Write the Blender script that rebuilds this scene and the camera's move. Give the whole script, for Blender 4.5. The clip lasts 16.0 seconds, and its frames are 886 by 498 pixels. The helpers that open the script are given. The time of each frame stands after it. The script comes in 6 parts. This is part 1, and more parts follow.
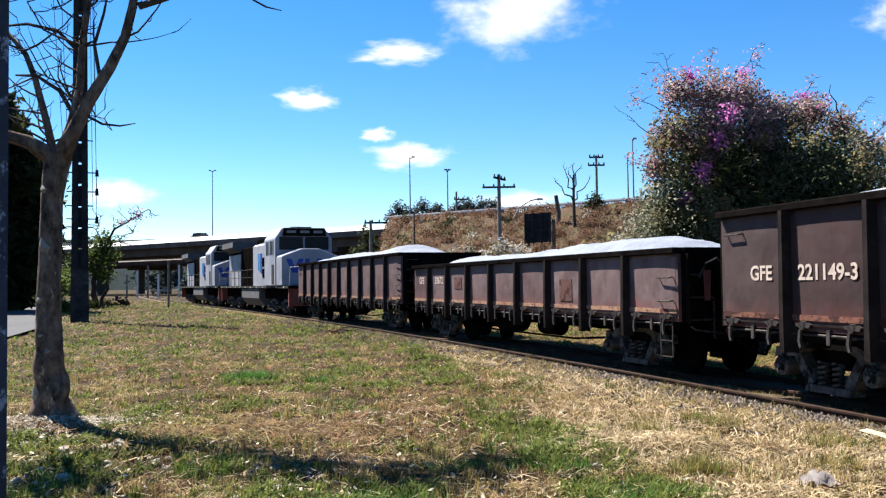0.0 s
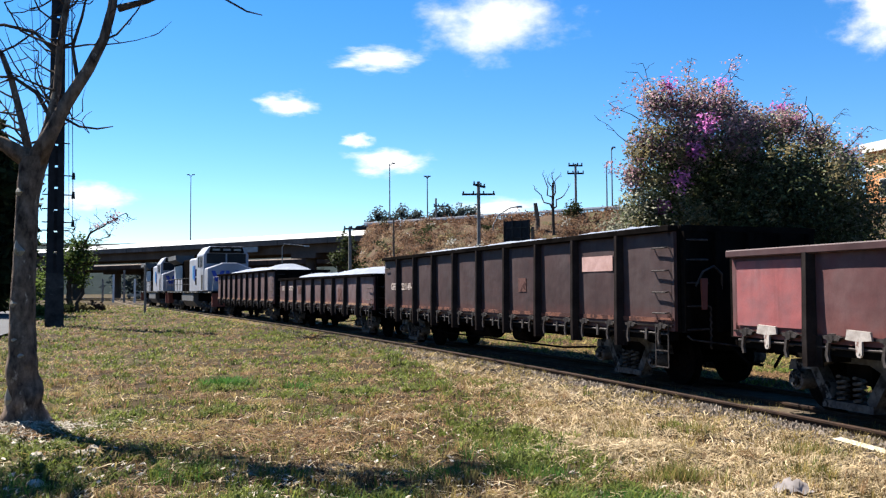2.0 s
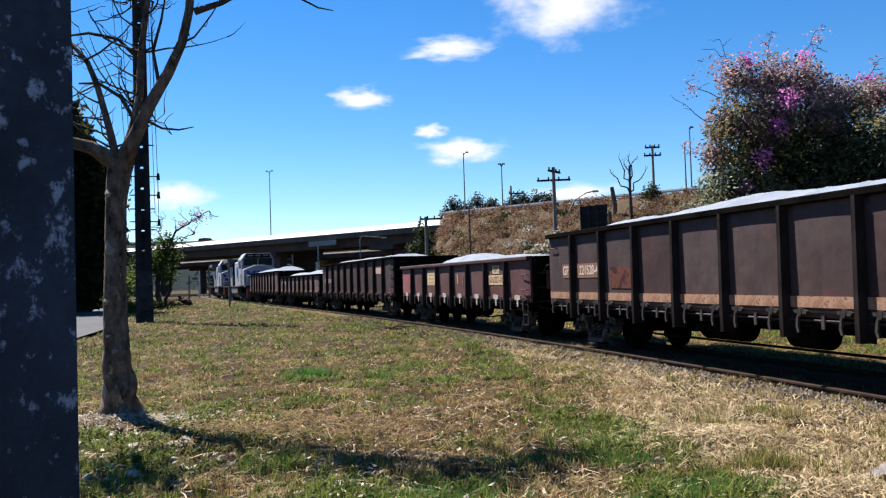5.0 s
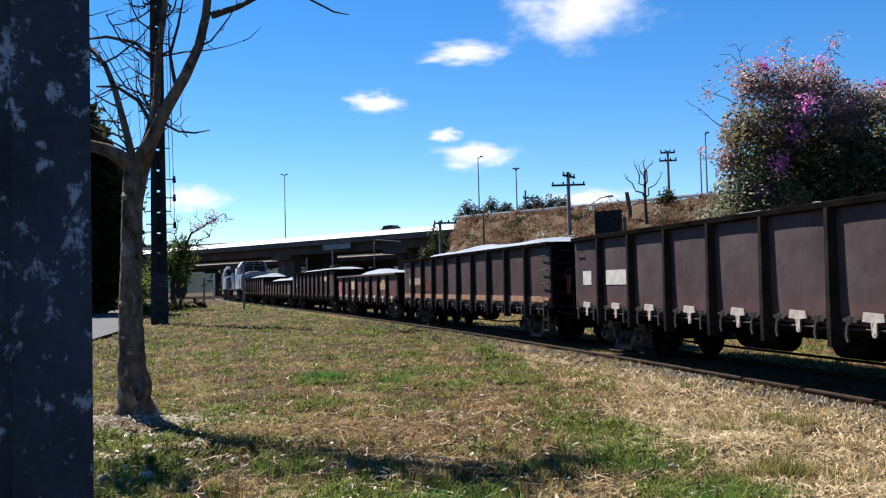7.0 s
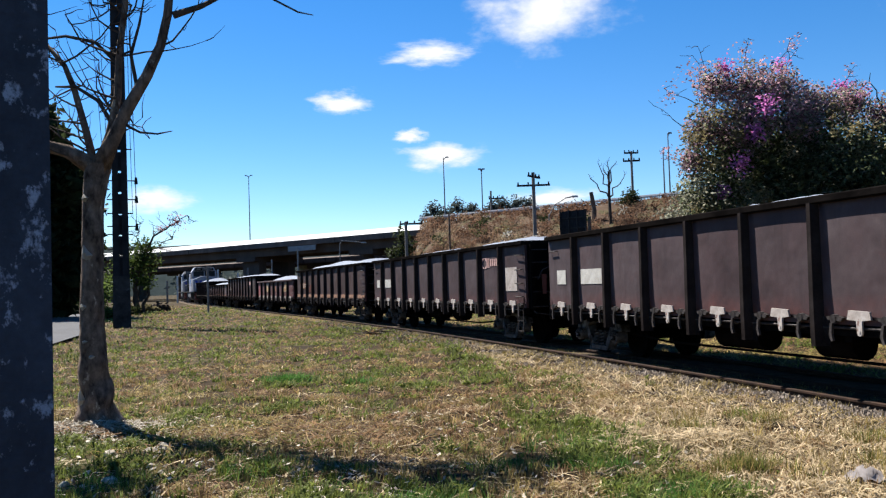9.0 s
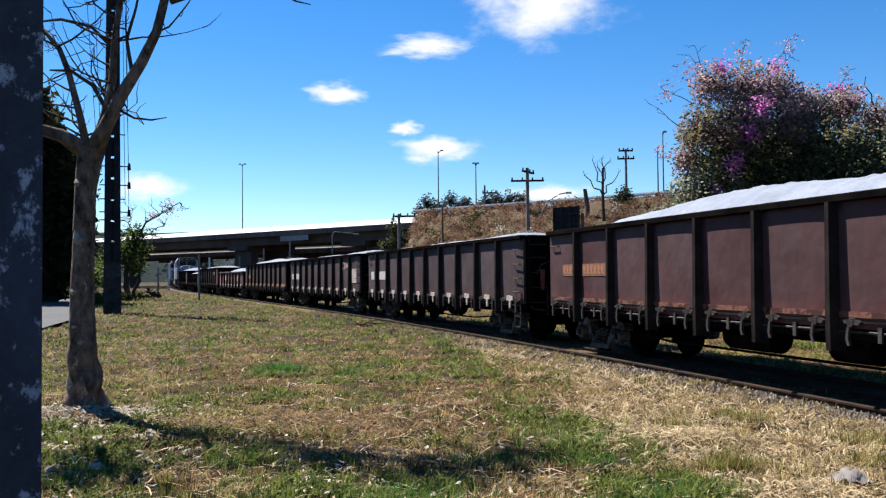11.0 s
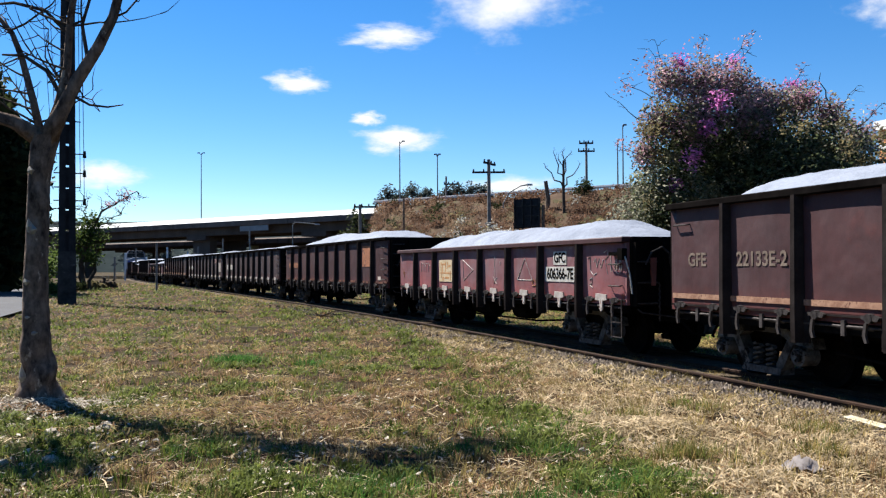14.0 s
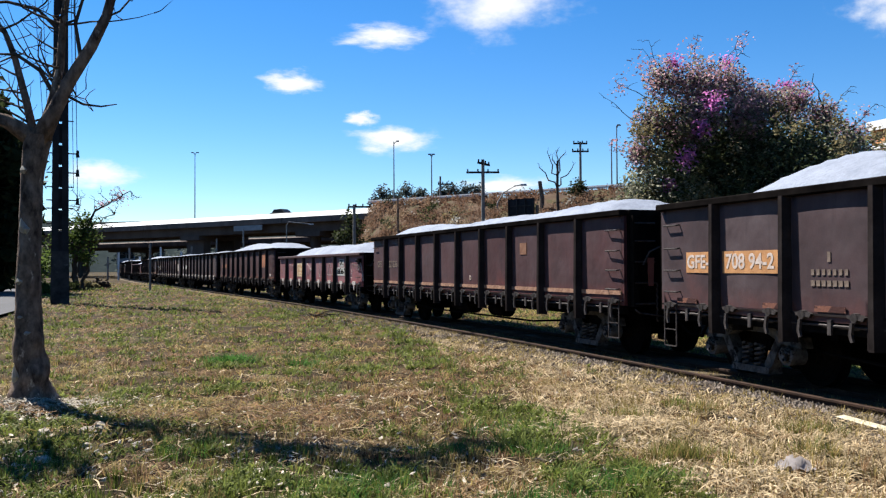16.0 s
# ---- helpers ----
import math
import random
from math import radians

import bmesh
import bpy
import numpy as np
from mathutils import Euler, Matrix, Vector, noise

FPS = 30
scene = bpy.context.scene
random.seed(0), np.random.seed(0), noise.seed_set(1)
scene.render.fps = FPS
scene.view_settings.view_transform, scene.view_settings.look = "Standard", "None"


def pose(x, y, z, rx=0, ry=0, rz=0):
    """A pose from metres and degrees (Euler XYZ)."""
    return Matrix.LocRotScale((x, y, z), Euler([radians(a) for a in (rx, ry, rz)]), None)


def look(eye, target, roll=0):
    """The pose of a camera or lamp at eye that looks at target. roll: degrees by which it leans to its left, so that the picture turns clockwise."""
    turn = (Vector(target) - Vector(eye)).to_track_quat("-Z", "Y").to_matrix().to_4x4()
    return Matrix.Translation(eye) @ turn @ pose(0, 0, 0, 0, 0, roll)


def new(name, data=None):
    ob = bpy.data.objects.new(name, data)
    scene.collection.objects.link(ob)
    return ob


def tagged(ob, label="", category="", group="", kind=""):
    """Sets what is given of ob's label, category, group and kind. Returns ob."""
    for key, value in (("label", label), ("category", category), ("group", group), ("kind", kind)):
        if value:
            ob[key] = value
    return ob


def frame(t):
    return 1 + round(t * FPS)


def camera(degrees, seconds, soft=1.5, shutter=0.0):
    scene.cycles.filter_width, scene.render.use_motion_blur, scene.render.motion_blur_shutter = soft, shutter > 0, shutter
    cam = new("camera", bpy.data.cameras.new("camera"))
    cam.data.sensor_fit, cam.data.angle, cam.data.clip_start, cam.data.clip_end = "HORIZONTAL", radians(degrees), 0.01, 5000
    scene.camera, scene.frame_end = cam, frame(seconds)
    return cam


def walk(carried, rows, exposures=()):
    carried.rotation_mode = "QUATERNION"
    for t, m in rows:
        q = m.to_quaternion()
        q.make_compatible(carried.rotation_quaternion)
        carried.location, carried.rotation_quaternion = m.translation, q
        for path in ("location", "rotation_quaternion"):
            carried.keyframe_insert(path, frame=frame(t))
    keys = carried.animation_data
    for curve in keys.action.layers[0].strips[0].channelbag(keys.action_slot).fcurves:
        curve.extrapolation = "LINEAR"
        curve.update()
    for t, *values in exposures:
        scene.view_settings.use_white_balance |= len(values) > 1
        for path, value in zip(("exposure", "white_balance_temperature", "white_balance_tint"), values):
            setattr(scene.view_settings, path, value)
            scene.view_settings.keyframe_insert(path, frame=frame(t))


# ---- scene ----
# ---- camera ----
EYE_Z = 1.65
cam = camera(54.08, 16.0, 1.25)
PATH = [  # seconds, yaw, pitch, roll
    (0.0, 0.0, 2.17, 0.77), (0.5, -0.45, 2.15, 0.54), (1.0, -0.97, 1.78, 0.40), (1.5, -1.49, 2.46, 0.34), (2.0, -1.39, 2.60, 0.34),
    (2.5, -0.57, 1.29, 0.71), (3.0, -0.03, 0.69, 1.03), (3.5, 0.06, 0.52, 1.17), (4.0, 0.31, 0.98, 1.64), (4.5, 1.55, 1.67, 2.05),
    (5.0, 3.71, 1.94, 1.83), (5.5, 4.35, 2.05, 1.7), (6.5, 4.65, 2.2, 1.45), (7.5, 4.50, 2.25, 1.38), (8.0, 4.00, 2.20, 1.59),
    (8.5, 3.56, 2.11, 1.56), (9.0, 2.39, 2.22, 1.87), (9.5, 1.95, 2.1, 1.6), (10.5, 1.85, 1.85, 0.8), (11.5, 1.80, 1.70, 0.44),
    (12.0, 1.63, 1.61, 0.48), (12.5, 1.30, 1.47, 0.43), (13.0, 0.62, 1.41, 0.32), (13.5, -0.04, 1.26, 0.38), (14.0, -0.72, 1.16, 0.33),
    (14.5, -1.01, 1.14, 0.32), (15.0, -1.10, 1.12, 0.44), (15.5, -1.10, 1.13, 0.41), (16.0, -1.11, 1.16, 0.30)]
walk(cam, [(t, pose(0, 0, EYE_Z, 90 + p, r, y)) for t, y, p, r in PATH],
     [(0.0, 1.92, 6500, 10), (2.1, 1.90, 6500, 10), (2.5, 1.98, 6500, 10), (2.8, 1.76, 6450, 10), (3.1, 1.65, 6400, 10), (3.5, 1.64, 6400, 10), (5.0, 1.61, 6400, 10), (16.0, 1.62, 6400, 10)])

# ---- light ----
SUN_EL, SUN_AZ = 51.0, 47.0  # degrees up; degrees left of +y
world = bpy.data.worlds.new("sky")
scene.world = world
world.use_nodes = True
wt = world.node_tree
sky = wt.nodes.new("ShaderNodeTexSky")
sky.sky_type, sky.sun_disc = "NISHITA", False
sky.sun_elevation, sky.sun_rotation = radians(SUN_EL), radians(-SUN_AZ)
sky.air_density, sky.dust_density, sky.ozone_density = 0.9, 0.0, 4.5
wt.nodes["Background"].inputs[1].default_value = 0.05
tint = wt.nodes.new("ShaderNodeHueSaturation")
tint.inputs["Hue"].default_value, tint.inputs["Saturation"].default_value = 0.503, 1.30
wt.links.new(sky.outputs[0], tint.inputs["Color"])
wt.links.new(tint.outputs[0], wt.nodes["Background"].inputs[0])
SUN_DIR = Vector((-math.sin(radians(SUN_AZ)) * math.cos(radians(SUN_EL)), math.cos(radians(SUN_AZ)) * math.cos(radians(SUN_EL)), math.sin(radians(SUN_EL))))
sun_data = bpy.data.lights.new("sun", "SUN")
sun_data.energy, sun_data.angle, sun_data.color = 5.0, radians(0.5), (1.0, 0.95, 0.87)
sun = new("sun", sun_data)
sun.matrix_world = look(SUN_DIR * 100, (0, 0, 0))
# ---- materials ----
def node(nt, kind, **inputs):
    n = nt.nodes.new("ShaderNode" + kind)
    for k, v in inputs.items():
        n.inputs[k.replace("_", " ")].default_value = v
    return n


def surf(name, c1, c2, scale=4.0, rough=0.8, metal=0.0, bump=0.2, fine=60.0, stretch=(1, 1, 1), c3=None, spot=0.62, spot_scale=2.0, vary=0.0, island=False, spec=0.3, grain=0.28):
    """Two tones in a coarse noise, a fine grain, optional spots of a third tone, optional change from piece to piece, and bump."""
    m = bpy.data.materials.new(name)
    m.use_nodes = True
    nt = m.node_tree
    link = nt.links.new
    bsdf = nt.nodes["Principled BSDF"]
    bsdf.inputs["Roughness"].default_value, bsdf.inputs["Metallic"].default_value = rough, metal
    bsdf.inputs["Specular IOR Level"].default_value = spec
    co = node(nt, "TexCoord")
    mp = node(nt, "Mapping", Scale=stretch)
    link(co.outputs["Object"], mp.inputs["Vector"])
    n1 = node(nt, "TexNoise", Scale=scale, Detail=6.0, Roughness=0.62)
    n2 = node(nt, "TexNoise", Scale=fine, Detail=4.0, Roughness=0.7)
    link(mp.outputs[0], n1.inputs["Vector"])
    link(co.outputs["Object"], n2.inputs["Vector"])
    r1 = nt.nodes.new("ShaderNodeValToRGB")
    r1.color_ramp.elements[0].position, r1.color_ramp.elements[1].position = 0.32, 0.68
    r1.color_ramp.elements[0].color, r1.color_ramp.elements[1].color = (*c1, 1), (*c2, 1)
    link(n1.outputs[0], r1.inputs[0])
    out = r1.outputs[0]
    if c3:
        n3 = node(nt, "TexNoise", Scale=spot_scale, Detail=8.0, Roughness=0.7)
        link(mp.outputs[0], n3.inputs["Vector"])
        r3 = nt.nodes.new("ShaderNodeValToRGB")
        r3.color_ramp.elements[0].position, r3.color_ramp.elements[1].position = spot, spot + 0.06
        link(n3.outputs[0], r3.inputs[0])
        mx = nt.nodes.new("ShaderNodeMixRGB")
        link(r3.outputs[0], mx.inputs[0])
        link(out, mx.inputs[1])
        mx.inputs[2].default_value = (*c3, 1)
        out = mx.outputs[0]
    g = nt.nodes.new("ShaderNodeMapRange")
    g.inputs[3].default_value, g.inputs[4].default_value = 1 - grain, 1 + grain
    link(n2.outputs[0], g.inputs[0])
    hs = node(nt, "HueSaturation")
    link(out, hs.inputs["Color"])
    val = g.outputs[0]
    if vary:
        rnd = nt.nodes.new("ShaderNodeNewGeometry" if island else "ShaderNodeObjectInfo").outputs["Random Per Island" if island else "Random"]
        g2 = nt.nodes.new("ShaderNodeMapRange")
        g2.inputs[3].default_value, g2.inputs[4].default_value = 1 - vary, 1 + vary
        link(rnd, g2.inputs[0])
        mul = nt.nodes.new("ShaderNodeMath")
        mul.operation = "MULTIPLY"
        link(val, mul.inputs[0])
        link(g2.outputs[0], mul.inputs[1])
        val = mul.outputs[0]
    link(val, hs.inputs["Value"])
    link(hs.outputs[0], bsdf.inputs["Base Color"])
    if bump:
        bp = node(nt, "Bump", Strength=bump, Distance=0.02)
        link(n2.outputs[0], bp.inputs["Height"])
        link(bp.outputs[0], bsdf.inputs["Normal"])
    return m


def leafy(name, c1, c2, scale=1.5, vary=0.35, lit=0.45, grain=0.28, gloss=0.08):
    m = surf(name, c1, c2, scale, 0.65, 0, 0, 20.0, vary=vary, island=True, grain=grain, spec=gloss)
    nt = m.node_tree
    bsdf = nt.nodes["Principled BSDF"]
    tr = nt.nodes.new("ShaderNodeBsdfTranslucent")
    nt.links.new(bsdf.inputs["Base Color"].links[0].from_socket, tr.inputs[0])
    mx = nt.nodes.new("ShaderNodeMixShader")
    mx.inputs[0].default_value = lit
    nt.links.new(bsdf.outputs[0], mx.inputs[1])
    nt.links.new(tr.outputs[0], mx.inputs[2])
    nt.links.new(mx.outputs[0], nt.nodes["Material Output"].inputs[0])
    return m


# Soil darkened in colour so gaps between blades read as deep shade
M_SOIL = surf("dry_soil_and_grass", (0.012, 0.0085, 0.005), (0.052, 0.034, 0.016), 2.4, 0.95, 0, 1.0, 22.0, c3=(0.060, 0.050, 0.020), spot=0.52, spot_scale=0.30, grain=0.6, spec=0.06)
M_ASPHALT = surf("asphalt", (0.026, 0.026, 0.029), (0.045, 0.045, 0.049), 0.5, 0.9, 0, 0.3, 40.0)
# Dirty ballast, its colour lowered to deepen the shade under the train
M_BALLAST = surf("dirty_shade_dark_ballast", (0.045, 0.034, 0.024), (0.11, 0.085, 0.06), 3.0, 0.95, 0, 0.8, 25.0, spec=0.06)
M_RAIL = surf("rusty_rail_steel", (0.016, 0.0095, 0.007), (0.042, 0.023, 0.015), 5.0, 0.75, 0.0, 0.3, spec=0.1)


def wagon_paint(name, c1, c2, dust, primer, dusty=0.5, depth=0.035):
    """Old paint on pressed steel: two tones, pale dust over the upper sheet, bared primer near the foot, streaks; no two sheets alike."""
    m = bpy.data.materials.new(name)
    m.use_nodes = True
    nt = m.node_tree
    link = nt.links.new
    bsdf = nt.nodes["Principled BSDF"]
    bsdf.inputs["Roughness"].default_value, bsdf.inputs["Specular IOR Level"].default_value = 0.60, 0.16
    co, oi = node(nt, "TexCoord"), nt.nodes.new("ShaderNodeObjectInfo")

    def math_node(op, a, b):
        n = nt.nodes.new("ShaderNodeMath")
        n.operation, n.use_clamp = op, op == "ADD"
        for k, v in enumerate((a, b)):
            if isinstance(v, (int, float)):
                n.inputs[k].default_value = v
            else:
                link(v, n.inputs[k])
        return n.outputs[0]

    far = math_node("MULTIPLY", oi.outputs["Random"], 60.0)
    add = nt.nodes.new("ShaderNodeVectorMath")
    link(co.outputs["Object"], add.inputs[0])
    link(far, add.inputs[1])

    def cloud(scale, lo, hi, stretch=(1, 1, 1), detail=5.0):
        mp = node(nt, "Mapping", Scale=stretch)
        link(add.outputs[0], mp.inputs["Vector"])
        n = node(nt, "TexNoise", Scale=scale, Detail=detail, Roughness=0.6)
        link(mp.outputs[0], n.inputs["Vector"])
        r = nt.nodes.new("ShaderNodeMapRange")
        r.inputs[1].default_value, r.inputs[2].default_value = lo, hi
        link(n.outputs[0], r.inputs[0])
        return r.outputs[0]

    def blend(fac, a, b):
        n = nt.nodes.new("ShaderNodeMixRGB")
        for k, v in enumerate((fac, a, b)):
            if isinstance(v, tuple):
                n.inputs[k].default_value = (*v, 1)
            else:
                link(v, n.inputs[k])
        return n.outputs[0]

    sep = nt.nodes.new("ShaderNodeSeparateXYZ")
    link(co.outputs["Object"], sep.inputs[0])
    low = nt.nodes.new("ShaderNodeMapRange")
    low.inputs[1].default_value, low.inputs[2].default_value, low.inputs[3].default_value, low.inputs[4].default_value = 1.05, 1.4, 0.75, -0.25
    link(sep.outputs[2], low.inputs[0])
    own = nt.nodes.new("ShaderNodeMapRange")
    own.inputs[3].default_value, own.inputs[4].default_value = dusty - 0.45, dusty + 0.35
    link(oi.outputs["Random"], own.inputs[0])
    col = blend(cloud(1.4, 0.3, 0.7), c1, c2)
    film = math_node("MULTIPLY", math_node("ADD", cloud(0.9, 0.35, 0.75), own.outputs[0]), cloud(2.6, 0.15, 0.7))
    col = blend(math_node("MULTIPLY", film, 0.8), col, dust)
    bare = math_node("MULTIPLY", math_node("ADD", low.outputs[0], cloud(1.1, 0.58, 0.8)), cloud(4.0, 0.25, 0.6))
    col = blend(math_node("MULTIPLY", bare, 0.85), col, primer)
    col = blend(math_node("MULTIPLY", cloud(7.0, 0.55, 0.8, (1, 1, 0.12)), 0.35), col, tuple(0.4 * k for k in c1))
    hs = node(nt, "HueSaturation")
    link(col, hs.inputs["Color"])
    link(cloud(45.0, -0.6, 1.3, (1, 1, 1), 3.0), hs.inputs["Value"])
    grain = nt.nodes.new("ShaderNodeMath")
    grain.operation, grain.inputs[1].default_value, grain.inputs[2].default_value = "MULTIPLY_ADD", 0.7, 0.62
    link(hs.inputs["Value"].links[0].from_socket, grain.inputs[0])
    link(grain.outputs[0], hs.inputs["Value"])
    link(hs.outputs[0], bsdf.inputs["Base Color"])
    b1, b2 = node(nt, "Bump", Strength=0.5, Distance=depth), node(nt, "Bump", Strength=0.05, Distance=0.02)
    link(cloud(2.2, 0, 1, (1, 1, 1), 2.0), b1.inputs["Height"])
    link(cloud(35.0, 0, 1), b2.inputs["Height"])
    link(b1.outputs[0], b2.inputs["Normal"])
    link(b2.outputs[0], bsdf.inputs["Normal"])
    return m


M_BROWN = wagon_paint("dark_brown_wagon_paint", (0.0175, 0.0088, 0.0092), (0.037, 0.0165, 0.0165), (0.060, 0.043, 0.0425), (0.092, 0.031, 0.025), 0.33)
# Brown paint made paler and greyer to stand in for glancing sun sheen
M_PALEBROWN = wagon_paint("sheen_pale_brown_wagon_paint", (0.036, 0.019, 0.0195), (0.078, 0.037, 0.037), (0.15, 0.112, 0.112), (0.17, 0.06, 0.048), 0.5)
M_REDBROWN = wagon_paint("red_brown_wagon_paint", (0.024, 0.0093, 0.0102), (0.052, 0.0192, 0.020), (0.064, 0.041, 0.043), (0.105, 0.030, 0.026), 0.24)
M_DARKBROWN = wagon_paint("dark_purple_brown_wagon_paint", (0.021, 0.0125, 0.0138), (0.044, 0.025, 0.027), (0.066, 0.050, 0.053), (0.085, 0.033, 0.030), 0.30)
M_RED = wagon_paint("faded_red_wagon_paint", (0.105, 0.027, 0.030), (0.20, 0.058, 0.061), (0.160, 0.116, 0.123), (0.26, 0.072, 0.070), 0.52)
M_MAROON = wagon_paint("dull_maroon_wagon_paint", (0.045, 0.0135, 0.014), (0.095, 0.031, 0.031), (0.10, 0.067, 0.066), (0.13, 0.043, 0.037), 0.35)
# Rib and rim colours lowered to stand in for deeper shade
M_RIB = surf("grimy_brown_rib_paint", (0.010, 0.0082, 0.008), (0.030, 0.025, 0.024), 2.0, 0.85, 0, 0.15, 40.0, spec=0.0)
M_RIM = surf("shade_black_rim_steel", (0.003, 0.0026, 0.0026), (0.010, 0.0085, 0.008), 3.0, 0.9, 0, 0.2, 30.0, spec=0.0)
M_STRIPE = surf("rust_orange_edge", (0.085, 0.032, 0.022), (0.24, 0.115, 0.08), 3.0, 0.8, 0, 0.3, 30.0, c3=(0.04, 0.017, 0.015), spot=0.46, spot_scale=3.0, spec=0.1)
M_FADED = surf("faded_pink_board_paint", (0.30, 0.175, 0.155), (0.42, 0.27, 0.245), 5.0, 0.7, 0, 0.1, c3=(0.10, 0.05, 0.04), spot=0.66, spot_scale=5.0)
# Steel pushed near-black so underframes and wagon ends hold deep shade in colour
M_BLACK = surf("shade_black_steel", (0.003, 0.0027, 0.0027), (0.009, 0.0078, 0.007), 4.0, 0.9, 0.0, 0.3, 50.0, spec=0.0)
# Dusty grey with black spots standing in for shade between bogie highlights
M_TRUCK = surf("dusty_grey_bogie_steel", (0.010, 0.0095, 0.009), (0.13, 0.125, 0.12), 4.5, 0.75, 0.0, 0.3, 40.0, c3=(0.006, 0.0055, 0.0055), spot=0.53, spot_scale=4.0, spec=0.06)
M_GRIP = surf("worn_grey_grip_steel", (0.014, 0.012, 0.0115), (0.062, 0.054, 0.052), 8.0, 0.6, 0.2, 0.2, spec=0.06)
M_WHITE = surf("dirty_white_plate_paint", (0.288, 0.272, 0.24), (0.432, 0.416, 0.384), 5.0, 0.6, 0, 0.1, 40.0, c3=(0.176, 0.104, 0.08), spot=0.68, spot_scale=6.0)
M_CREAM = surf("cream_number_board_paint", (0.3375, 0.255, 0.15), (0.465, 0.375, 0.2475), 6.0, 0.65, 0, 0.1, c3=(0.225, 0.09, 0.045), spot=0.63, spot_scale=5.0)
M_OCHRE = surf("ochre_number_board_paint", (0.27, 0.125, 0.043), (0.40, 0.20, 0.08), 6.0, 0.65, 0, 0.1, c3=(0.15, 0.06, 0.0375), spot=0.64, spot_scale=5.0)
M_DUSTMARK = surf("dusty_faded_writing", (0.085, 0.064, 0.052), (0.17, 0.132, 0.108), 7.0, 0.8, 0, 0.1, spec=0.06)
M_OLDOCHRE = surf("faded_brown_ochre_paint", (0.13, 0.065, 0.042), (0.20, 0.11, 0.07), 6.0, 0.7, 0, 0.1, c3=(0.09, 0.038, 0.03), spot=0.6, spot_scale=4.0, spec=0.06)
M_PRIMER = surf("bared_red_primer", (0.06, 0.022, 0.017), (0.13, 0.045, 0.033), 3.0, 0.8, 0, 0.1, c3=(0.03, 0.014, 0.014), spot=0.5, spot_scale=3.0, spec=0.06)
M_LETTER = surf("faded_lettering_paint", (0.315, 0.2475, 0.21), (0.465, 0.39, 0.3375), 9.0, 0.7, 0, 0)
M_DARKLET = surf("brown_lettering_paint", (0.1875, 0.075, 0.0225), (0.285, 0.1275, 0.045), 9.0, 0.7, 0, 0)
M_GRAVEL = surf("pale_crushed_stone", (0.125, 0.142, 0.18), (0.20, 0.222, 0.268), 2.0, 0.95, 0, 1.0, 18.0)
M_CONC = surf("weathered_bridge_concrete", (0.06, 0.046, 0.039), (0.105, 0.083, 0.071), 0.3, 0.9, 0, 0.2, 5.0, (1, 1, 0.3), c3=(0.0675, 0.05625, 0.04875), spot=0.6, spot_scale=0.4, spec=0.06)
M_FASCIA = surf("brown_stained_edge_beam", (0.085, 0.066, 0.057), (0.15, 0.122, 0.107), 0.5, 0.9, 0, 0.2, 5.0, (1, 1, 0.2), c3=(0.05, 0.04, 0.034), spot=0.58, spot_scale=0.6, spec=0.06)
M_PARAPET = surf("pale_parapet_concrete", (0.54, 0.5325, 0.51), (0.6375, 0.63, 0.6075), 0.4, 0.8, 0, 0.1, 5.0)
# Olive pier colour raised above the bridge concrete to stand in for sun
M_PALEPIER = surf("sunlit_olive_pier_concrete", (0.20, 0.20, 0.13), (0.28, 0.28, 0.19), 0.6, 0.85, 0, 0.1)
M_SIGN = surf("dull_grey_sign_paint", (0.20, 0.20, 0.20), (0.28, 0.28, 0.28), 1.0, 0.7, 0, 0.05)
M_WORN = surf("worn_patch_paint", (0.07, 0.034, 0.030), (0.125, 0.068, 0.06), 4.0, 0.7, 0, 0.1, c3=(0.036, 0.016, 0.0144), spot=0.52, spot_scale=3.0, spec=0.06)
M_RUSTPATCH = surf("rust_orange_patch_paint", (0.19, 0.075, 0.04), (0.34, 0.15, 0.085), 5.0, 0.8, 0, 0.2, c3=(0.10, 0.045, 0.035), spot=0.55, spot_scale=4.0, spec=0.1)
M_BAND = surf("cream_rust_band_paint", (0.12, 0.05, 0.033), (0.36, 0.225, 0.15), 4.0, 0.8, 0, 0.2, c3=(0.08, 0.03, 0.024), spot=0.55, spot_scale=4.0, spec=0.1)
M_TAB = surf("dull_cream_plate_paint", (0.22, 0.185, 0.165), (0.38, 0.345, 0.315), 5.0, 0.7, 0, 0.1, 40.0, c3=(0.15, 0.085, 0.07), spot=0.6, spot_scale=6.0)
# Foot concrete darkened in colour to stand in for the dense tree's shade
M_FOOT = surf("dark_grey_concrete_foot", (0.014, 0.014, 0.014), (0.05, 0.048, 0.046), 2.5, 0.9, 0, 0.4, c3=(0.085, 0.085, 0.085), spot=0.62, spot_scale=3.0, spec=0.06)
M_HILL = surf("dry_embankment_earth", (0.045, 0.030, 0.020), (0.095, 0.062, 0.041), 0.5, 0.95, 0, 0.5, 3.0, c3=(0.055, 0.048, 0.024), spot=0.5, spot_scale=0.25, spec=0.06)
M_LOCO = surf("silver_grey_locomotive_paint", (0.19, 0.196, 0.225), (0.29, 0.30, 0.345), 0.8, 0.5, 0, 0.05, 20.0)
M_BLUE = surf("blue_livery_paint", (0.016, 0.04, 0.256), (0.024, 0.056, 0.336), 2.0, 0.4, 0, 0)
M_LBLUE = surf("light_blue_livery_paint", (0.024, 0.176, 0.44), (0.04, 0.24, 0.52), 2.0, 0.4, 0, 0)
M_REDB = surf("dull_red_steel", (0.112, 0.035, 0.028), (0.175, 0.056, 0.042), 3.0, 0.6, 0, 0.1)
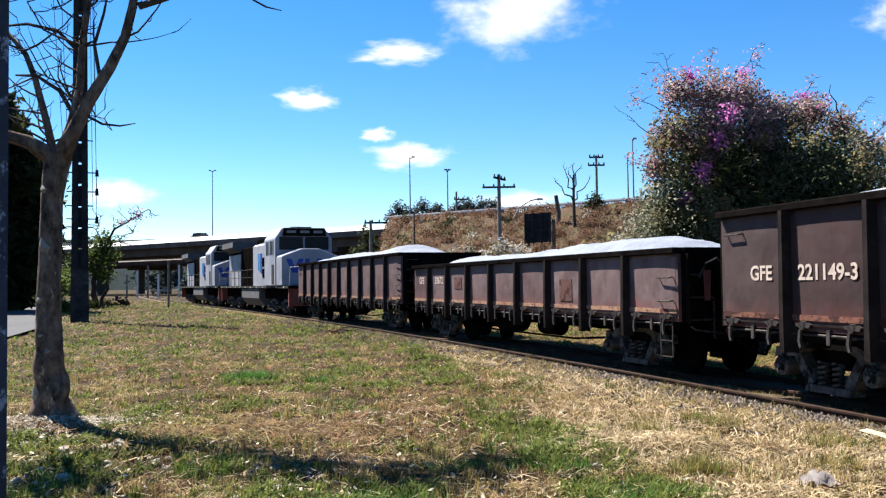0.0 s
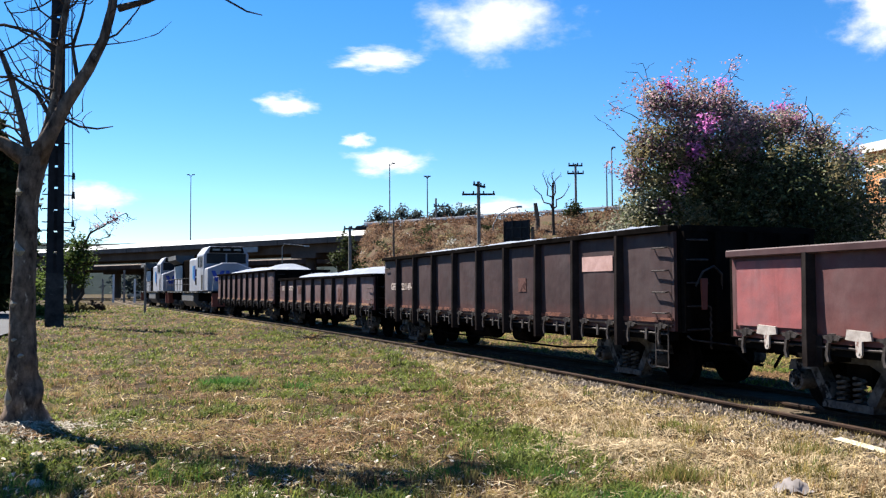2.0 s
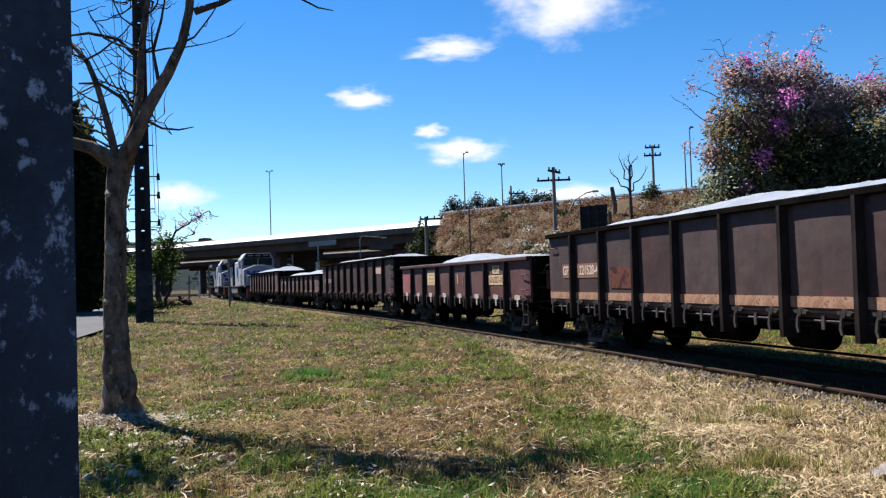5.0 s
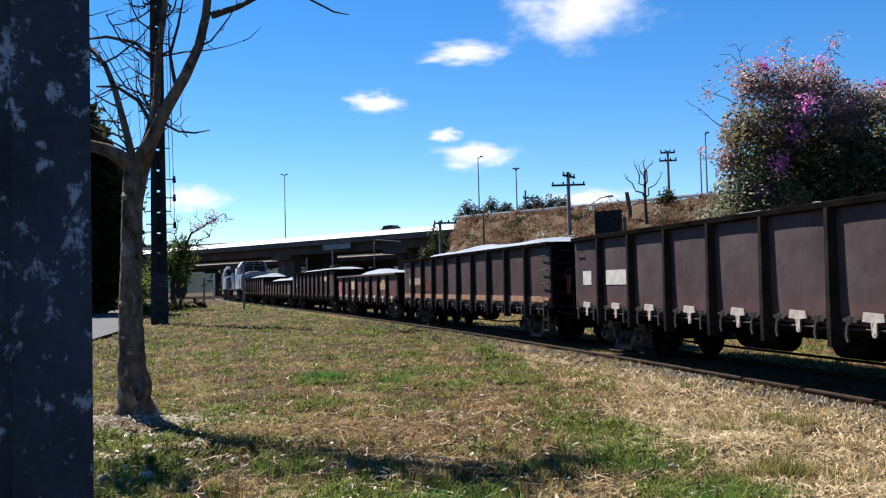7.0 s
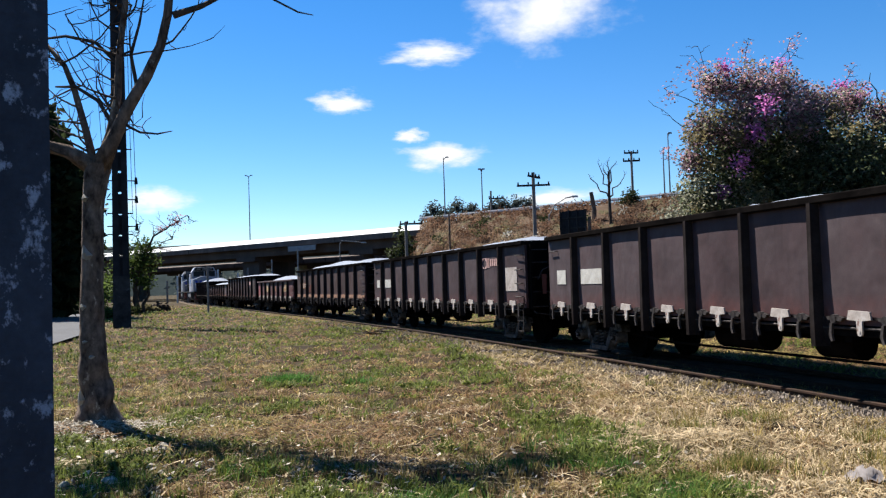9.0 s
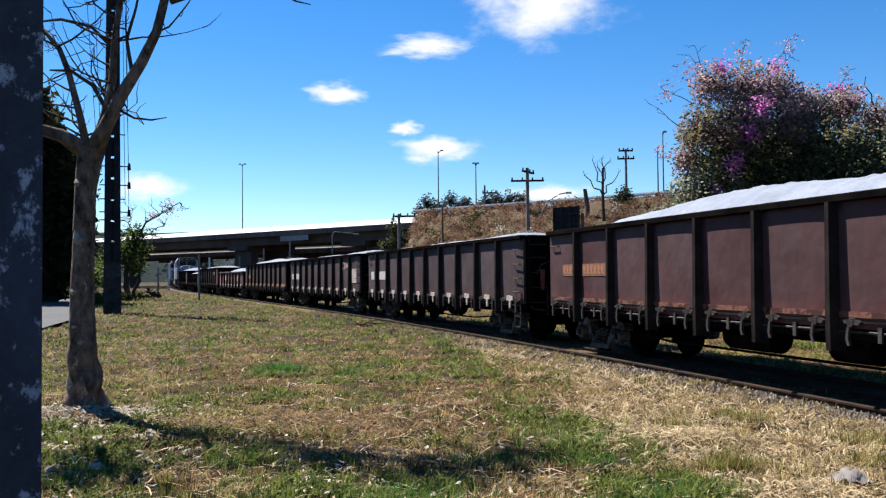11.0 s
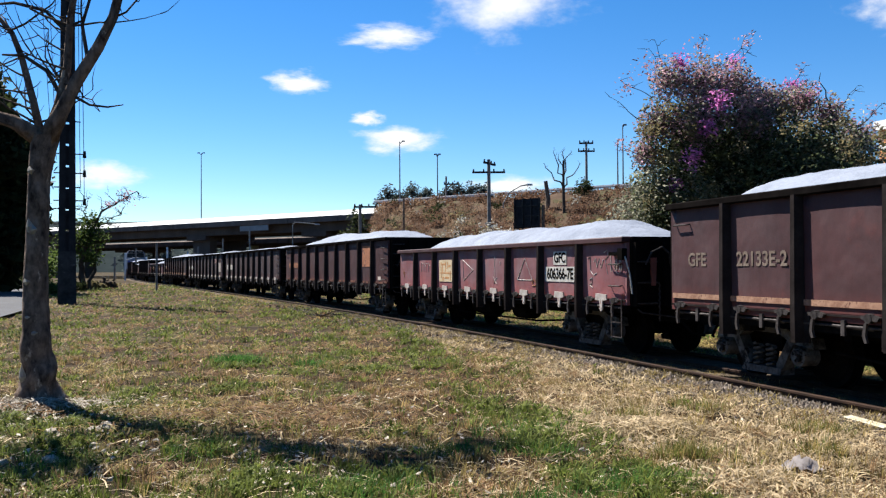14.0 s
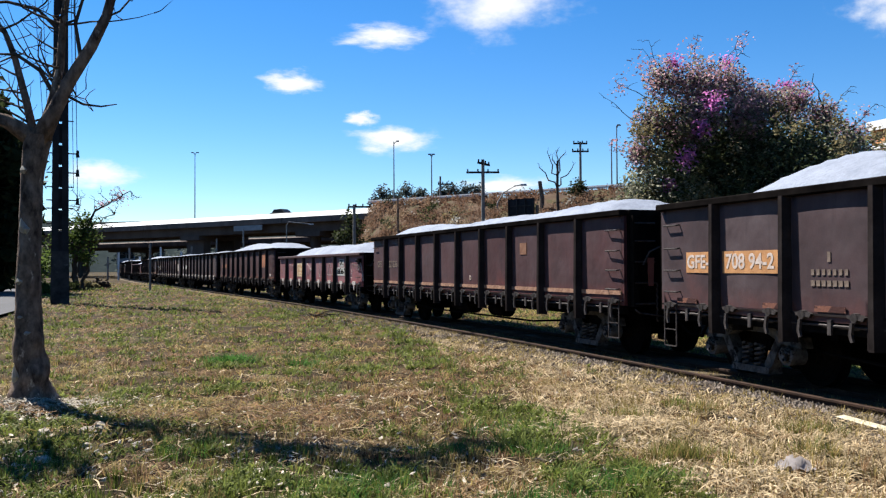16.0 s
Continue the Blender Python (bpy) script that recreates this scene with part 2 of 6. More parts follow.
M_TANK = surf("dusty_grey_tank_steel", (0.05, 0.05, 0.052), (0.10, 0.10, 0.105), 1.5, 0.7, 0, 0.1)
M_GLASS = surf("dark_cab_glass", (0.01, 0.012, 0.015), (0.015, 0.018, 0.02), 2.0, 0.25, 0, 0, spec=0.1)
M_POLE = surf("galvanised_lamp_steel", (0.132, 0.138, 0.138), (0.192, 0.198, 0.198), 3.0, 0.5, 0.4, 0.1)
M_WOODPOLE = surf("grey_utility_pole_concrete", (0.13, 0.117, 0.104), (0.195, 0.1755, 0.156), 2.0, 0.9, 0, 0.2)
M_DARKPOLE = surf("dark_weathered_pole", (0.012, 0.012, 0.013), (0.03, 0.03, 0.032), 1.5, 0.8, 0, 0.2, spec=0.06)
M_BARK = surf("grey_brown_bark", (0.030, 0.020, 0.015), (0.215, 0.155, 0.115), 9.0, 0.95, 0, 0.9, 28.0, (1, 1, 0.5), c3=(0.36, 0.29, 0.22), spot=0.60, spot_scale=6.0, spec=0.06)
M_TWIG = surf("dark_twig_bark", (0.04, 0.03, 0.025), (0.085, 0.065, 0.05), 6.0, 0.95, 0, 0.4, spec=0.06)
# ---- mesh tools ----
class Geo:
    """Vertices and faces gathered for one mesh."""

    def __init__(self):
        self.v, self.f, self.smooth = [], [], False

    def box(self, x0, x1, y0, y1, z0, z1, top=(1, 1)):
        cx, cy, b = (x0 + x1) / 2, (y0 + y1) / 2, len(self.v)
        for z, (sx, sy) in ((z0, (1, 1)), (z1, top)):
            for x, y in ((x0, y0), (x1, y0), (x1, y1), (x0, y1)):
                self.v.append((cx + (x - cx) * sx, cy + (y - cy) * sy, z))
        self.f += [tuple(b + i for i in q) for q in ((3, 2, 1, 0), (4, 5, 6, 7), (0, 1, 5, 4), (1, 2, 6, 5), (2, 3, 7, 6), (3, 0, 4, 7))]
        return self

    def prism(self, poly, axis, a0, a1):
        """A polygon swept along an axis: 'x' takes (y, z) pairs, 'y' (x, z), 'z' (x, y)."""
        b, n = len(self.v), len(poly)
        for a in (a0, a1):
            for p, q in poly:
                self.v.append({"x": (a, p, q), "y": (p, a, q), "z": (p, q, a)}[axis])
        self.f += [tuple(range(b + n - 1, b - 1, -1)), tuple(range(b + n, b + 2 * n))]
        self.f += [(b + i, b + (i + 1) % n, b + n + (i + 1) % n, b + n + i) for i in range(n)]
        return self

    def tube(self, pts, radii, n=8, caps=True):
        pts = [Vector(p) for p in pts]
        if not isinstance(radii, (list, tuple)):
            radii = [radii] * len(pts)
        b = len(self.v)
        side = None
        for i, p in enumerate(pts):
            d = (pts[min(i + 1, len(pts) - 1)] - pts[max(i - 1, 0)]).normalized()
            if side is None:
                side = d.orthogonal().normalized()
            side = (side - d * side.dot(d)).normalized()
            up = d.cross(side)
            for k in range(n):
                a = 2 * math.pi * k / n
                self.v.append(tuple(p + (side * math.cos(a) + up * math.sin(a)) * radii[i]))
        for i in range(len(pts) - 1):
            for k in range(n):
                self.f.append((b + i * n + k, b + i * n + (k + 1) % n, b + (i + 1) * n + (k + 1) % n, b + (i + 1) * n + k))
        if caps:
            self.f += [tuple(range(b + n - 1, b - 1, -1)), tuple(range(b + (len(pts) - 1) * n, b + len(pts) * n))]
        return self

    def disc(self, axis, c, r, w, n=24):
        """A short cylinder round an axis through c."""
        d = {"x": (1, 0, 0), "y": (0, 1, 0), "z": (0, 0, 1)}[axis]
        c, d = Vector(c), Vector(d)
        return self.tube([c - d * w / 2, c + d * w / 2], r, n)

    def mesh(self, name, material):
        me = bpy.data.meshes.new(name)
        me.from_pydata(self.v, [], self.f)
        me.materials.append(material)
        if self.smooth:
            me.shade_smooth()
        me.update()
        return me


def part(name, geo, material, parent=None, label="", at=None):
    """Links a Geo or a shared mesh as one object, under a thing or part."""
    me = geo.mesh(name, material) if isinstance(geo, Geo) else geo
    ob = new(name, me)
    if parent is not None:
        ob.parent = parent
    if at is not None:
        ob.matrix_basis = at
    return tagged(ob, label)


def thing(name, label, category, group="", kind="", at=None):
    ob = new(name)
    if at is not None:
        ob.matrix_basis = at
    return tagged(ob, label, category, group, kind)


def bevel(ob, w=0.01):
    b = ob.modifiers.new("bevel", "BEVEL")
    b.width, b.segments, b.limit_method = w, 1, "ANGLE"
    return ob


def lettering(text, size, material, parent, m, name="lettering"):
    """Text with the built-in font as a flat mesh 3 mm thick."""
    cu = bpy.data.curves.new(name, "FONT")
    cu.body, cu.size, cu.extrude, cu.align_x, cu.align_y = text, size, 0.002, "CENTER", "CENTER"
    cu.offset = size * 0.022
    tmp = bpy.data.objects.new(name, cu)
    me = bpy.data.meshes.new_from_object(tmp)
    bpy.data.objects.remove(tmp)
    me.materials.clear()
    me.materials.append(material)
    ob = new(name, me)
    ob.parent, ob.matrix_basis = parent, m
    return ob
# ---- the line of the railway ----
T_X0, T_H, T_A, T_L = 7.70, radians(24.61), radians(10.57), 25.5


def _line():
    ds, out = 0.25, {}
    for sign in (1, -1):
        x, y, s = T_X0, 0.0, 0.0
        for i in range(2000 if sign > 0 else 1200):
            h = T_H - T_A * math.exp(-max(s, 0) / T_L) - 0.0008 * min(125, max(0, s - 75))
            out[round(s / ds)] = (x, y, h)
            x, y, s = x - math.sin(h) * ds * sign, y + math.cos(h) * ds * sign, s + ds * sign
    return out


LINE = _line()


def on_line(s, off=0.0):
    """The near rail's place at s metres along, off metres to the right of it, and the heading left of +y."""
    i = math.floor(s / 0.25)
    k = s / 0.25 - i
    a, b = LINE[i], LINE[i + 1]
    x, y, h = (a[j] + (b[j] - a[j]) * k for j in range(3))
    return x + off * math.cos(h), y + off * math.sin(h), h


RAIL_TOP = 0.06
CENTRE = 1.22  # from the near rail of the mixed gauge to the middle of the metre gauge


def rail_geo(off):
    prof = [(-0.06, -0.08), (0.06, -0.08), (0.06, -0.068), (0.012, -0.055), (0.012, 0.02), (0.034, 0.03), (0.034, 0.055), (0.025, 0.06), (-0.025, 0.06), (-0.034, 0.055), (-0.034, 0.03), (-0.012, 0.02), (-0.012, -0.055), (-0.06, -0.068)]
    g = Geo()
    ss = [-30 + i * 1.5 for i in range(190)]
    n = len(prof)
    for s in ss:
        for px, pz in prof:
            x, y, h = on_line(s, off + px)
            g.v.append((x, y, pz))
    for i in range(len(ss) - 1):
        g.f += [(i * n + k, i * n + (k + 1) % n, (i + 1) * n + (k + 1) % n, (i + 1) * n + k) for k in range(n)]
    return g


track = tagged(new("railway_track"), "rusty mixed-gauge railway track sunk in weedy ballast", "track", kind="structure")
for off in (0.0, 0.72, 1.72):
    part("rail", rail_geo(off), M_RAIL, track)


def strip(name, material, left, right, z, s0, s1, step, label, category, crown=0.0):
    g = Geo()
    n = int((s1 - s0) / step) + 1
    cols = [left, left + 0.25 * (right - left), (left + right) / 2, left + 0.75 * (right - left), right]
    for i in range(n):
        for j, c in enumerate(cols):
            x, y, h = on_line(s0 + i * step, c)
            zz = z if j in (1, 2, 3) else z - 0.10
            g.v.append((x, y, zz + crown * noise.noise((x * 1.3, y * 1.3, 3))))
    for i in range(n - 1):
        for j in range(4):
            g.f.append((i * 5 + j, i * 5 + j + 1, i * 5 + 6 + j, i * 5 + 5 + j))
    g.smooth = True
    return tagged(part(name, g, material), label, category, kind="structure")


strip("ballast_bed", M_BALLAST, -0.75, 2.6, -0.02, -30, 250, 1.0, "low dirty ballast bed with dust and weeds", "ballast", 0.02)


# ---- ground ----
ROAD = [(-60, -6.0), (0, -6.0), (28.6, -14.4), (40, -17.8), (57, -25.5), (80, -37.5), (120, -62.0), (240, -140.0)]  # y, x of its near edge
ROAD_W = 6.2


def road_edge(y):
    """The x of the road's near edge at y."""
    for (ya, xa), (yb, xb) in zip(ROAD, ROAD[1:]):
        if y <= yb:
            return xa + (xb - xa) * (y - ya) / (yb - ya)
    return ROAD[-1][1]


def on_tarmac(x, y):
    e = road_edge(y)
    return e - ROAD_W - 0.1 < x < e + 0.1


def ground_z(x, y):
    d = math.hypot(x, y)
    z = 0.05 * noise.noise((x * 0.25, y * 0.25, 0.0)) + 0.025 * noise.noise((x * 1.1, y * 1.1, 5.0))
    return z * min(1, 40 / (d + 1)) - 0.09


def graded(n, near, far, c=0.0):
    """n coordinates from -far to far, dense near c."""
    k = 6.0
    return [c + far * math.sinh(k * (2 * i / (n - 1) - 1)) / math.sinh(k) for i in range(n)]


g = Geo()
xs, ys = graded(190, 1, 2500), graded(190, 1, 2500, 10)
for y in ys:
    for x in xs:
        g.v.append((x, y, ground_z(x, y)))
n = len(xs)
g.f = [(j * n + i, j * n + i + 1, (j + 1) * n + i + 1, (j + 1) * n + i) for j in range(n - 1) for i in range(n - 1)]
g.smooth = True
ground = tagged(part("ground", g, M_SOIL), "uneven verge of dry straw-coloured grass and bare soil", "ground", kind="structure")

# the road runs beside the railway
g = Geo()
for i in range(101):
    y = -60 + i * 3.0
    for off, z in ((-ROAD_W, 0.0), (-ROAD_W / 2, 0.04), (0.0, 0.0)):
        g.v.append((road_edge(y) + off, y, z + 0.015))
g.f = [(i * 3 + j, i * 3 + j + 1, i * 3 + 4 + j, i * 3 + 3 + j) for i in range(100) for j in range(2)]
road = tagged(part("road", g, M_ASPHALT), "grey asphalt road in tree shade beside the verge", "road", kind="structure")
# ---- wagons ----
LG, LW, LW9 = 14.54, 12.38, 13.23
FRONTS = (30.06, 14.28, 0.0, -15.85, -29.39, -45.35, -61.19, -77.14, -92.86, -106.48, -122.06)  # metres ahead of the third wagon's front
SHARED = {}


def shared(key, make, material):
    if key not in SHARED:
        SHARED[key] = make().mesh(key.split("/")[0], material)
    return SHARED[key]


def rib_geo(z0, z1):
    """A hat-section post: a narrow outer face on steep sides, and a wide gusset plate behind its foot."""
    g = Geo()
    for z, w, d in ((z0, 0.04, 0.125), (z0 + 0.38, 0.04, 0.13), (z1, 0.034, 0.11)):
        for x, y in ((0.02, -w - 0.035), (-0.02, -w - 0.03), (-d, -w), (-d, w), (-0.02, w + 0.03), (0.02, w + 0.035)):
            g.v.append((x, y, z))
    for r in range(2):
        for k in range(6):
            g.f.append((r * 6 + k, r * 6 + (k + 1) % 6, r * 6 + 6 + (k + 1) % 6, r * 6 + 6 + k))
    g.f += [tuple(range(5, -1, -1)), tuple(range(12, 18))]
    g.prism([(-0.17, z0), (-0.17, 1.0), (0.17, 1.0), (0.17, z0)], "x", -0.018, 0.0)
    return g


def latch_geo():
    # cranked door hook with its boss and a hanging lever
    g = Geo()
    g.disc("x", (-0.03, 0, 0.06), 0.055, 0.09, 10)
    g.prism([(-0.13, 0.03), (0.10, 0.05), (0.12, 0.09), (-0.10, 0.10), (-0.16, 0.075)], "x", -0.07, -0.03)
    g.prism([(0.03, 0.02), (0.075, 0.0), (0.10, -0.14), (0.065, -0.22), (0.03, -0.21), (0.055, -0.13)], "x", -0.06, -0.025)
    return g


def tab_geo():
    g = Geo()
    g.prism([(-0.19, -0.04), (-0.17, 0.055), (0.17, 0.07), (0.2, -0.045), (0.05, -0.055), (0.042, -0.2), (0.02, -0.235), (-0.02, -0.235), (-0.042, -0.2), (-0.045, -0.055)], "x", -0.035, -0.008)
    g.disc("x", (-0.037, 0, -0.185), 0.016, 0.008, 8)
    return g


def hinge_geo():
    return Geo().box(-0.03, 0, -0.03, 0.03, -0.16, 0.02)


def grip_geo():
    g = Geo()
    g.tube([(0, -0.2, 0), (-0.05, -0.2, -0.01), (-0.06, -0.19, -0.01), (-0.06, 0.15, -0.01), (-0.05, 0.16, -0.01), (0, 0.16, 0)], 0.012, 6)
    return g


def step_geo():
    g = Geo()
    for y in (-0.16, 0.16):
        g.box(-0.009, 0.009, y - 0.01, y + 0.01, -0.52, 0.12)
    for z in (-0.53, -0.28, -0.03):
        g.box(-0.009, 0.009, -0.16, 0.16, z - 0.008, z + 0.008)
    return g


def wheelset_geo():
    g = Geo()
    g.tube([(-0.75, 0, 0), (0.75, 0, 0)], 0.075, 10)
    for s in (-1, 1):
        x = 0.5 * s
        g.tube([(x - s * 0.045, 0, 0), (x - s * 0.02, 0, 0)], [0.45, 0.445], 28)
        g.tube([(x - s * 0.02, 0, 0), (x + s * 0.085, 0, 0)], [0.425, 0.415], 28)
        g.tube([(x + s * 0.085, 0, 0), (x + s * 0.105, 0, 0)], [0.35, 0.33], 28)
        g.tube([(x + s * 0.085, 0, 0), (x + s * 0.16, 0, 0)], [0.13, 0.11], 12)
        for k in range(6):
            a = k * math.pi / 3
            g.disc("x", (x + s * 0.11, 0.24 * math.cos(a), 0.24 * math.sin(a)), 0.035, 0.02, 8)
    return g


def side_frame_geo():
    # cast frame: arch over the springs, pedestals over the axle boxes
    g = Geo()
    top = [(-1.02, 0.52), (-0.98, 0.66), (-0.62, 0.70), (-0.36, 0.80), (0.36, 0.80), (0.62, 0.70), (0.98, 0.66), (1.02, 0.52), (0.60, 0.56), (0.34, 0.68), (-0.34, 0.68), (-0.60, 0.56)]
    g.prism(top, "x", -0.09, 0.09)
    g.prism([(-0.62, 0.56), (-0.50, 0.60), (-0.27, 0.25), (-0.38, 0.16)], "x", -0.085, 0.085)
    g.prism([(0.50, 0.60), (0.62, 0.56), (0.38, 0.16), (0.27, 0.25)], "x", -0.085, 0.085)
    g.box(-0.11, 0.11, -0.40, 0.40, 0.13, 0.22)
    return g


def spring_geo():
    g = Geo()
    pts = [(0.065 * math.cos(i * 1.05), 0.065 * math.sin(i * 1.05), 0.22 + 0.30 * i / 27) for i in range(28)]
    g.tube(pts, 0.019, 6)
    return g


def axlebox_geo():
    g = Geo()
    g.disc("x", (-0.02, 0, 0.42), 0.13, 0.24, 14)
    g.disc("x", (-0.16, 0, 0.42), 0.085, 0.05, 12)
    for k in range(3):
        a = k * 2.094 + 0.5
        g.disc("x", (-0.19, 0.05 * math.cos(a), 0.42 + 0.05 * math.sin(a)), 0.018, 0.03, 6)
    return g


WHEELSETS = []


def add_bogie(parent, y, wheelbase=1.6):
    g = Geo().box(-0.85, 0.85, -0.2, 0.2, 0.42, 0.78).disc("z", (0, 0, 0.82), 0.25, 0.1, 16)
    g.box(-0.6, 0.6, -0.62, -0.54, 0.38, 0.48).box(-0.6, 0.6, 0.54, 0.62, 0.38, 0.48)
    bogie = part("bogie", g, M_BLACK, parent, "black bolster bogie with dusty grey cast frames", at=pose(0, y, 0))
    for s in (-1, 1):
        part("side_frame", shared("side_frame/", side_frame_geo, M_TRUCK), None, bogie, at=pose(0.93 * s, 0, 0))
        for k in (-0.13, 0.13):
            part("spring", shared("spring/", spring_geo, M_TRUCK), None, bogie, at=pose(0.97 * s, k, 0))
        for k in (-1, 1):
            part("axle_box", shared("axle_box/", axlebox_geo, M_TRUCK), None, bogie, at=pose(0.95 * s, k * wheelbase / 2, 0, 0, 0, 0 if s < 0 else 180))
    for k in (-1, 1):
        w = part("wheelset", shared("wheelset/", wheelset_geo, M_BLACK), None, bogie, at=pose(0, k * wheelbase / 2, 0.42))
        WHEELSETS.append((w, k * wheelbase / 2, 0.42))
    return bogie


def heap_geo(L, wid, base, rise, seed, lows, ramp):
    """A heap of crushed stone: humps along its length, falling to the rim."""
    g = Geo()
    nx, ny = 14, 110
    for j in range(ny + 1):
        v = j / ny
        y = (v - 0.5) * L
        end = min(1, (0.5 - abs(v - 0.5)) * L / ramp)
        hump = rise * (0.78 + 0.34 * noise.noise((y * 0.3, seed * 3.1, 0)) + 0.13 * noise.noise((y * 0.8, seed, 4)))
        for i in range(nx + 1):
            u = i / nx * 2 - 1
            cross = max(0, 1 - abs(u) ** 2.2)
            z = base + max(hump, 0.05) * cross * end ** 0.8 - lows * (1 - end) + 0.03 * noise.noise((u * 9, y * 6, seed)) + 0.015 * noise.noise((u * 30, y * 19, seed))
            g.v.append((u * wid / 2, y, z))
    n = nx + 1
    g.f = [(j * n + i, j * n + i + 1, (j + 1) * n + i + 1, (j + 1) * n + i) for j in range(ny) for i in range(nx)]
    g.smooth = True
    return g


def panel_geo(w, z0, z1, bulge=0.012):
    """A pressed door sheet that swells outwards between its edges."""
    g, nx, nz = Geo(), 10, 8
    for j in range(nz + 1):
        for i in range(nx + 1):
            u, v = i / nx * 2 - 1, j / nz * 2 - 1
            g.v.append((-bulge * (1 - abs(u) ** 3) * (1 - abs(v) ** 4), u * w / 2, z0 + (z1 - z0) * j / nz))
    n = nx + 1
    g.f = [(j * n + i, (j + 1) * n + i, (j + 1) * n + i + 1, j * n + i + 1) for j in range(nz) for i in range(nx)]
    b = len(g.v)
    g.v += [(0.02, -w / 2, z0), (0.02, w / 2, z0), (0.02, w / 2, z1), (0.02, -w / 2, z1)]
    g.f += [(b, b + 1, b + 2, b + 3), (0, nx, b + 1, b), (nz * n, b + 3, b + 2, nz * n + nx)]
    g.smooth = True
    return g


def side_at(y, z, x=-1.350):
    """A pose on the near side, so that flat lettering reads from outside: its right is the wagon's rear."""
    return Matrix.Translation((x, y, z)) @ Matrix(((0, 0, -1, 0), (-1, 0, 0, 0), (0, 1, 0, 0), (0, 0, 0, 1)))


def board(parent, y, z, w, h, material, name="number_board"):
    return part(name, Geo().box(-0.004, 0.004, -w / 2, w / 2, -h / 2, h / 2), material, parent, at=pose(-1.350, y, z))


def wagon(label, tall, paint, stripe, plates, seed, rise, lows=0.12, rear_rungs=4, panels=0, front_ladder=False, ramp=2.0, rim=None):
    panels = panels or (10 if tall else 8)
    L, top = LG if tall else (LW if panels == 8 else LW9), 2.53 if tall else 2.08
    w = thing("gondola_wagon", label, "wagon", "wagons of the train")
    half, z0 = L / 2, 1.02
    for s in (-1, 1):
        g = Geo().box(1.27 * s if s > 0 else -1.33, 1.33 if s > 0 else -1.27, -half + 0.02, half - 0.02, z0 - 0.1, top - 0.05)
        part("side_wall", g, paint, w)
        # rim with an outward lip
        a, b = (-1.428, -1.25) if s < 0 else (1.25, 1.428)
        bevel(part("top_rim", Geo().box(a, b, -half, half, top - 0.10, top), rim or M_RIM, w), 0.015)
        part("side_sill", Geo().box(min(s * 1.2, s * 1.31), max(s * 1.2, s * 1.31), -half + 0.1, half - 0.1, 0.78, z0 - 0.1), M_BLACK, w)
        rb = shared("rib/%d" % tall, lambda: rib_geo(0.64, top - 0.085), M_RIB)
        for k in range(1, panels):
            y = half - L * k / panels
            part("rib", rb, None, w, at=pose(1.33 * s, y, 0, 0, 0, 0 if s < 0 else 180))
    if stripe:
        part("rust_band", Geo().box(-1.349, -1.33, -half + 0.05, half - 0.05, 1.05, 1.12), stripe, w, "flaking rust-orange lower edge")
    # rolled lower edge of the door sheets
    part("door_edge", Geo().box(-1.355, -1.325, -half + 0.06, half - 0.06, 0.985, 1.01), M_RIB, w)
    part("hinge_rod", Geo().tube([(-1.34, -half + 0.15, 0.88), (-1.34, half - 0.15, 0.88)], 0.016, 6), M_GRIP, w)
    latch, hinge, tab = shared("latch/", latch_geo, M_GRIP), shared("hinge/", hinge_geo, M_GRIP), shared("white_plate/", tab_geo, M_TAB)
    sheet = shared("door_sheet/%d%s" % (panels, paint.name), lambda: panel_geo(L / panels - 0.17, 1.02, top - 0.1), paint)
    for k in range(panels):
        part("door_sheet", sheet, None, w, at=pose(-1.333, half - L * (k + 0.5) / panels, 0))
        yc = half - L * (k + 0.5) / panels
        for d in (-0.42, 0.42):
            part("latch", latch, None, w, at=pose(-1.33, yc + d, 0.93))
        if plates:
            part("white_plate", tab, None, w, "white-painted plate with hanging tab", at=pose(-1.35, yc, 1.03))
        else:
            part("hinge", hinge, None, w, at=pose(-1.335, yc, 0.93))
    # ends
    for s in (-1, 1):
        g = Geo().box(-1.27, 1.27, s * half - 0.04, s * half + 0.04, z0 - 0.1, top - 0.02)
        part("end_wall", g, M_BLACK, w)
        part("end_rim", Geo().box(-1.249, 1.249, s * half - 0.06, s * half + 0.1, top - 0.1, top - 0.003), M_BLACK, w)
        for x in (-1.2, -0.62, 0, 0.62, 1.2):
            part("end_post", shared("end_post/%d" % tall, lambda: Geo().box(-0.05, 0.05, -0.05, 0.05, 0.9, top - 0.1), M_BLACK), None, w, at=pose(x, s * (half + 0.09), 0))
        for z in (0.95, 1.3, 1.65, 2.0, 2.3)[: rear_rungs + 1]:
            if z < top - 0.1:
                part("end_rung", shared("end_rung/", lambda: Geo().tube([(0, 0, 0), (0, 0.09, 0), (0.4, 0.09, 0), (0.4, 0, 0)], 0.015, 6), M_GRIP), None, w, at=pose(-1.22, s * (half + 0.04), z, 0, 0, 0) if s > 0 else pose(-0.82, s * (half + 0.04), z, 0, 0, 180))
        g = Geo().box(-0.28, 0.28, min(s * half, s * (half + 0.12)), max(s * half, s * (half + 0.12)), 0.62, 0.98)
        g.box(-0.09, 0.09, min(s * half, s * (half + 0.42)), max(s * half, s * (half + 0.42)), 0.66, 0.86)
        g.box(-0.16, 0.2, min(s * (half + 0.38), s * (half + 0.62)), max(s * (half + 0.38), s * (half + 0.62)), 0.6, 0.92)
        part("coupler", g, M_BLACK, w)
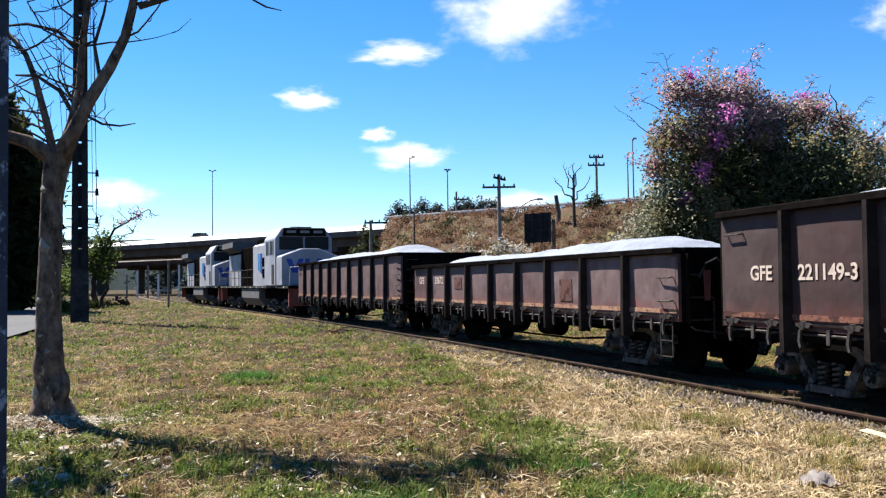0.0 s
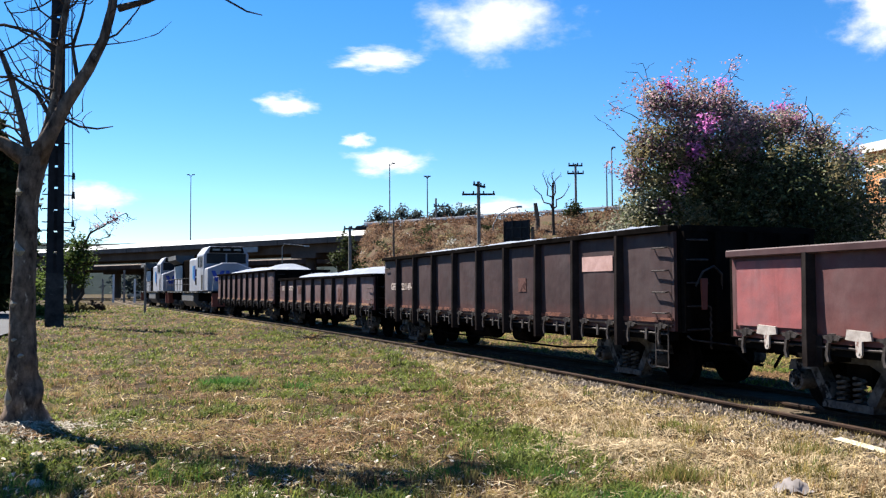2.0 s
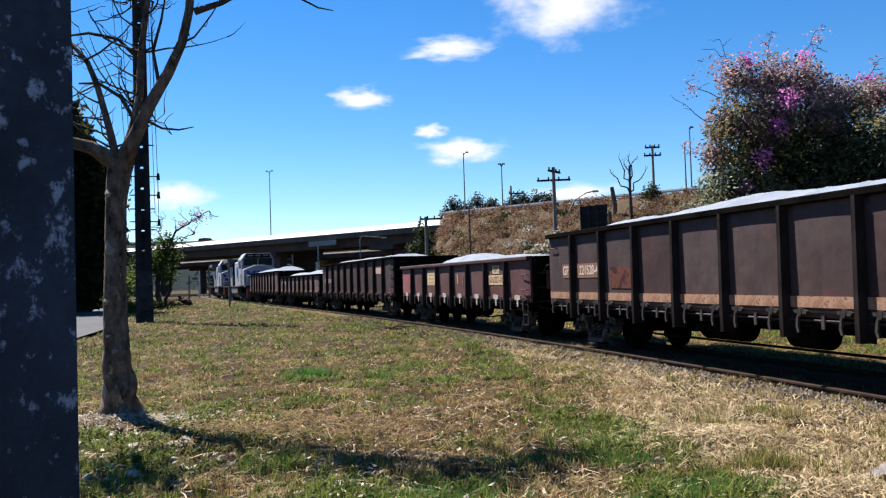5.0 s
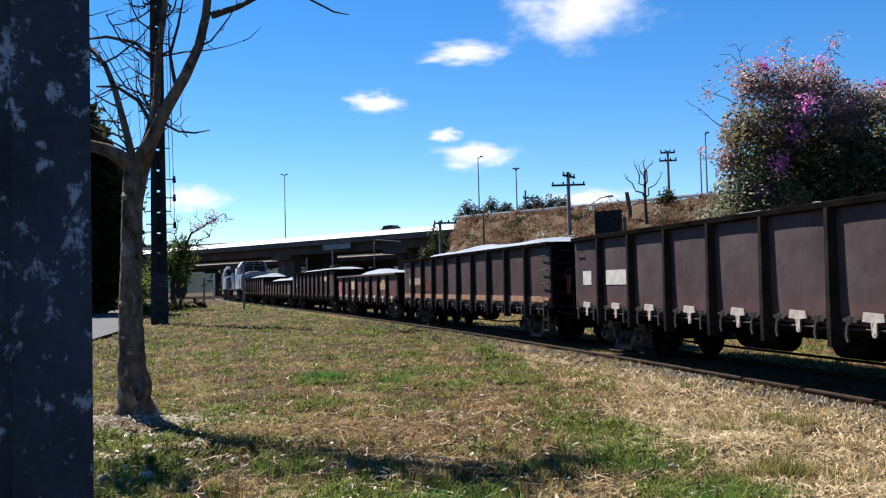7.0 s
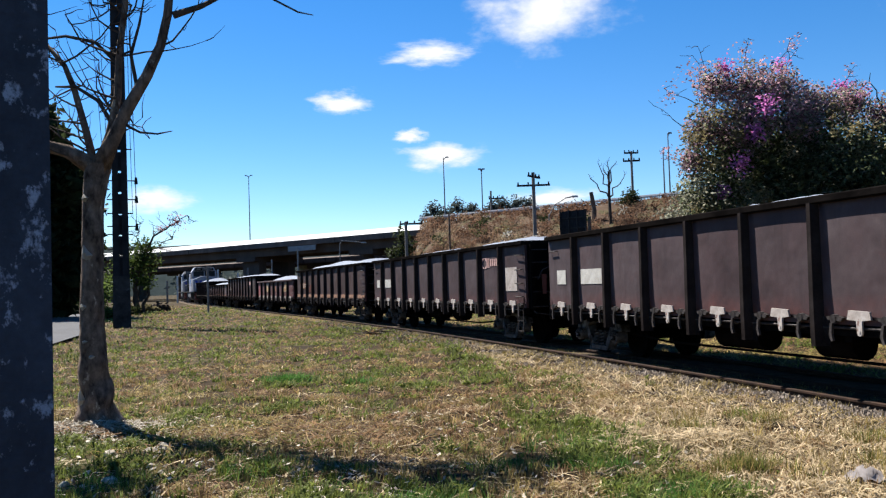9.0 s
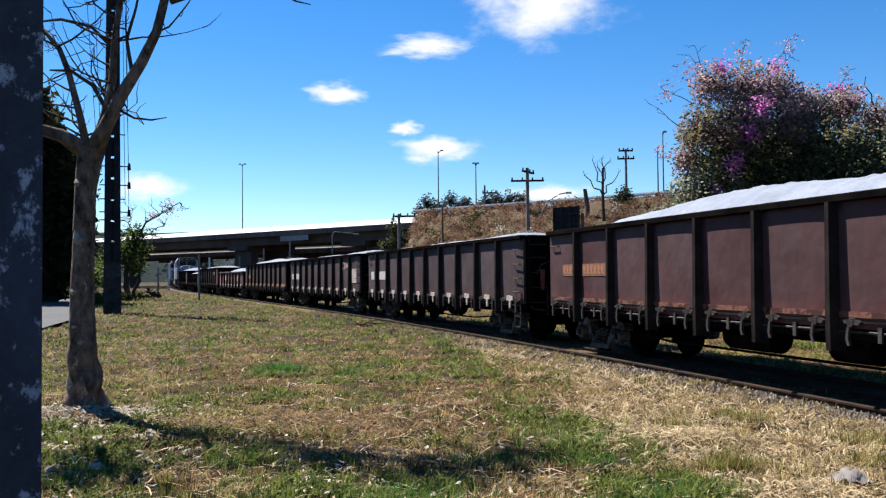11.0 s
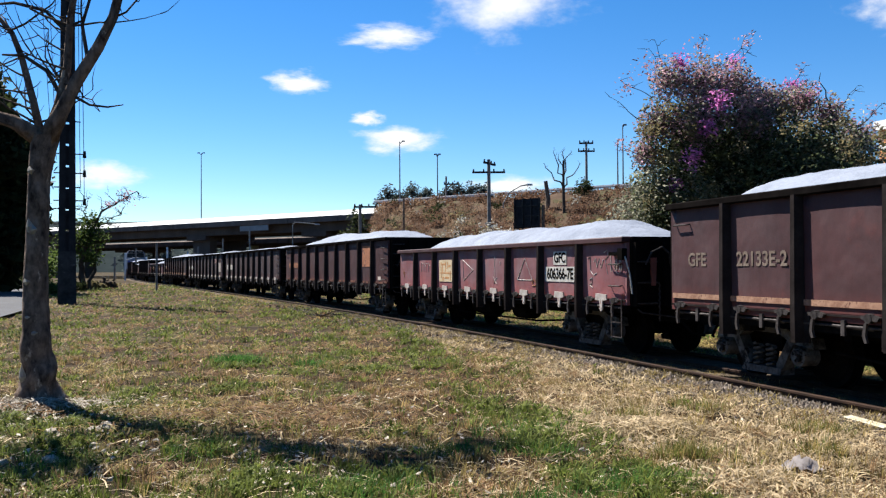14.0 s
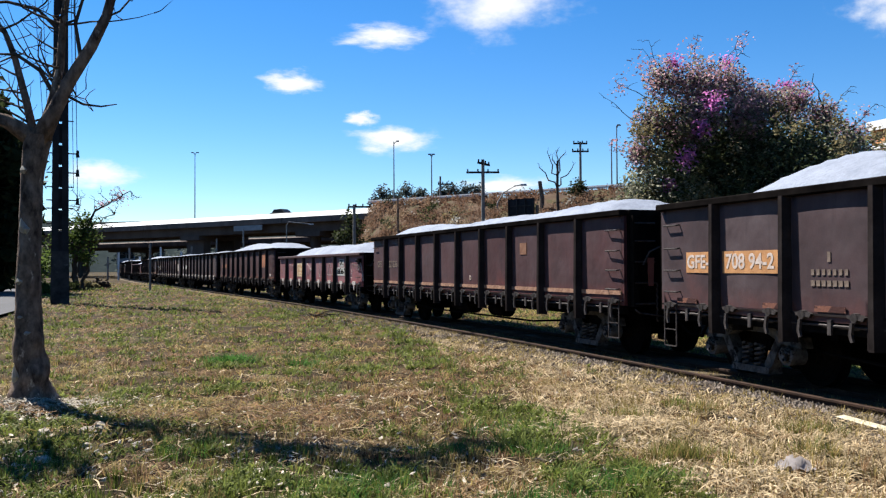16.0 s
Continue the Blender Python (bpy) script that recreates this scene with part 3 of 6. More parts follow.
        part("brake_hose", Geo().tube([(-0.35, s * half, 0.7), (-0.38, s * (half + 0.2), 0.62), (-0.33, s * (half + 0.4), 0.45), (-0.2, s * (half + 0.57), 0.42)], 0.025, 6), M_BLACK, w)
        part("uncoupling_rod", Geo().tube([(-1.2, s * (half + 0.1), 0.86), (-1.15, s * (half + 0.16), 0.8), (-0.3, s * (half + 0.22), 0.68), (-0.1, s * (half + 0.4), 0.8)], 0.016, 6), M_GRIP, w)
        if s < 0 or front_ladder:
            part("step_ladder", shared("step_ladder/", step_geo, M_GRIP), None, w, at=pose(-1.36, s * (half - 0.3), 0.9))
        for z in ((1.2, 1.52, 1.85, 2.2) if tall else (1.25, 1.62)):
            if s < 0 or front_ladder or z > 2.1:
                part("grip", shared("grip/", grip_geo, M_GRIP), None, w, at=pose(-1.34, s * (half - 0.34), z))
    # bent air pipe and the brake lever on the rear end
    part("air_pipe", Geo().tube([(-0.55, -half - 0.1, 1.55), (-0.62, -half - 0.2, 1.78), (-0.8, -half - 0.24, 1.9), (-1.0, -half - 0.24, 1.82), (-1.1, -half - 0.2, 1.6)], 0.018, 6), M_GRIP, w)
    part("brake_lever", Geo().prism([(-0.98, 1.25), (-0.9, 1.25), (-0.88, 1.72), (-1.0, 1.72)], "y", -half - 0.2, -half - 0.17), M_REDB, w, "dull red brake lever")
    part("chain", Geo().tube([(-0.8 + 0.02 * (i % 2), -half - 0.14, 1.3 - i * 0.05) for i in range(14)], 0.016, 5), M_GRIP, w)
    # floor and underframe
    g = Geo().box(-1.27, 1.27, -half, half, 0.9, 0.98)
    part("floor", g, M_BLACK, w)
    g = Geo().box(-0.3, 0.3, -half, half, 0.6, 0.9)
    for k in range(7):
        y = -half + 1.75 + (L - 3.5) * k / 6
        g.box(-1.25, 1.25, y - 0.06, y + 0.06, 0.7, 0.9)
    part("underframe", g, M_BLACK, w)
    part("brake_cylinder", Geo().disc("y", (-0.75, -1.2, 0.62), 0.2, 0.7, 14), M_BLACK, w)
    part("air_reservoir", Geo().disc("y", (-0.75, 0.9, 0.64), 0.22, 1.1, 14), M_BLACK, w)
    part("brake_rod", Geo().tube([(-0.9, -half + 3.0, 0.5), (-0.9, -half + 4.2, 0.42), (-0.9, half - 4.2, 0.42), (-0.9, half - 3.0, 0.5)], 0.022, 6), M_BLACK, w)
    add_bogie(w, half - 1.75)
    add_bogie(w, -half + 1.75)
    part("stone_load", heap_geo(L - 0.2, 2.5, top - 0.1, rise, seed, lows, ramp), M_GRAVEL, w, "heaped pale blue-grey crushed stone")
    return w


BROWN_T = "tall dark brown steel gondola wagon heaped with pale crushed stone"
TRAIN = []  # thing, length, distance of its front behind the reference


def train_wagons():
    spec = []
    y = lambda L, n, k: L / 2 - L * (k + 0.5) / n  # middle of a panel
    G, W, V = (lambda k: y(LG, 10, k)), (lambda k: y(LW, 8, k)), (lambda k: y(LW9, 9, k))
    a = wagon("tall brown gondola wagon with light rust band behind the locomotives", True, M_PALEBROWN, M_BAND, False, 1, 0.45)
    spec.append((a, LG))
    a = wagon("low brown gondola wagon with worn lettering and a heap of stone", False, M_PALEBROWN, M_BAND, False, 2, 0.44, panels=9)
    lettering("GFE", 0.26, M_LETTER, a, side_at(V(0), 1.62))
    lettering("33672", 0.26, M_LETTER, a, side_at(V(1), 1.62))
    board(a, V(2), 1.55, 0.5, 0.3, M_WORN, "worn_patch")
    board(a, V(6), 1.4, 0.5, 0.42, M_WORN, "worn_patch")
    spec.append((a, LW9))
    a = wagon("tall dark brown gondola wagon lettered GFE with red-brown lower edge", True, M_BROWN, M_STRIPE, False, 3, 0.34)
    lettering("GFE", 0.27, M_LETTER, a, side_at(G(0) - 0.2, 1.64))
    lettering("221149-3", 0.27, M_LETTER, a, side_at(G(1), 1.64))
    board(a, G(8), 2.0, 1.0, 0.26, M_FADED, "blank_board")
    board(a, G(6), 1.65, 0.35, 0.28, M_WORN, "worn_patch")
    spec.append((a, LG))
    a = wagon("low dull maroon gondola wagon with white plates and number boards", False, M_MAROON, None, True, 4, 0.40, ramp=4.0, rim=M_REDBROWN)
    board(a, W(0), 1.5, 1.25, 0.85, M_RED, "repainted_panel")
    board(a, W(2), 1.62, 0.85, 0.5, M_CREAM)
    for k in range(3):
        board(a, W(2) + 0.0, 1.72 - 0.13 * k, 0.6, 0.035, M_OCHRE, "faded_writing").location.x -= 0.003
    board(a, W(6), 1.78, 0.52, 0.22, M_CREAM)
    board(a, W(6), 1.5, 1.2, 0.26, M_CREAM)
    lettering("GFC", 0.2, M_DARKLET, a, side_at(W(6), 1.78, -1.3565))
    lettering("616327-1E", 0.24, M_DARKLET, a, side_at(W(6), 1.5, -1.3565))
    board(a, W(3.85), 1.55, 0.12, 0.3, M_OCHRE, "worn_patch")
    board(a, W(4.15), 1.5, 0.1, 0.3, M_REDB, "worn_patch")
    spec.append((a, LW))
    a = wagon("tall dark brown gondola wagon with cream number board and rust band", True, M_BROWN, None, False, 5, 0.4)
    for k in range(10):
        board(a, G(k), 1.125, 1.30, 0.15, M_BAND, "rust_band")
    board(a, G(0) - 0.36, 1.66, 0.5, 0.3, M_OLDOCHRE)
    board(a, G(1) - 0.06, 1.66, 1.16, 0.3, M_OLDOCHRE)
    board(a, G(2) - 0.1, 1.5, 0.95, 0.42, M_PRIMER, "bare_patch")
    lettering("GFE", 0.27, M_LETTER, a, side_at(G(0) - 0.36, 1.66, -1.3565))
    lettering("221528-4", 0.27, M_LETTER, a, side_at(G(1) - 0.06, 1.66, -1.3565) @ Matrix.Diagonal((0.92, 1, 1, 1)))
    spec.append((a, LG))
    for seed in (6, 7):
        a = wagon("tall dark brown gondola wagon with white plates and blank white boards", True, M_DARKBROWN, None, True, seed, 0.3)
        board(a, G(0), 1.62, 0.45, 0.3, M_WHITE, "blank_board")
        board(a, G(1), 1.62, 0.95, 0.3, M_WHITE, "blank_board")
        if seed == 6:
            board(a, G(9) + 0.1, 1.62, 0.7, 0.58, M_TAB, "blank_board")
            # faded emblem: a square with a lozenge gap, stripes, then four marks
            for dy, dz in ((0.49, 0.09), (0.49, -0.09), (0.33, 0.09), (0.33, -0.09)):
                s = 1 if dz > 0 else -1
                t = 1 if dy > 0.4 else -1
                part("emblem_corner", Geo().prism([(0.06 * t, 0.05 * s), (0.06 * t, -0.05 * s), (-0.06 * t, 0.05 * s)], "x", -0.012, 0.0), M_FADED, a, at=pose(-1.342, G(8) + dy, 2.06 + dz))
            for j in range(4):
                board(a, G(8) + 0.24 - 0.055 * j, 2.06, 0.03, 0.26, M_FADED, "emblem_stripe")
            for j in range(4):
                board(a, G(8) - 0.04 - 0.13 * j, 2.07, 0.085, 0.19, M_FADED, "faded_writing")
        spec.append((a, LG))
    a = wagon("tall brown gondola wagon with an orange patch near its end", True, M_REDBROWN, M_STRIPE, False, 8, 0.55)
    board(a, G(0) - 0.25, 1.68, 0.5, 0.24, M_OLDOCHRE)
    board(a, G(1), 1.68, 1.0, 0.24, M_OLDOCHRE)
    for k in range(9):
        board(a, (G(0) - 0.1 - 0.15 * k) if k < 3 else G(1) + 0.4 - 0.155 * (k - 3), 1.68, 0.1, 0.17, M_RUSTPATCH, "faded_writing").location.x -= 0.003
    board(a, G(8), 1.95, 0.85, 0.7, M_RUSTPATCH, "orange_patch")
    board(a, G(9) + 0.08, 1.22, 0.3, 0.11, M_LETTER, "placard")
    spec.append((a, LG))
    a = wagon("low red gondola wagon with chalk marks, white plates and cream boards", False, M_RED, None, True, 9, 0.62, rim=M_REDBROWN)
    board(a, W(2), 1.48, 0.92, 0.56, M_CREAM)
    for dy, dz, ww, hh in ((0.32, 0.02, 0.05, 0.42), (0.12, 0.17, 0.34, 0.04), (0.2, 0.06, 0.06, 0.2), (-0.02, 0.10, 0.05, 0.26), (-0.16, 0.15, 0.05, 0.18), (-0.3, 0.12, 0.14, 0.05), (-0.02, -0.06, 0.78, 0.035), (-0.34, -0.12, 0.05, 0.24), (-0.1, -0.18, 0.3, 0.05), (0.16, -0.2, 0.12, 0.09)):
        board(a, W(2) + dy, 1.48 + dz, ww, hh, M_OCHRE, "faded_writing").location.x -= 0.003
    part("chalk_mark", Geo().tube([(-1.347, W(3) + 0.35, 1.75), (-1.347, W(3) - 0.3, 1.5), (-1.347, W(3) + 0.3, 1.25), (-1.347, W(3) + 0.35, 1.75)], 0.0065, 5), M_WHITE, a)
    part("chalk_mark", Geo().tube([(-1.347, W(5) + 0.35, 1.3), (-1.347, W(5), 1.75), (-1.347, W(5) - 0.35, 1.3), (-1.347, W(5) + 0.35, 1.3)], 0.008, 5), M_WHITE, a)
    for i, d in enumerate((0.36, 0.16, -0.02, -0.22)):
        part("chalk_mark", Geo().tube([(-1.347, W(1) + d, 1.45), (-1.347, W(1) + d - 0.03, 1.7), (-1.347, W(1) + d - 0.12, 1.68 - 0.08 * (i % 2))], 0.007, 5), M_WHITE, a)
    def chalk(k, pts, material=M_WHITE, r=0.0065):
        part("chalk_mark", Geo().tube([(-1.347, W(k) - y, z) for y, z in pts], r, 5), material, a)

    chalk(4, ((0.02, 1.82), (0.0, 1.6), (0.03, 1.36)))
    chalk(4, ((-0.06, 1.36), (0.02, 1.27), (0.12, 1.19)))
    chalk(4, ((0.12, 1.33), (0.02, 1.27), (-0.04, 1.19)))
    chalk(4, ((0.3, 1.7), (0.31, 1.62)))
    chalk(5, ((0.30, 1.34), (0.36, 1.22), (0.42, 1.33), (0.50, 1.24), (0.54, 1.38)), M_OCHRE)
    chalk(5, ((0.34, 1.18), (0.52, 1.2)), M_OCHRE)
    chalk(0, ((-0.5, 1.55), (-0.42, 1.38), (-0.3, 1.45), (-0.34, 1.28)), M_OCHRE)
    chalk(7, ((-0.50, 1.72), (-0.42, 1.76), (-0.40, 1.5), (-0.30, 1.42), (-0.18, 1.46)))
    chalk(7, ((-0.28, 1.66), (-0.22, 1.72), (-0.18, 1.56), (-0.10, 1.72), (-0.04, 1.55), (0.04, 1.70)))
    chalk(7, ((0.06, 1.82), (0.16, 1.86), (0.20, 1.76), (0.10, 1.70), (0.18, 1.44)))
    chalk(7, ((0.28, 1.78), (0.30, 1.48)))
    chalk(7, ((-0.44, 1.34), (-0.34, 1.38), (-0.36, 1.28), (-0.44, 1.25), (-0.34, 1.2)))
    chalk(7, [(0.52 + 0.11 * math.cos(i * 0.5236), 1.58 + 0.13 * math.sin(i * 0.5236)) for i in range(13)])
    chalk(7, ((0.47, 1.67), (0.48, 1.5)))
    chalk(7, ((0.47, 1.59), (0.57, 1.60)))
    chalk(7, ((0.57, 1.68), (0.57, 1.5)))
    part("loose_pipe", Geo().tube([(-1.38, -LW / 2 + 0.1, 1.86), (-1.4, -LW / 2 - 0.05, 1.72), (-1.36, -LW / 2 - 0.12, 1.45), (-1.34, -LW / 2 - 0.16, 1.12)], 0.014, 6), M_WHITE, a, "pale loose pipe hanging at the corner")
    part("corner_bracket", Geo().box(-1.43, -1.36, -LW / 2 - 0.02, -LW / 2 + 0.42, 1.76, 1.82).box(-1.46, -1.36, -LW / 2 - 0.04, -LW / 2 + 0.1, 1.68, 1.88), M_BLACK, a)
    board(a, W(6), 1.74, 0.52, 0.26, M_WHITE)
    board(a, W(6), 1.43, 1.24, 0.29, M_WHITE)
    lettering("GFC", 0.27, M_BLACK, a, side_at(W(6), 1.74, -1.3565) @ Matrix.Diagonal((0.88, 1, 1, 1)))
    lettering("606366-7E", 0.29, M_BLACK, a, side_at(W(6), 1.43, -1.3565) @ Matrix.Diagonal((0.84, 1, 1, 1)))
    spec.append((a, LW))
    a = wagon("tall red-brown gondola wagon lettered GFE with rust band and stone", True, M_REDBROWN, None, False, 10, 0.47, ramp=1.2)
    lettering("GFE", 0.27, M_DUSTMARK, a, side_at(G(0), 1.66))
    lettering("22133E-2", 0.27, M_DUSTMARK, a, side_at(G(1), 1.66))
    lettering("D", 0.14, M_LETTER, a, side_at(G(5), 1.32))
    for k in range(10):
        board(a, G(k), 1.13, 1.3, 0.075, M_BAND, "rust_band")
    board(a, G(7) + 0.1, 1.95, 0.3, 0.24, M_OLDOCHRE, "worn_patch")
    spec.append((a, LG))
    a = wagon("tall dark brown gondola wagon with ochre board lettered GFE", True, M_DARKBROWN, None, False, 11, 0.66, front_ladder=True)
    board(a, G(0) - 0.3, 1.63, 0.6, 0.3, M_OCHRE)
    board(a, G(1), 1.63, 1.15, 0.3, M_OCHRE)
    lettering("GFE-", 0.27, M_LETTER, a, side_at(G(0) - 0.3, 1.63, -1.3565))
    lettering("708 94-2", 0.28, M_LETTER, a, side_at(G(1), 1.63, -1.3565))
    for k in range(2):
        for j in range(7):
            board(a, G(2) + 0.27 - 0.09 * j, 1.5 - 0.13 * k, 0.05 + 0.015 * ((j * 3 + k) % 3), 0.07, M_DUSTMARK, "faded_writing")
    board(a, G(2), 1.68, 0.05, 0.12, M_DUSTMARK, "faded_writing")
    for k in range(9):
        board(a, G(k + 0.35 * (k % 2)), 1.07, 0.5, 0.07, M_STRIPE, "rust_band")
    spec.append((a, LG))
    for (a, L), front in zip(spec, FRONTS):
        TRAIN.append((a, L, front, L / 2 - 1.75))


train_wagons()
# ---- locomotives ----
LL = 20.3


def locomotive(label):
    w = thing("locomotive", label, "locomotive", "locomotives of the train")
    h = LL / 2
    c = -h + 0.2  # the cab stands back from the end
    part("deck", Geo().box(-1.4, 1.4, -h, h, 1.36, 1.5), M_BLACK, w)
    for s in (-1, 1):
        part("deck_edge", Geo().box(s * 1.41 - 0.012, s * 1.41 + 0.012, -h, h, 1.38, 1.49), M_FOOT, w)
    part("long_hood", bevel_geo(-0.9, 0.9, c + 4.6, h - 0.9, 1.5, 3.95), M_BLACK, w, "black engine hood")
    part("hood_side", Geo().box(-0.96, -0.91, h - 5.2, h - 1.0, 1.5, 3.55), M_LOCO, w)
    part("radiator", Geo().prism([(-1.0, 3.7), (-1.46, 4.0), (-1.46, 4.35), (1.46, 4.35), (1.46, 4.0), (1.0, 3.7)], "y", h - 5.2, h - 1.0), M_TANK, w)
    part("exhaust_housing", Geo().box(-0.7, 0.7, -1.5, 0.8, 3.95, 4.25), M_BLACK, w)
    part("equipment_cabinet", bevel_geo(-1.42, -0.5, c + 4.9, c + 8.4, 1.5, 3.85), M_LOCO, w)
    for k in range(3):
        part("blue_bar", Geo().box(-1.44, -1.42, c + 5.9 + 0.42 * k, c + 6.14 + 0.42 * k, 2.2 + 0.1 * k, 3.3), M_LBLUE if k else M_BLUE, w, "bright blue livery bar")
    for k in range(2):
        for j in range(2):
            part("vent_panel", Geo().box(-1.44, -1.42, c + 5.0 + 0.42 * k, c + 5.36 + 0.42 * k, 1.95 + 0.6 * j, 2.45 + 0.6 * j), M_BLACK, w)
    # cab with its windows
    cab = part("cab", Geo().prism([(-1.5, 1.5), (-1.5, 3.95), (-1.12, 4.5), (1.12, 4.5), (1.5, 3.95), (1.5, 1.5)], "y", c + 2.2, c + 4.9), M_LOCO, w, "silver-grey driver's cab")
    bevel(cab, 0.04)
    for y in (c + 2.7, c + 3.7):
        part("side_window", Geo().box(-1.515, -1.495, y, y + 0.62, 3.15, 3.82), M_GLASS, cab)
        for yy in (y - 0.05, y + 0.62):
            part("window_post", Geo().box(-1.53, -1.5, yy, yy + 0.05, 3.1, 3.87), M_LOCO, cab)
    part("cab_door", Geo().box(-1.512, -1.497, c + 2.5, c + 3.1, 1.6, 2.6), M_FOOT, cab)
    for s in (-1, 1):
        part("windscreen", Geo().box(0.68 * s - 0.62, 0.68 * s + 0.62, c + 2.15, c + 2.21, 3.36, 4.02), M_GLASS, cab)
    part("number_box", Geo().prism([(-1.15, 4.08), (-1.05, 4.47), (1.05, 4.47), (1.15, 4.08)], "y", c + 2.02, c + 2.2), M_BLACK, cab)
    for x in (-0.7, 0.0, 0.7):
        part("number_bar", Geo().box(x - 0.24, x + 0.24, c + 2.0, c + 2.025, 4.21, 4.34), M_POLE, cab)
    part("roof_hatch", Geo().box(-0.5, 0.5, c + 2.6, c + 3.6, 4.5, 4.58), M_BLACK, cab)
    # nose
    nose = part("nose", Geo().prism([(-1.46, 1.5), (-1.46, 3.0), (-0.45, 3.38), (0.45, 3.38), (1.46, 3.0), (1.46, 1.5)], "y", c + 0.9, c + 2.2), M_LOCO, w, "silver-grey nose with blue mark")
    bevel(nose, 0.05)
    y = c + 0.88
    part("blue_mark", Geo().prism([(-1.25, 2.85), (-0.98, 2.85), (-0.8, 2.4), (-0.62, 2.85), (-0.35, 2.85), (-0.65, 2.15), (-0.95, 2.15)], "y", y - 0.01, y + 0.01), M_BLUE, nose)
    part("blue_mark", Geo().prism([(-0.28, 2.85), (-0.05, 2.85), (-0.05, 2.35), (0.25, 2.35), (0.25, 2.15), (-0.28, 2.15)], "y", y - 0.01, y + 0.01), M_BLUE, nose)
    part("blue_mark", Geo().box(0.33, 0.56, y - 0.01, y + 0.01, 2.15, 2.85), M_BLUE, nose)
    part("nose_lamp", Geo().disc("y", (0.98, y, 2.6), 0.17, 0.08, 16), M_GLASS, nose)
    part("horn", Geo().disc("z", (0.3, c + 1.5, 3.2), 0.13, 0.16, 12), M_WHITE, w)
    part("end_step", Geo().box(-1.35, 1.35, -h + 0.1, -h + 0.25, 0.5, 1.4), M_REDB, w, "dull red end plate")
    part("end_rail", Geo().tube([(-1.3, -h + 0.2, 1.5), (-1.25, -h + 0.2, 2.4), (-0.4, -h + 0.2, 2.5), (-0.35, -h + 0.2, 1.5)], 0.025, 6), M_WHITE, w)
    part("end_step", Geo().box(-1.35, 1.35, h - 0.25, h - 0.1, 0.5, 1.4), M_REDB, w, "dull red end plate")
    part("coupler", Geo().box(-0.12, 0.12, -h - 0.5, h + 0.5, 0.7, 0.95), M_BLACK, w)
    # handrails on both sides
    for s in (-1, 1):
        g = Geo().tube([(1.36 * s, c + 4.5, 2.45), (1.36 * s, h - 0.3, 2.45)], 0.025, 6)
        g.tube([(1.36 * s, c + 4.5, 2.0), (1.36 * s, h - 0.3, 2.0)], 0.018, 6)
        part("handrail", g, M_FOOT, w)
        for k in range(10):
            yy = c + 4.6 + k * 1.45
            part("handrail_post", shared("handrail_post/", lambda: Geo().tube([(0, 0, 1.45), (0, 0, 2.45)], 0.025, 6), M_FOOT), None, w, at=pose(1.36 * s, yy, 0))
    for k in range(12):
        part("deck_stud", Geo().box(-1.43, -1.41, -h + 0.8 + k * 1.7, -h + 1.0 + k * 1.7, 1.4, 1.47), M_WHITE, w)
    for k in range(6):
        part("hood_door", Geo().box(-0.915, -0.9, c + 8.2 + k * 1.0, c + 9.1 + k * 1.0, 1.7, 3.4), M_BLACK, w)
    part("fuel_tank", Geo().prism([(-1.36, 1.32), (-1.36, 0.8), (-1.0, 0.36), (1.0, 0.36), (1.36, 0.8), (1.36, 1.32)], "y", -2.9, 2.4), M_TANK, w, "dusty grey fuel tank")
    part("underframe", Geo().box(-1.0, 1.0, -h + 0.4, h - 0.4, 0.8, 1.36), M_BLACK, w)
    for k in (-8.0, -5.2, 5.2, 8.0):
        add_bogie(w, k, 1.7)
    return w


def bevel_geo(x0, x1, y0, y1, z0, z1, c=0.12):
    """A box with its long upper edges cut off."""
    return Geo().prism([(x0, z0), (x0, z1 - c), (x0 + c, z1), (x1 - c, z1), (x1, z1 - c), (x1, z0)], "y", y0, y1)


front = FRONTS[0] + 1.9 + LL
for label in ("silver-grey diesel locomotive with blue marks coupled to the wagons", "silver-grey diesel locomotive leading the train"):
    TRAIN.append((locomotive(label), LL, front, 6.6))
    front += LL + 1.0
# ---- the overpass and its embankment ----
R0, RD, RN = Vector((-10, 117, 0)), Vector((0.79, -0.613, 0)), Vector((0.613, 0.79, 0))


def on_road(k, back=0.0, z=0.0):
    return R0 + RD * k + RN * back + Vector((0, 0, z))


def road_box(g, k0, k1, b0, b1, z0, z1):
    b = len(g.v)
    for z in (z0, z1):
        for k, c in ((k0, b0), (k1, b0), (k1, b1), (k0, b1)):
            g.v.append(tuple(on_road(k, c, z)))
    g.f += [tuple(b + i for i in q) for q in ((3, 2, 1, 0), (4, 5, 6, 7), (0, 1, 5, 4), (1, 2, 6, 5), (2, 3, 7, 6), (3, 0, 4, 7))]
    return g


def road_prism(poly, k0, k1):
    """A polygon of (distance back, height) swept along the road."""
    g, n = Geo(), len(poly)
    for k in (k0, k1):
        g.v += [tuple(on_road(k, b, z)) for b, z in poly]
    g.f = [tuple(range(n - 1, -1, -1)), tuple(range(n, 2 * n))] + [(i, (i + 1) % n, n + (i + 1) % n, n + i) for i in range(n)]
    return g


def hill_place(k, b, z):
    """On the embankment: b metres behind its crest, or, below 0, down its slope."""
    p = on_road(k, max(b, 0.0))
    if b < 0:
        p += -p.normalized() * -b
    p.z = z
    return p


DECK = 8.7
for back in (0.0, 15.0):
    o = tagged(new("overpass"), "weathered concrete road overpass with pale parapet across the railway", "overpass", "carriageways of the overpass", kind="structure")
    top = DECK if back == 0 else DECK - 2.15
    deep = 2.0 if back == 0 else 0.95
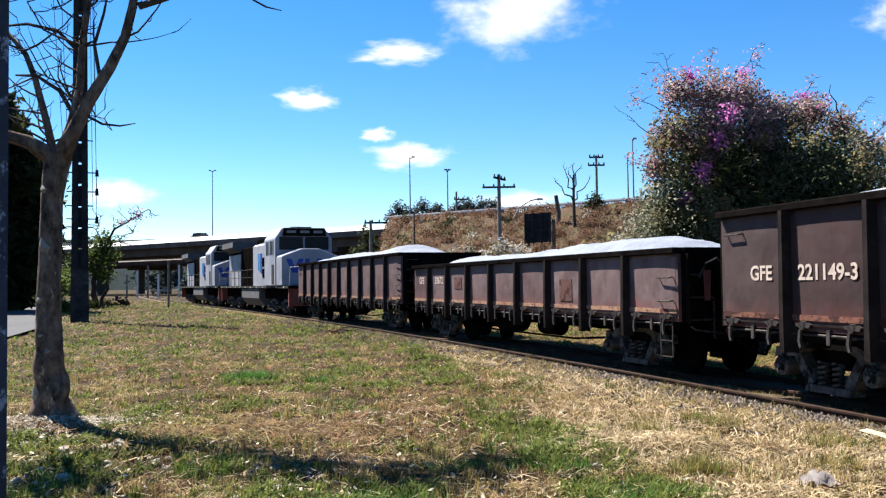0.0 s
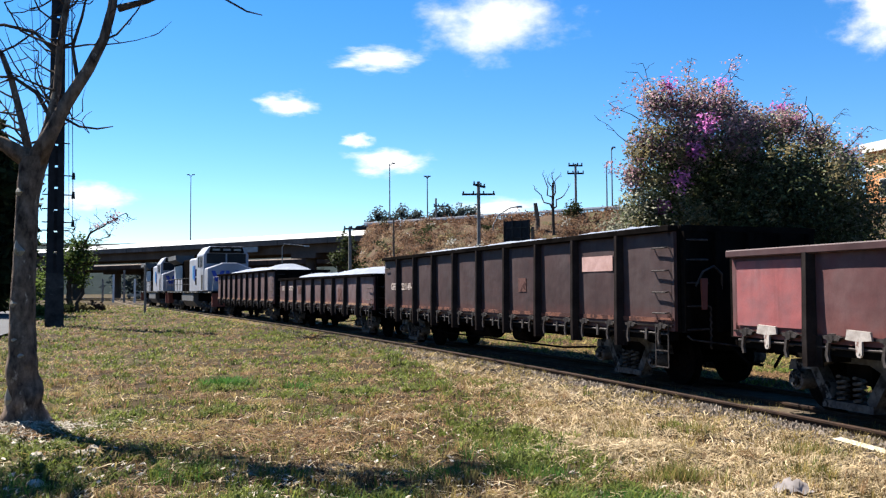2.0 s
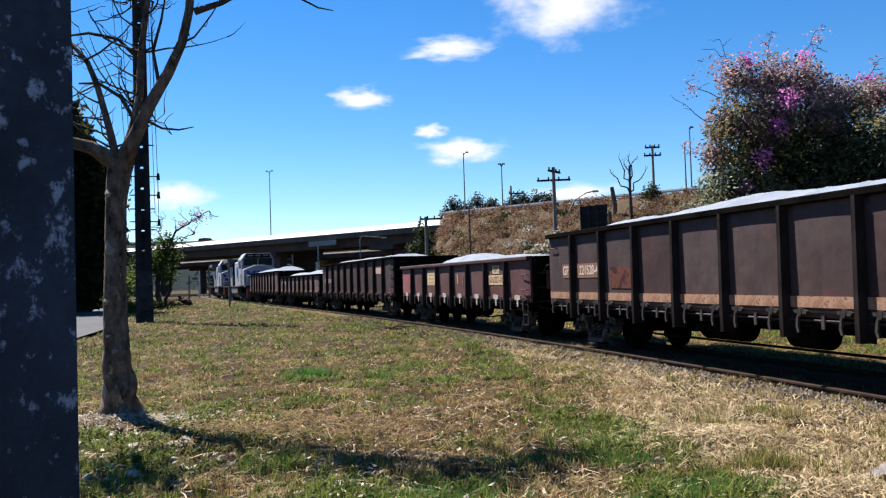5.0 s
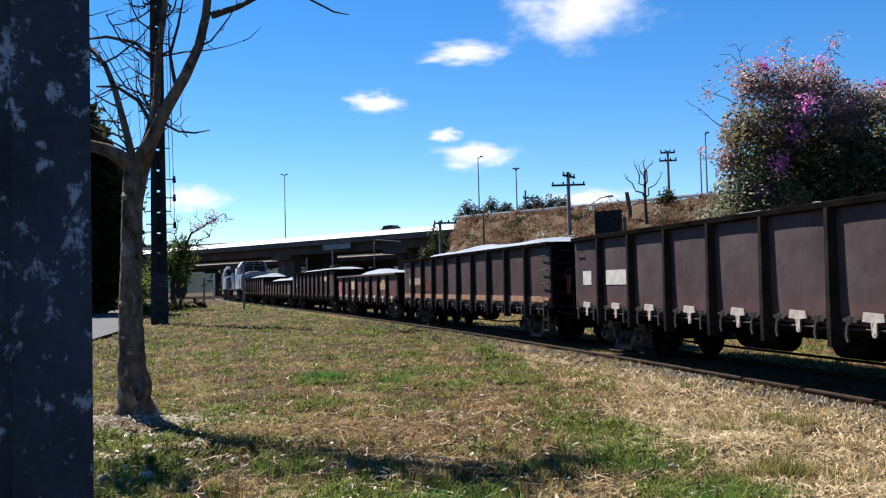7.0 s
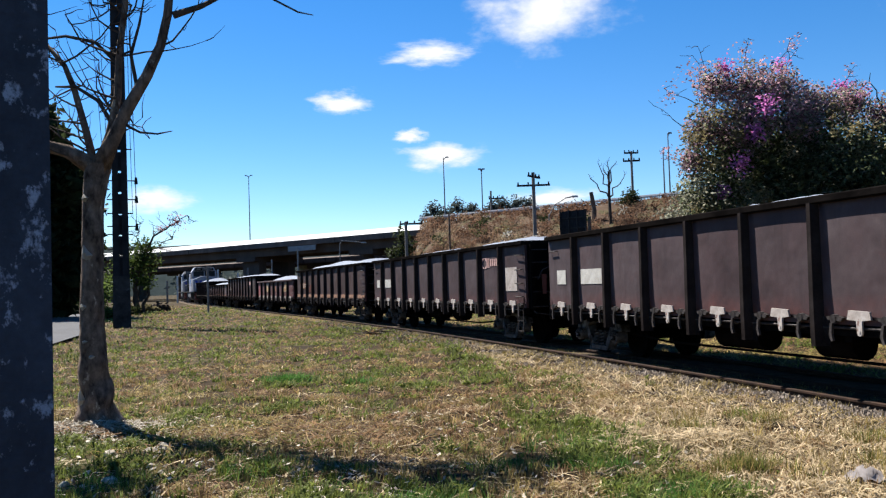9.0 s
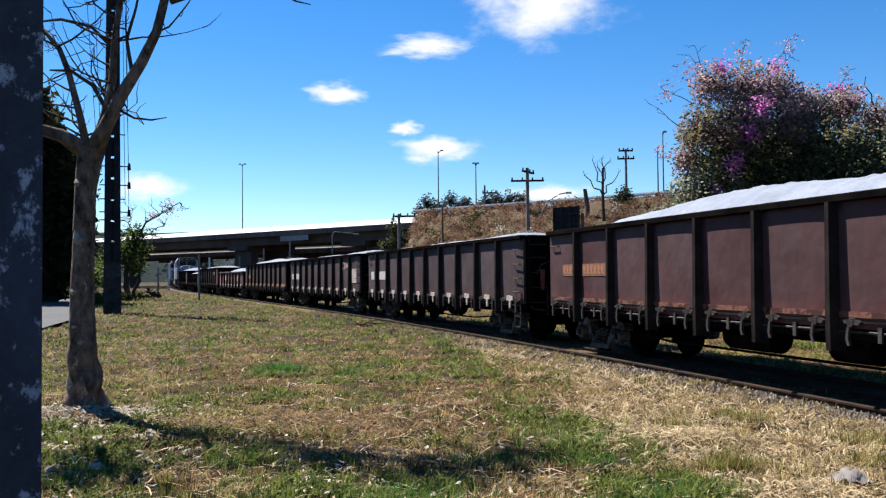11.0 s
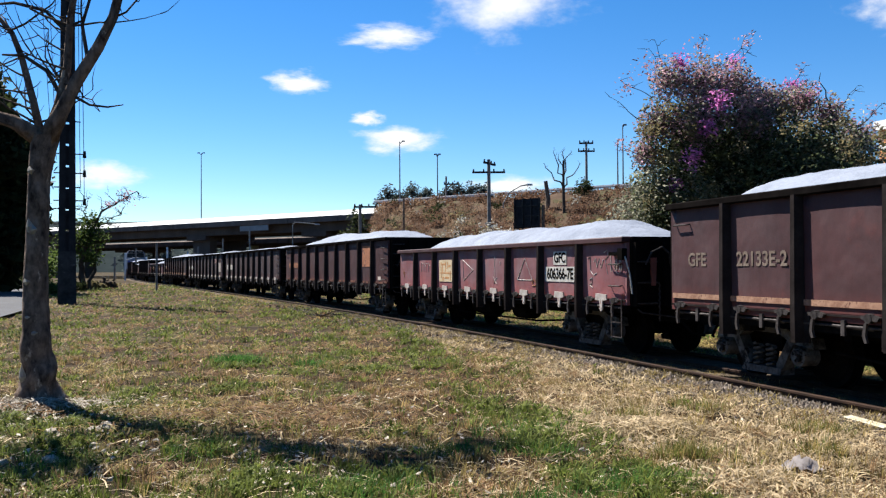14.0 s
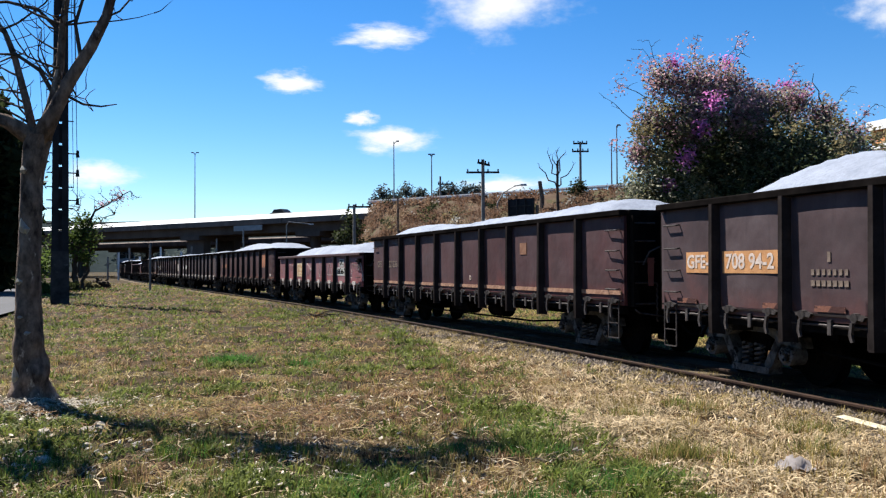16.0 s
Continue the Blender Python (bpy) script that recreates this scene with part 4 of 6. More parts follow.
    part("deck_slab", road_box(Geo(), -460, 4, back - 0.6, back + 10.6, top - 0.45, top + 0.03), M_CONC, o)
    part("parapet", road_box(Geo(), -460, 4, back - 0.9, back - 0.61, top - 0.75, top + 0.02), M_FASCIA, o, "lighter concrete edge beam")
    # Barrier tilted, and paled on the near deck, to give a sunlit edge
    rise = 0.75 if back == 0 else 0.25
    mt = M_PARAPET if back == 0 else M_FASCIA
    part("barrier", road_prism([(back - 0.6, top + 0.02), (back + 0.05, top + rise), (back + 0.2, top + rise), (back + 0.2, top + 0.02)], -460, 4), mt, o, "concrete barrier sloped to catch the sun")
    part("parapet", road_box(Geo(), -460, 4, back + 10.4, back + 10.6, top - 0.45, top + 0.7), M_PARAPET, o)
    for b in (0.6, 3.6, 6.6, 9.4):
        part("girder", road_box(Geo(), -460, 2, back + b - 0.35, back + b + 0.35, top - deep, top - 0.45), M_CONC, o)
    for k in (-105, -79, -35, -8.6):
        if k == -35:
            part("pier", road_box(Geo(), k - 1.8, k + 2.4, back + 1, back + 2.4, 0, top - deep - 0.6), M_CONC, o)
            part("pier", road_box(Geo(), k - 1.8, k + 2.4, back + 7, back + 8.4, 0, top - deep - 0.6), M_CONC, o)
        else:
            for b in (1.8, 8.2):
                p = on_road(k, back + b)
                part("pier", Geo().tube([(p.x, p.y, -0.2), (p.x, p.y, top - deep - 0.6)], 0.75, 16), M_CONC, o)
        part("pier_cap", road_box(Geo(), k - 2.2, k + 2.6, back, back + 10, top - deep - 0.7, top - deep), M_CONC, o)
p = on_road(-39.7, 17)
part("pier", Geo().tube([(p.x, p.y, -0.2), (p.x, p.y, DECK - 3.15)], 1.25, 20), M_PALEPIER, o, "round olive pier paled to look sunlit")
sign = part("road_sign", road_box(Geo(), -22.9, -16.7, -1.06, -0.94, DECK - 1.6, DECK - 0.85), M_SIGN)
tagged(sign, "long grey sign panel fixed to the overpass parapet", "sign")

# embankment with its dry slope
g = Geo()
ks = [0.6 + i * 0.8 for i in range(110)] + [92 + i * 8.0 for i in range(30)]
bs = [-26, -22, -18, -14, -10, -6, -3, 0, 4, 12, 22]
for k in ks:
    rise = min(1, max(0, (k - 0.6) / 3.5)) ** 0.6
    for b in bs:
        t = min(1, max(0, (b + 24) / 22))
        z = (9.7 * t ** 0.85 * rise) + 0.5 * noise.noise((k * 0.15, b * 0.2, 1)) + 0.35 * noise.noise((k * 0.5, b * 0.6, 2))
        p = hill_place(k, b, z if b > -26 else -0.3)
        g.v.append(tuple(p))
n = len(bs)
g.f = [(i * n + j, i * n + j + 1, (i + 1) * n + j + 1, (i + 1) * n + j) for i in range(len(ks) - 1) for j in range(n - 1)]
g.smooth = True
tagged(part("embankment", g, M_HILL), "steep road embankment of red earth under dry brown grass", "embankment", kind="structure")


def slope_z(k, b):
    return 9.7 * min(1, max(0, (b + 24) / 22)) ** 0.85 * min(1, max(0, (k - 0.6) / 3.5)) ** 0.6


def sprays(name, places, material, blades, size, label, category, seed, kind="", spread=0.5, wide=0.12, lean=(0.1, 0.7)):
    """Tufts of upright blades, joined."""
    rng = random.Random(seed)
    g = Geo()
    for p in places:
        for _ in range(blades):
            a, hh = rng.uniform(0, 6.283), size * rng.uniform(0.5, 1.3)
            d = Vector((math.cos(a), math.sin(a), 0))
            q = Vector(p) + d * rng.uniform(0, spread)
            side = Vector((-d.y, d.x, 0)) * size * wide
            tip = q + d * hh * rng.uniform(*lean) + Vector((0, 0, hh))
            b = len(g.v)
            g.v += [tuple(q - side), tuple(q + side), tuple(tip)]
            g.f.append((b, b + 1, b + 2))
    return tagged(part(name, g, material), label, category, kind=kind)


def leaf_cloud(g, blobs, count, size, rng, shell=0.55):
    """Leaves scattered through ellipsoids, denser near their skins."""
    vol = [r ** 2 for *_, r in blobs]
    for _ in range(count):
        x, y, z, r = rng.choices(blobs, vol)[0]
        d = Vector((rng.gauss(0, 1), rng.gauss(0, 1), rng.gauss(0, 1))).normalized()
        k = noise.noise((d.x * 1.7 + x, d.y * 1.7 + y, d.z * 1.7 + z))
        p = Vector((x, y, z)) + d * r * (shell + (1 - shell) * rng.random()) * (1 + 0.35 * k)
        u = Vector((rng.gauss(0, 1), rng.gauss(0, 1), rng.gauss(0, 0.6))).normalized()
        v = u.cross(Vector((rng.gauss(0, 1), rng.gauss(0, 1), rng.gauss(0, 1)))).normalized()
        s = size * rng.uniform(0.6, 1.4)
        b = len(g.v)
        g.v += [tuple(p - u * s), tuple(p + v * s * 0.5), tuple(p + u * s), tuple(p - v * s * 0.5)]
        g.f.append((b, b + 1, b + 2, b + 3))
    return g


M_DRYGRASS = leafy("tall_dry_grass", (0.115, 0.066, 0.042), (0.20, 0.125, 0.082), 0.3, 0.35)
M_DRYBROWN = leafy("brown_dead_brush", (0.084, 0.044, 0.028), (0.152, 0.088, 0.056), 0.3)
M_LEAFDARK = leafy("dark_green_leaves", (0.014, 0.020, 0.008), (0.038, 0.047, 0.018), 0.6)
M_LEAFOLIVE = leafy("olive_dusty_leaves", (0.10, 0.088, 0.042), (0.22, 0.18, 0.095), 0.6)
M_LEAFTAN = leafy("pinkish_dry_bracts", (0.25, 0.145, 0.165), (0.42, 0.27, 0.30), 0.6, 0.5, 0.5)
M_MAGENTA = leafy("magenta_bracts", (0.42, 0.10, 0.31), (0.62, 0.24, 0.5), 0.6)
# Dusty leaf colour, paled further to carry leaf highlights as well
M_LEAFDUSTLIT = leafy("dusty_lit_grey_green_leaves", (0.10, 0.102, 0.072), (0.25, 0.245, 0.185), 0.6, 0.7, 0.6)
M_LEAFMID = leafy("deep_green_leaves", (0.030, 0.040, 0.018), (0.115, 0.13, 0.062), 0.6, 0.6, 0.55)
M_LEAFGREEN = leafy("fresh_green_leaves", (0.036, 0.06, 0.012), (0.08, 0.108, 0.028), 0.6)
# Far leaf green greyed and blued, so distance haze is in the colour
M_FARLEAF = leafy("haze_tinted_far_leaves", (0.036, 0.047, 0.044), (0.066, 0.079, 0.074), 0.2)
M_WHITEFLOWER = leafy("whitish_dry_flowers", (0.25, 0.235, 0.20), (0.40, 0.38, 0.335), 0.5)

M_PALEBRUSH = leafy("pale_straw_brush", (0.17, 0.112, 0.070), (0.29, 0.205, 0.135), 0.5, 0.3)
rng = random.Random(11)
heaps = {"a": [], "b": [], "c": []}
places = []
for i in range(1250):
    k, b = 0.8 + 58 * rng.random() ** 1.15, rng.uniform(-24, 0.8)
    p = hill_place(k, b, slope_z(k, b) - 0.25)
    v = noise.noise((k * 0.22, b * 0.2, 7)) + rng.uniform(-0.35, 0.35) + 0.25 - 0.02 * k
    r = rng.uniform(0.45, 0.95)
    heaps["a" if v > 0.16 else "b" if v > -0.22 else "c"].append((p.x, p.y, p.z + r * 0.15, r))
    places.append(tuple(p - Vector((0, 0, 0.1))))
for key, mt, name, label in (("a", M_PALEBRUSH, "dry_grass", "pale straw-coloured grass heads on the embankment"), ("b", M_DRYGRASS, "dry_grass", "orange-brown dry grass on the embankment"), ("c", M_DRYBROWN, "dry_brush", "reddish brown dead brush on the embankment")):
    tagged(part(name, leaf_cloud(Geo(), heaps[key], len(heaps[key]) * 120, 0.10, rng, 0.5), mt), label, "grass" if key != "c" else "brush", kind="stuff")
sprays("dry_grass", places, M_DRYGRASS, 8, 0.9, "tall straw-coloured stalks on the embankment", "grass", 1, "stuff", 0.8, 0.05)

# ---- cars on the overpass and one parked below ----
def car(label, paint, group="cars"):
    w = thing("car", label, "car", group)
    body = Geo().prism([(-2.1, 0.35), (-2.15, 0.75), (-1.9, 0.92), (1.0, 0.95), (1.95, 0.8), (2.1, 0.6), (2.1, 0.35)], "x", -0.85, 0.85)
    bevel(part("body", body, paint, w), 0.05)
    bevel(part("cabin", Geo().prism([(-1.7, 0.9), (-1.25, 1.42), (0.25, 1.46), (1.05, 0.93)], "x", -0.74, 0.74), paint, w), 0.04)
    for s in (-1, 1):
        part("side_window", Geo().prism([(-1.45, 0.98), (-1.15, 1.36), (0.2, 1.39), (0.8, 0.98)], "x", s * 0.75 - 0.01, s * 0.75 + 0.01), M_GLASS, w)
        for y in (-1.3, 1.3):
            wheel = part("wheel", Geo().disc("x", (0, 0, 0), 0.31, 0.2, 18), M_BLACK, w, at=pose(s * 0.78, y, 0.31))
            part("rim", Geo().disc("x", (s * 0.09, 0, 0), 0.19, 0.04, 14), M_POLE, wheel)
    part("windscreen", Geo().prism([(0.3, 1.43), (0.33, 1.45), (1.02, 0.99), (0.98, 0.97)], "x", -0.66, 0.66), M_GLASS, w)
    return w


def car_pose(k):
    p = on_road(k, 1.8)
    return pose(p.x, p.y, DECK + 0.05, 0, 0, -127.8)


CARS = [(car("dark car driving along the overpass", M_DARKPOLE, "cars on the overpass"), -38.7, 20.3), (car("dark car driving along the overpass", M_DARKPOLE, "cars on the overpass"), -164.5, 22.0), (car("dark car driving along the overpass", M_DARKPOLE, "cars on the overpass"), -431.3, 26.0)]
parked = car("small white car parked beyond the overpass", M_WHITE, "parked cars")
parked.matrix_basis = pose(-55.6, 171.2, 0, 0, 0, 60)

# scrub on the slope
rng = random.Random(14)
for name, mt, count, label in (("slope_scrub", M_LEAFOLIVE, 42, "dusty olive scrub on the lower embankment"), ("slope_scrub", M_DRYBROWN, 60, "dark brown dead scrub along the embankment top"), ("slope_scrub", M_WHITEFLOWER, 14, "whitish dry flowering scrub on the embankment"), ("slope_scrub", M_LEAFDARK, 22, "dark green scrub on the embankment")):
    blobs = []
    for i in range(count):
        k = 1.5 + 50 * rng.random()
        b = rng.uniform(-22, -8) if mt is M_LEAFOLIVE else rng.uniform(-6, 0) if mt is M_DRYBROWN else rng.uniform(-20, 0)
        p = hill_place(k, b, slope_z(k, b) + 0.2)
        blobs.append((p.x, p.y, p.z, rng.uniform(0.4, 1.0)))
    tagged(part(name, leaf_cloud(Geo(), blobs, count * 60, 0.16, rng, 0.2), mt), label, "scrub", kind="stuff")
# ---- masts and poles ----
def polar(az, d, z=0.0):
    """A place at az degrees right of +y and d metres from the camera's foot."""
    return Vector((d * math.sin(radians(az)), d * math.cos(radians(az)), z))


def mast(p, z0, z1, label, arm=None):
    m = thing("lamp_mast", label, "lamp mast", "lamp masts along the road", at=pose(p.x, p.y, 0))
    part("pole", Geo().tube([(0, 0, z0), (0, 0, z1)], [0.10, 0.055], 8), M_POLE, m)
    for a in arm or ():
        part("arm", Geo().tube([(0, 0, z1 - 0.3), (a * 0.5, 0, z1 - 0.02), (a, 0, z1 + 0.05)], 0.05, 6), M_POLE, m)
        part("lantern", Geo().box(a - 0.15 if a < 0 else a - 0.3, a + 0.3 if a < 0 else a + 0.15, -0.12, 0.12, z1 - 0.03, z1 + 0.13, (0.8, 0.7)), M_POLE, m)
    return m


mast(polar(-14.84, 150.0), 8.5, 20.8, "tall slim grey lamp mast standing on the overpass", (-0.5, 0.5))
mast(polar(-2.1, 112.5), 8.5, 17.9, "tall slim grey lamp mast with a single lantern", (0.55,))
mast(polar(0.39, 108.7), 8.5, 15.7, "tall slim grey lamp mast beside the road", (-0.3, 0.3))
mast(polar(12.16, 96), 8.5, 15.3, "tall slim grey lamp mast beside the road", (0.3,))
mast(polar(12.5, 98), 8.5, 17.2, "tall slim grey lamp mast beside the road", (0.3,))

# street lamp with a long bent arm
p = polar(4.7, 96)
m = thing("street_lamp", "grey street lamp with a long curved arm", "street lamp", at=pose(p.x, p.y, 0))
part("pole", Geo().tube([(0, 0, 6), (0.05, 0, 8.6), (0.7, 0, 9.8), (1.9, 0, 10.5), (2.7, 0, 10.65)], 0.07, 8), M_POLE, m)
part("lantern", Geo().box(2.6, 3.3, -0.15, 0.15, 10.55, 10.75, (0.85, 0.7)), M_WHITE, m)


p = polar(-9.1, 104)
m = thing("street_lamp", "slim grey street lamp with a long bent arm before the overpass", "street lamp", at=pose(p.x, p.y, 0))
part("pole", Geo().tube([(0, 0, -0.1), (0, 0, 6.6), (0.25, 0, 7.0), (2.7, 0, 6.75)], 0.06, 8), M_POLE, m)
part("lantern", Geo().box(2.6, 3.2, -0.12, 0.12, 6.65, 6.82, (0.85, 0.7)), M_WHITE, m)
p = polar(-11.83, 106)
tagged(part("post", Geo().tube([(0, 0, -0.1), (0, 0, 6.2)], 0.09, 8), M_POLE, at=pose(p.x, p.y, 0)), "slim grey steel post before the overpass", "post")
p = polar(-13.5, 112)
tagged(part("post", Geo().tube([(0, 0, -0.1), (0, 0, 5.3)], 0.09, 8), M_POLE, at=pose(p.x, p.y, 0)), "slim grey steel post under the overpass", "post")


def utility_pole(p, z0, z1, r, arms, label, material=None, turn=0.0):
    """arms: height, half length, offset along the arm, turn in degrees."""
    m = thing("utility_pole", label, "utility pole", "utility poles", at=pose(p.x, p.y, 0, 0, 0, turn))
    part("pole", Geo().tube([(0, 0, z0), (0, 0, z1)], [r * 1.3, r], 10), material or M_WOODPOLE, m)
    for z, half, off, tw in arms:
        c, s = math.cos(radians(tw)), math.sin(radians(tw))
        g = Geo()
        g.box(off - half, off + half, -0.09, 0.09, z - 0.09, z + 0.09)
        g.v = [(x * c - y * s, x * s + y * c, zz) for x, y, zz in g.v]
        part("crossarm", g, M_DARKPOLE, m)
        for k in range(4):
            x = off + half * (-0.92 + k * 1.84 / 3)
            part("insulator", shared("insulator/", lambda: Geo().tube([(0, 0, 0.08), (0, 0, 0.16), (0, 0, 0.22), (0, 0, 0.32)], [0.04, 0.09, 0.06, 0.08], 8), M_DARKPOLE), None, m, at=pose(x * c, x * s, z))
    return m


utility_pole(polar(3.78, 84), 4.0, 12.0, 0.16, ((10.75, 1.6, 0.0, 0), (11.6, 1.3, 0.2, 62)), "concrete utility pole with two dark crossarms on the slope")
utility_pole(polar(10.16, 100), 8.0, 15.8, 0.13, ((15.6, 0.8, 0, 0), (14.7, 0.95, 0, 0)), "slim utility pole with two short crossarms")
utility_pole(polar(0.96, 112), 8.5, 13.3, 0.12, ((12.3, 0.9, 0.6, 0),), "slim pole with a short bracket on the road")
utility_pole(polar(-4.72, 92), 0, 8.25, 0.15, ((8.0, 1.2, 0.55, 0),), "grey concrete utility pole before the overpass")
p = polar(-1.85, 92)
tagged(part("post", Geo().tube([(0, 0, 0), (0, 0, 9.0)], [0.12, 0.1], 8), M_BARK, at=pose(p.x, p.y, 0)), "slim brown wooden post on the embankment foot", "post")
for k in range(14):
    p = on_road(5 + k * 2.6, -0.8)
    rail = thing("guard_rail", "pale steel guard rail section along the road", "guard rail", "guard rails along the road", at=pose(p.x, p.y, 9.6, 0, 0, -37.8))
    part("rail_beam", Geo().prism([(-0.04, 0.45), (0.02, 0.55), (-0.04, 0.62), (0.02, 0.70), (-0.04, 0.78), (-0.07, 0.62)], "x", -1.3, 1.3).box(-0.01, 0, -0.01, 0, 0.5, 0.51), M_PARAPET, rail)
    part("post", Geo().box(-0.06, 0.06, -0.02, 0.1, -0.3, 0.75), M_POLE, rail)

# dark billboard back on the slope
p = polar(6.3, 86)
bb = thing("billboard", "dark weathered back of a small billboard on the slope", "billboard", at=pose(p.x, p.y, 0, 0, 0, -42))
part("panel", Geo().box(-1.55, 1.55, -0.04, 0.04, 5.4, 8.3), M_DARKPOLE, bb)
for x in (-1.5, -0.5, 0.5, 1.5):
    part("upright", Geo().box(x - 0.05, x + 0.05, -0.16, -0.045, 5.3, 8.35), M_FOOT, bb)
for z in (5.6, 6.6, 7.6):
    part("rail", Geo().box(-1.55, 1.55, -0.14, -0.05, z - 0.05, z + 0.05), M_FOOT, bb)
for x in (-1.3, 1.75):
    part("leg", Geo().box(x - 0.12, x + 0.12, 0.06, 0.3, 2.0, 7.6), M_BARK, bb)

# the tall dark pole beside the road, with its rungs
p = Vector((-17.9, 42.8, 0))
lp = thing("power_pole", "tall perforated power pole, black above a grey concrete foot", "power pole", at=pose(p.x, p.y, -0.1, 0, 0, 23))
H = 17.0


def w_at(z):
    return 0.41 - 0.10 * z / H


g = Geo()
for s in (-1, 1):
    g.prism([(s * 0.075, 2.6), (s * w_at(2.6), 2.6), (s * w_at(H), H), (s * 0.06, H)], "y", -0.16, 0.16)
part("flange", g, M_DARKPOLE, lp)
g = Geo()
z = 2.6
while z < H:
    part("web", Geo().box(-w_at(z) + 0.1, w_at(z) - 0.1, -0.06, 0.06, z, min(z + 0.95, H)), M_DARKPOLE, lp)
    z += 1.06
part("foot", Geo().box(-0.43, 0.43, -0.22, 0.22, -0.1, 2.6, (0.93, 0.9)), M_FOOT, lp, "grey concrete foot")
for z in (3.0, 3.95, 4.7, 5.1, 5.75, 6.45, 7.4, 9.0, 10.5):
    L = 0.75 if z in (5.1, 6.45, 7.4) else 0.5
    part("rung", Geo().tube([(-0.62, 0, z), (L + 0.1, 0, z)], 0.03, 6), M_DARKPOLE, lp)
for z in (5.0, 6.4, 7.35):
    part("insulator", Geo().tube([(0.78, 0, z - 0.12), (0.78, 0, z + 0.22)], [0.09, 0.06], 8), M_DARKPOLE, lp)
for i, (x0, x1) in enumerate(((0.78, 0.55), (0.6, 0.45), (0.78, 0.62), (-0.5, -0.9), (-0.7, -1.3))):
    part("wire", Geo().tube([(x0, 0.05 * i, 5.0 + 0.7 * i), (x0 - 0.05, 0.05 * i, 8.5), (x1, 0.05 * i, H)], 0.014, 5), M_DARKPOLE, lp)

# thin post near the track
p = Vector((-19.4, 61.4, 0))
tagged(part("post", Geo().tube([(0, 0, -0.1), (0, 0, 3.4)], 0.08, 8), M_WOODPOLE, at=pose(p.x, p.y, 0)), "thin grey concrete post beside the track", "post")

# the flaking painted pole beside the camera: recessed faces between two ribs
M_FLAKE = surf("dark_flaking_paint", (0.016, 0.0175, 0.023), (0.055, 0.060, 0.076), 3.0, 0.7, 0, 0.4, 45.0, (1, 1, 0.7), c3=(0.34, 0.35, 0.39), spot=0.555, spot_scale=17.0, grain=0.5)
np_ = tagged(new("concrete_pole"), "dark painted concrete pole with flaking pale specks", "pole")
d = 1.9
a = radians(-26.62)
np_.matrix_basis = Matrix.Translation((d * math.sin(a), d * math.cos(a), -0.1)) @ pose(0, 0, 0, 0, 0, 29)
part("shaft", Geo().prism([(0, 0), (-0.145, 0), (-0.152, 0.012), (-0.40, 0.012), (-0.40, 0.22), (0, 0.22)], "z", 0, 9.0), M_FLAKE, np_)
# ---- trees ----
def limb(g, a, b, r0, r1, rng, wob=0.08, n=6, sides=8):
    """A crooked tapered limb from a to b; returns its points."""
    a, b = Vector(a), Vector(b)
    L = (b - a).length
    pts = []
    for i in range(n + 1):
        t = i / n
        p = a.lerp(b, t)
        if 0 < i < n:
            p += Vector((rng.gauss(0, 1), rng.gauss(0, 1), rng.gauss(0, 0.6))) * L * wob * 0.5
        pts.append(p)
    g.tube(pts, [r0 + (r1 - r0) * i / n for i in range(n + 1)], sides)
    return pts


def twigs(g, pts, rng, r, length, levels, up=0.4):
    for p in pts[1:]:
        for _ in range(2 if levels > 1 else 1):
            d = Vector((rng.gauss(0, 1), rng.gauss(0, 1), rng.gauss(up, 0.8))).normalized()
            q = limb(g, p, Vector(p) + d * length * rng.uniform(0.5, 1.2), r, r * 0.35, rng, 0.18, 4, 5)
            if levels > 1:
                twigs(g, q[1:], rng, r * 0.5, length * 0.55, levels - 1, up)


# the bare tree on the verge
rng = random.Random(5)
TX, TY = -5.0, 11.15
tree = thing("tree", "bare leaning street tree with scarred grey-brown bark", "tree", at=pose(TX, TY, -0.1))
g = Geo()
spine = [(0.0, 0.0, -0.05), (-0.01, 0, 0.25), (-0.05, 0, 0.7), (-0.07, 0, 1.4), (-0.04, 0, 2.2), (-0.02, 0, 2.9), (0.05, 0, 3.45)]
girth = [0.29, 0.225, 0.18, 0.152, 0.142, 0.138, 0.165]
rings, sides = 64, 28
for i in range(rings + 1):
    u = i / rings * 6
    j = min(5, int(u))
    c = Vector(spine[j]).lerp(Vector(spine[j + 1]), u - j)
    r = girth[j] + (girth[j + 1] - girth[j]) * (u - j)
    for k in range(sides):
        a = 6.2832 * k / sides
        d = Vector((math.cos(a), math.sin(a), 0))
        # knots and plates, strongest near the foot
        low = max(0, 1 - c.z / 1.4)
        q = c + d * r
        rough = (0.12 + 0.34 * low) * noise.noise((q.x * 7, q.y * 7, q.z * 3.2)) + 0.07 * noise.noise((q.x * 22, q.y * 22, q.z * 9))
        flare = 0.45 * max(0, 0.3 - c.z) / 0.3 * max(0, math.sin(a * 2.5 + 0.7)) ** 2
        g.v.append(tuple(c + d * r * (1 + rough + flare)))
g.f = [(i * sides + k, i * sides + (k + 1) % sides, (i + 1) * sides + (k + 1) % sides, (i + 1) * sides + k) for i in range(rings) for k in range(sides)]
g.smooth = True
part("trunk", g, M_BARK, tree)
g = Geo()
right = [(0.05, 0, 3.35), (0.25, 0, 3.75), (0.45, 0, 4.15), (0.72, 0.02, 4.6), (0.90, 0.05, 5.0), (1.0, 0.05, 5.4), (1.06, 0.1, 6.1), (1.4, 0.1, 7.0)]
g.smooth = True
g.tube(right, [0.14, 0.098, 0.084, 0.074, 0.064, 0.058, 0.048, 0.026], 10)
part("limb", g, M_BARK, tree)
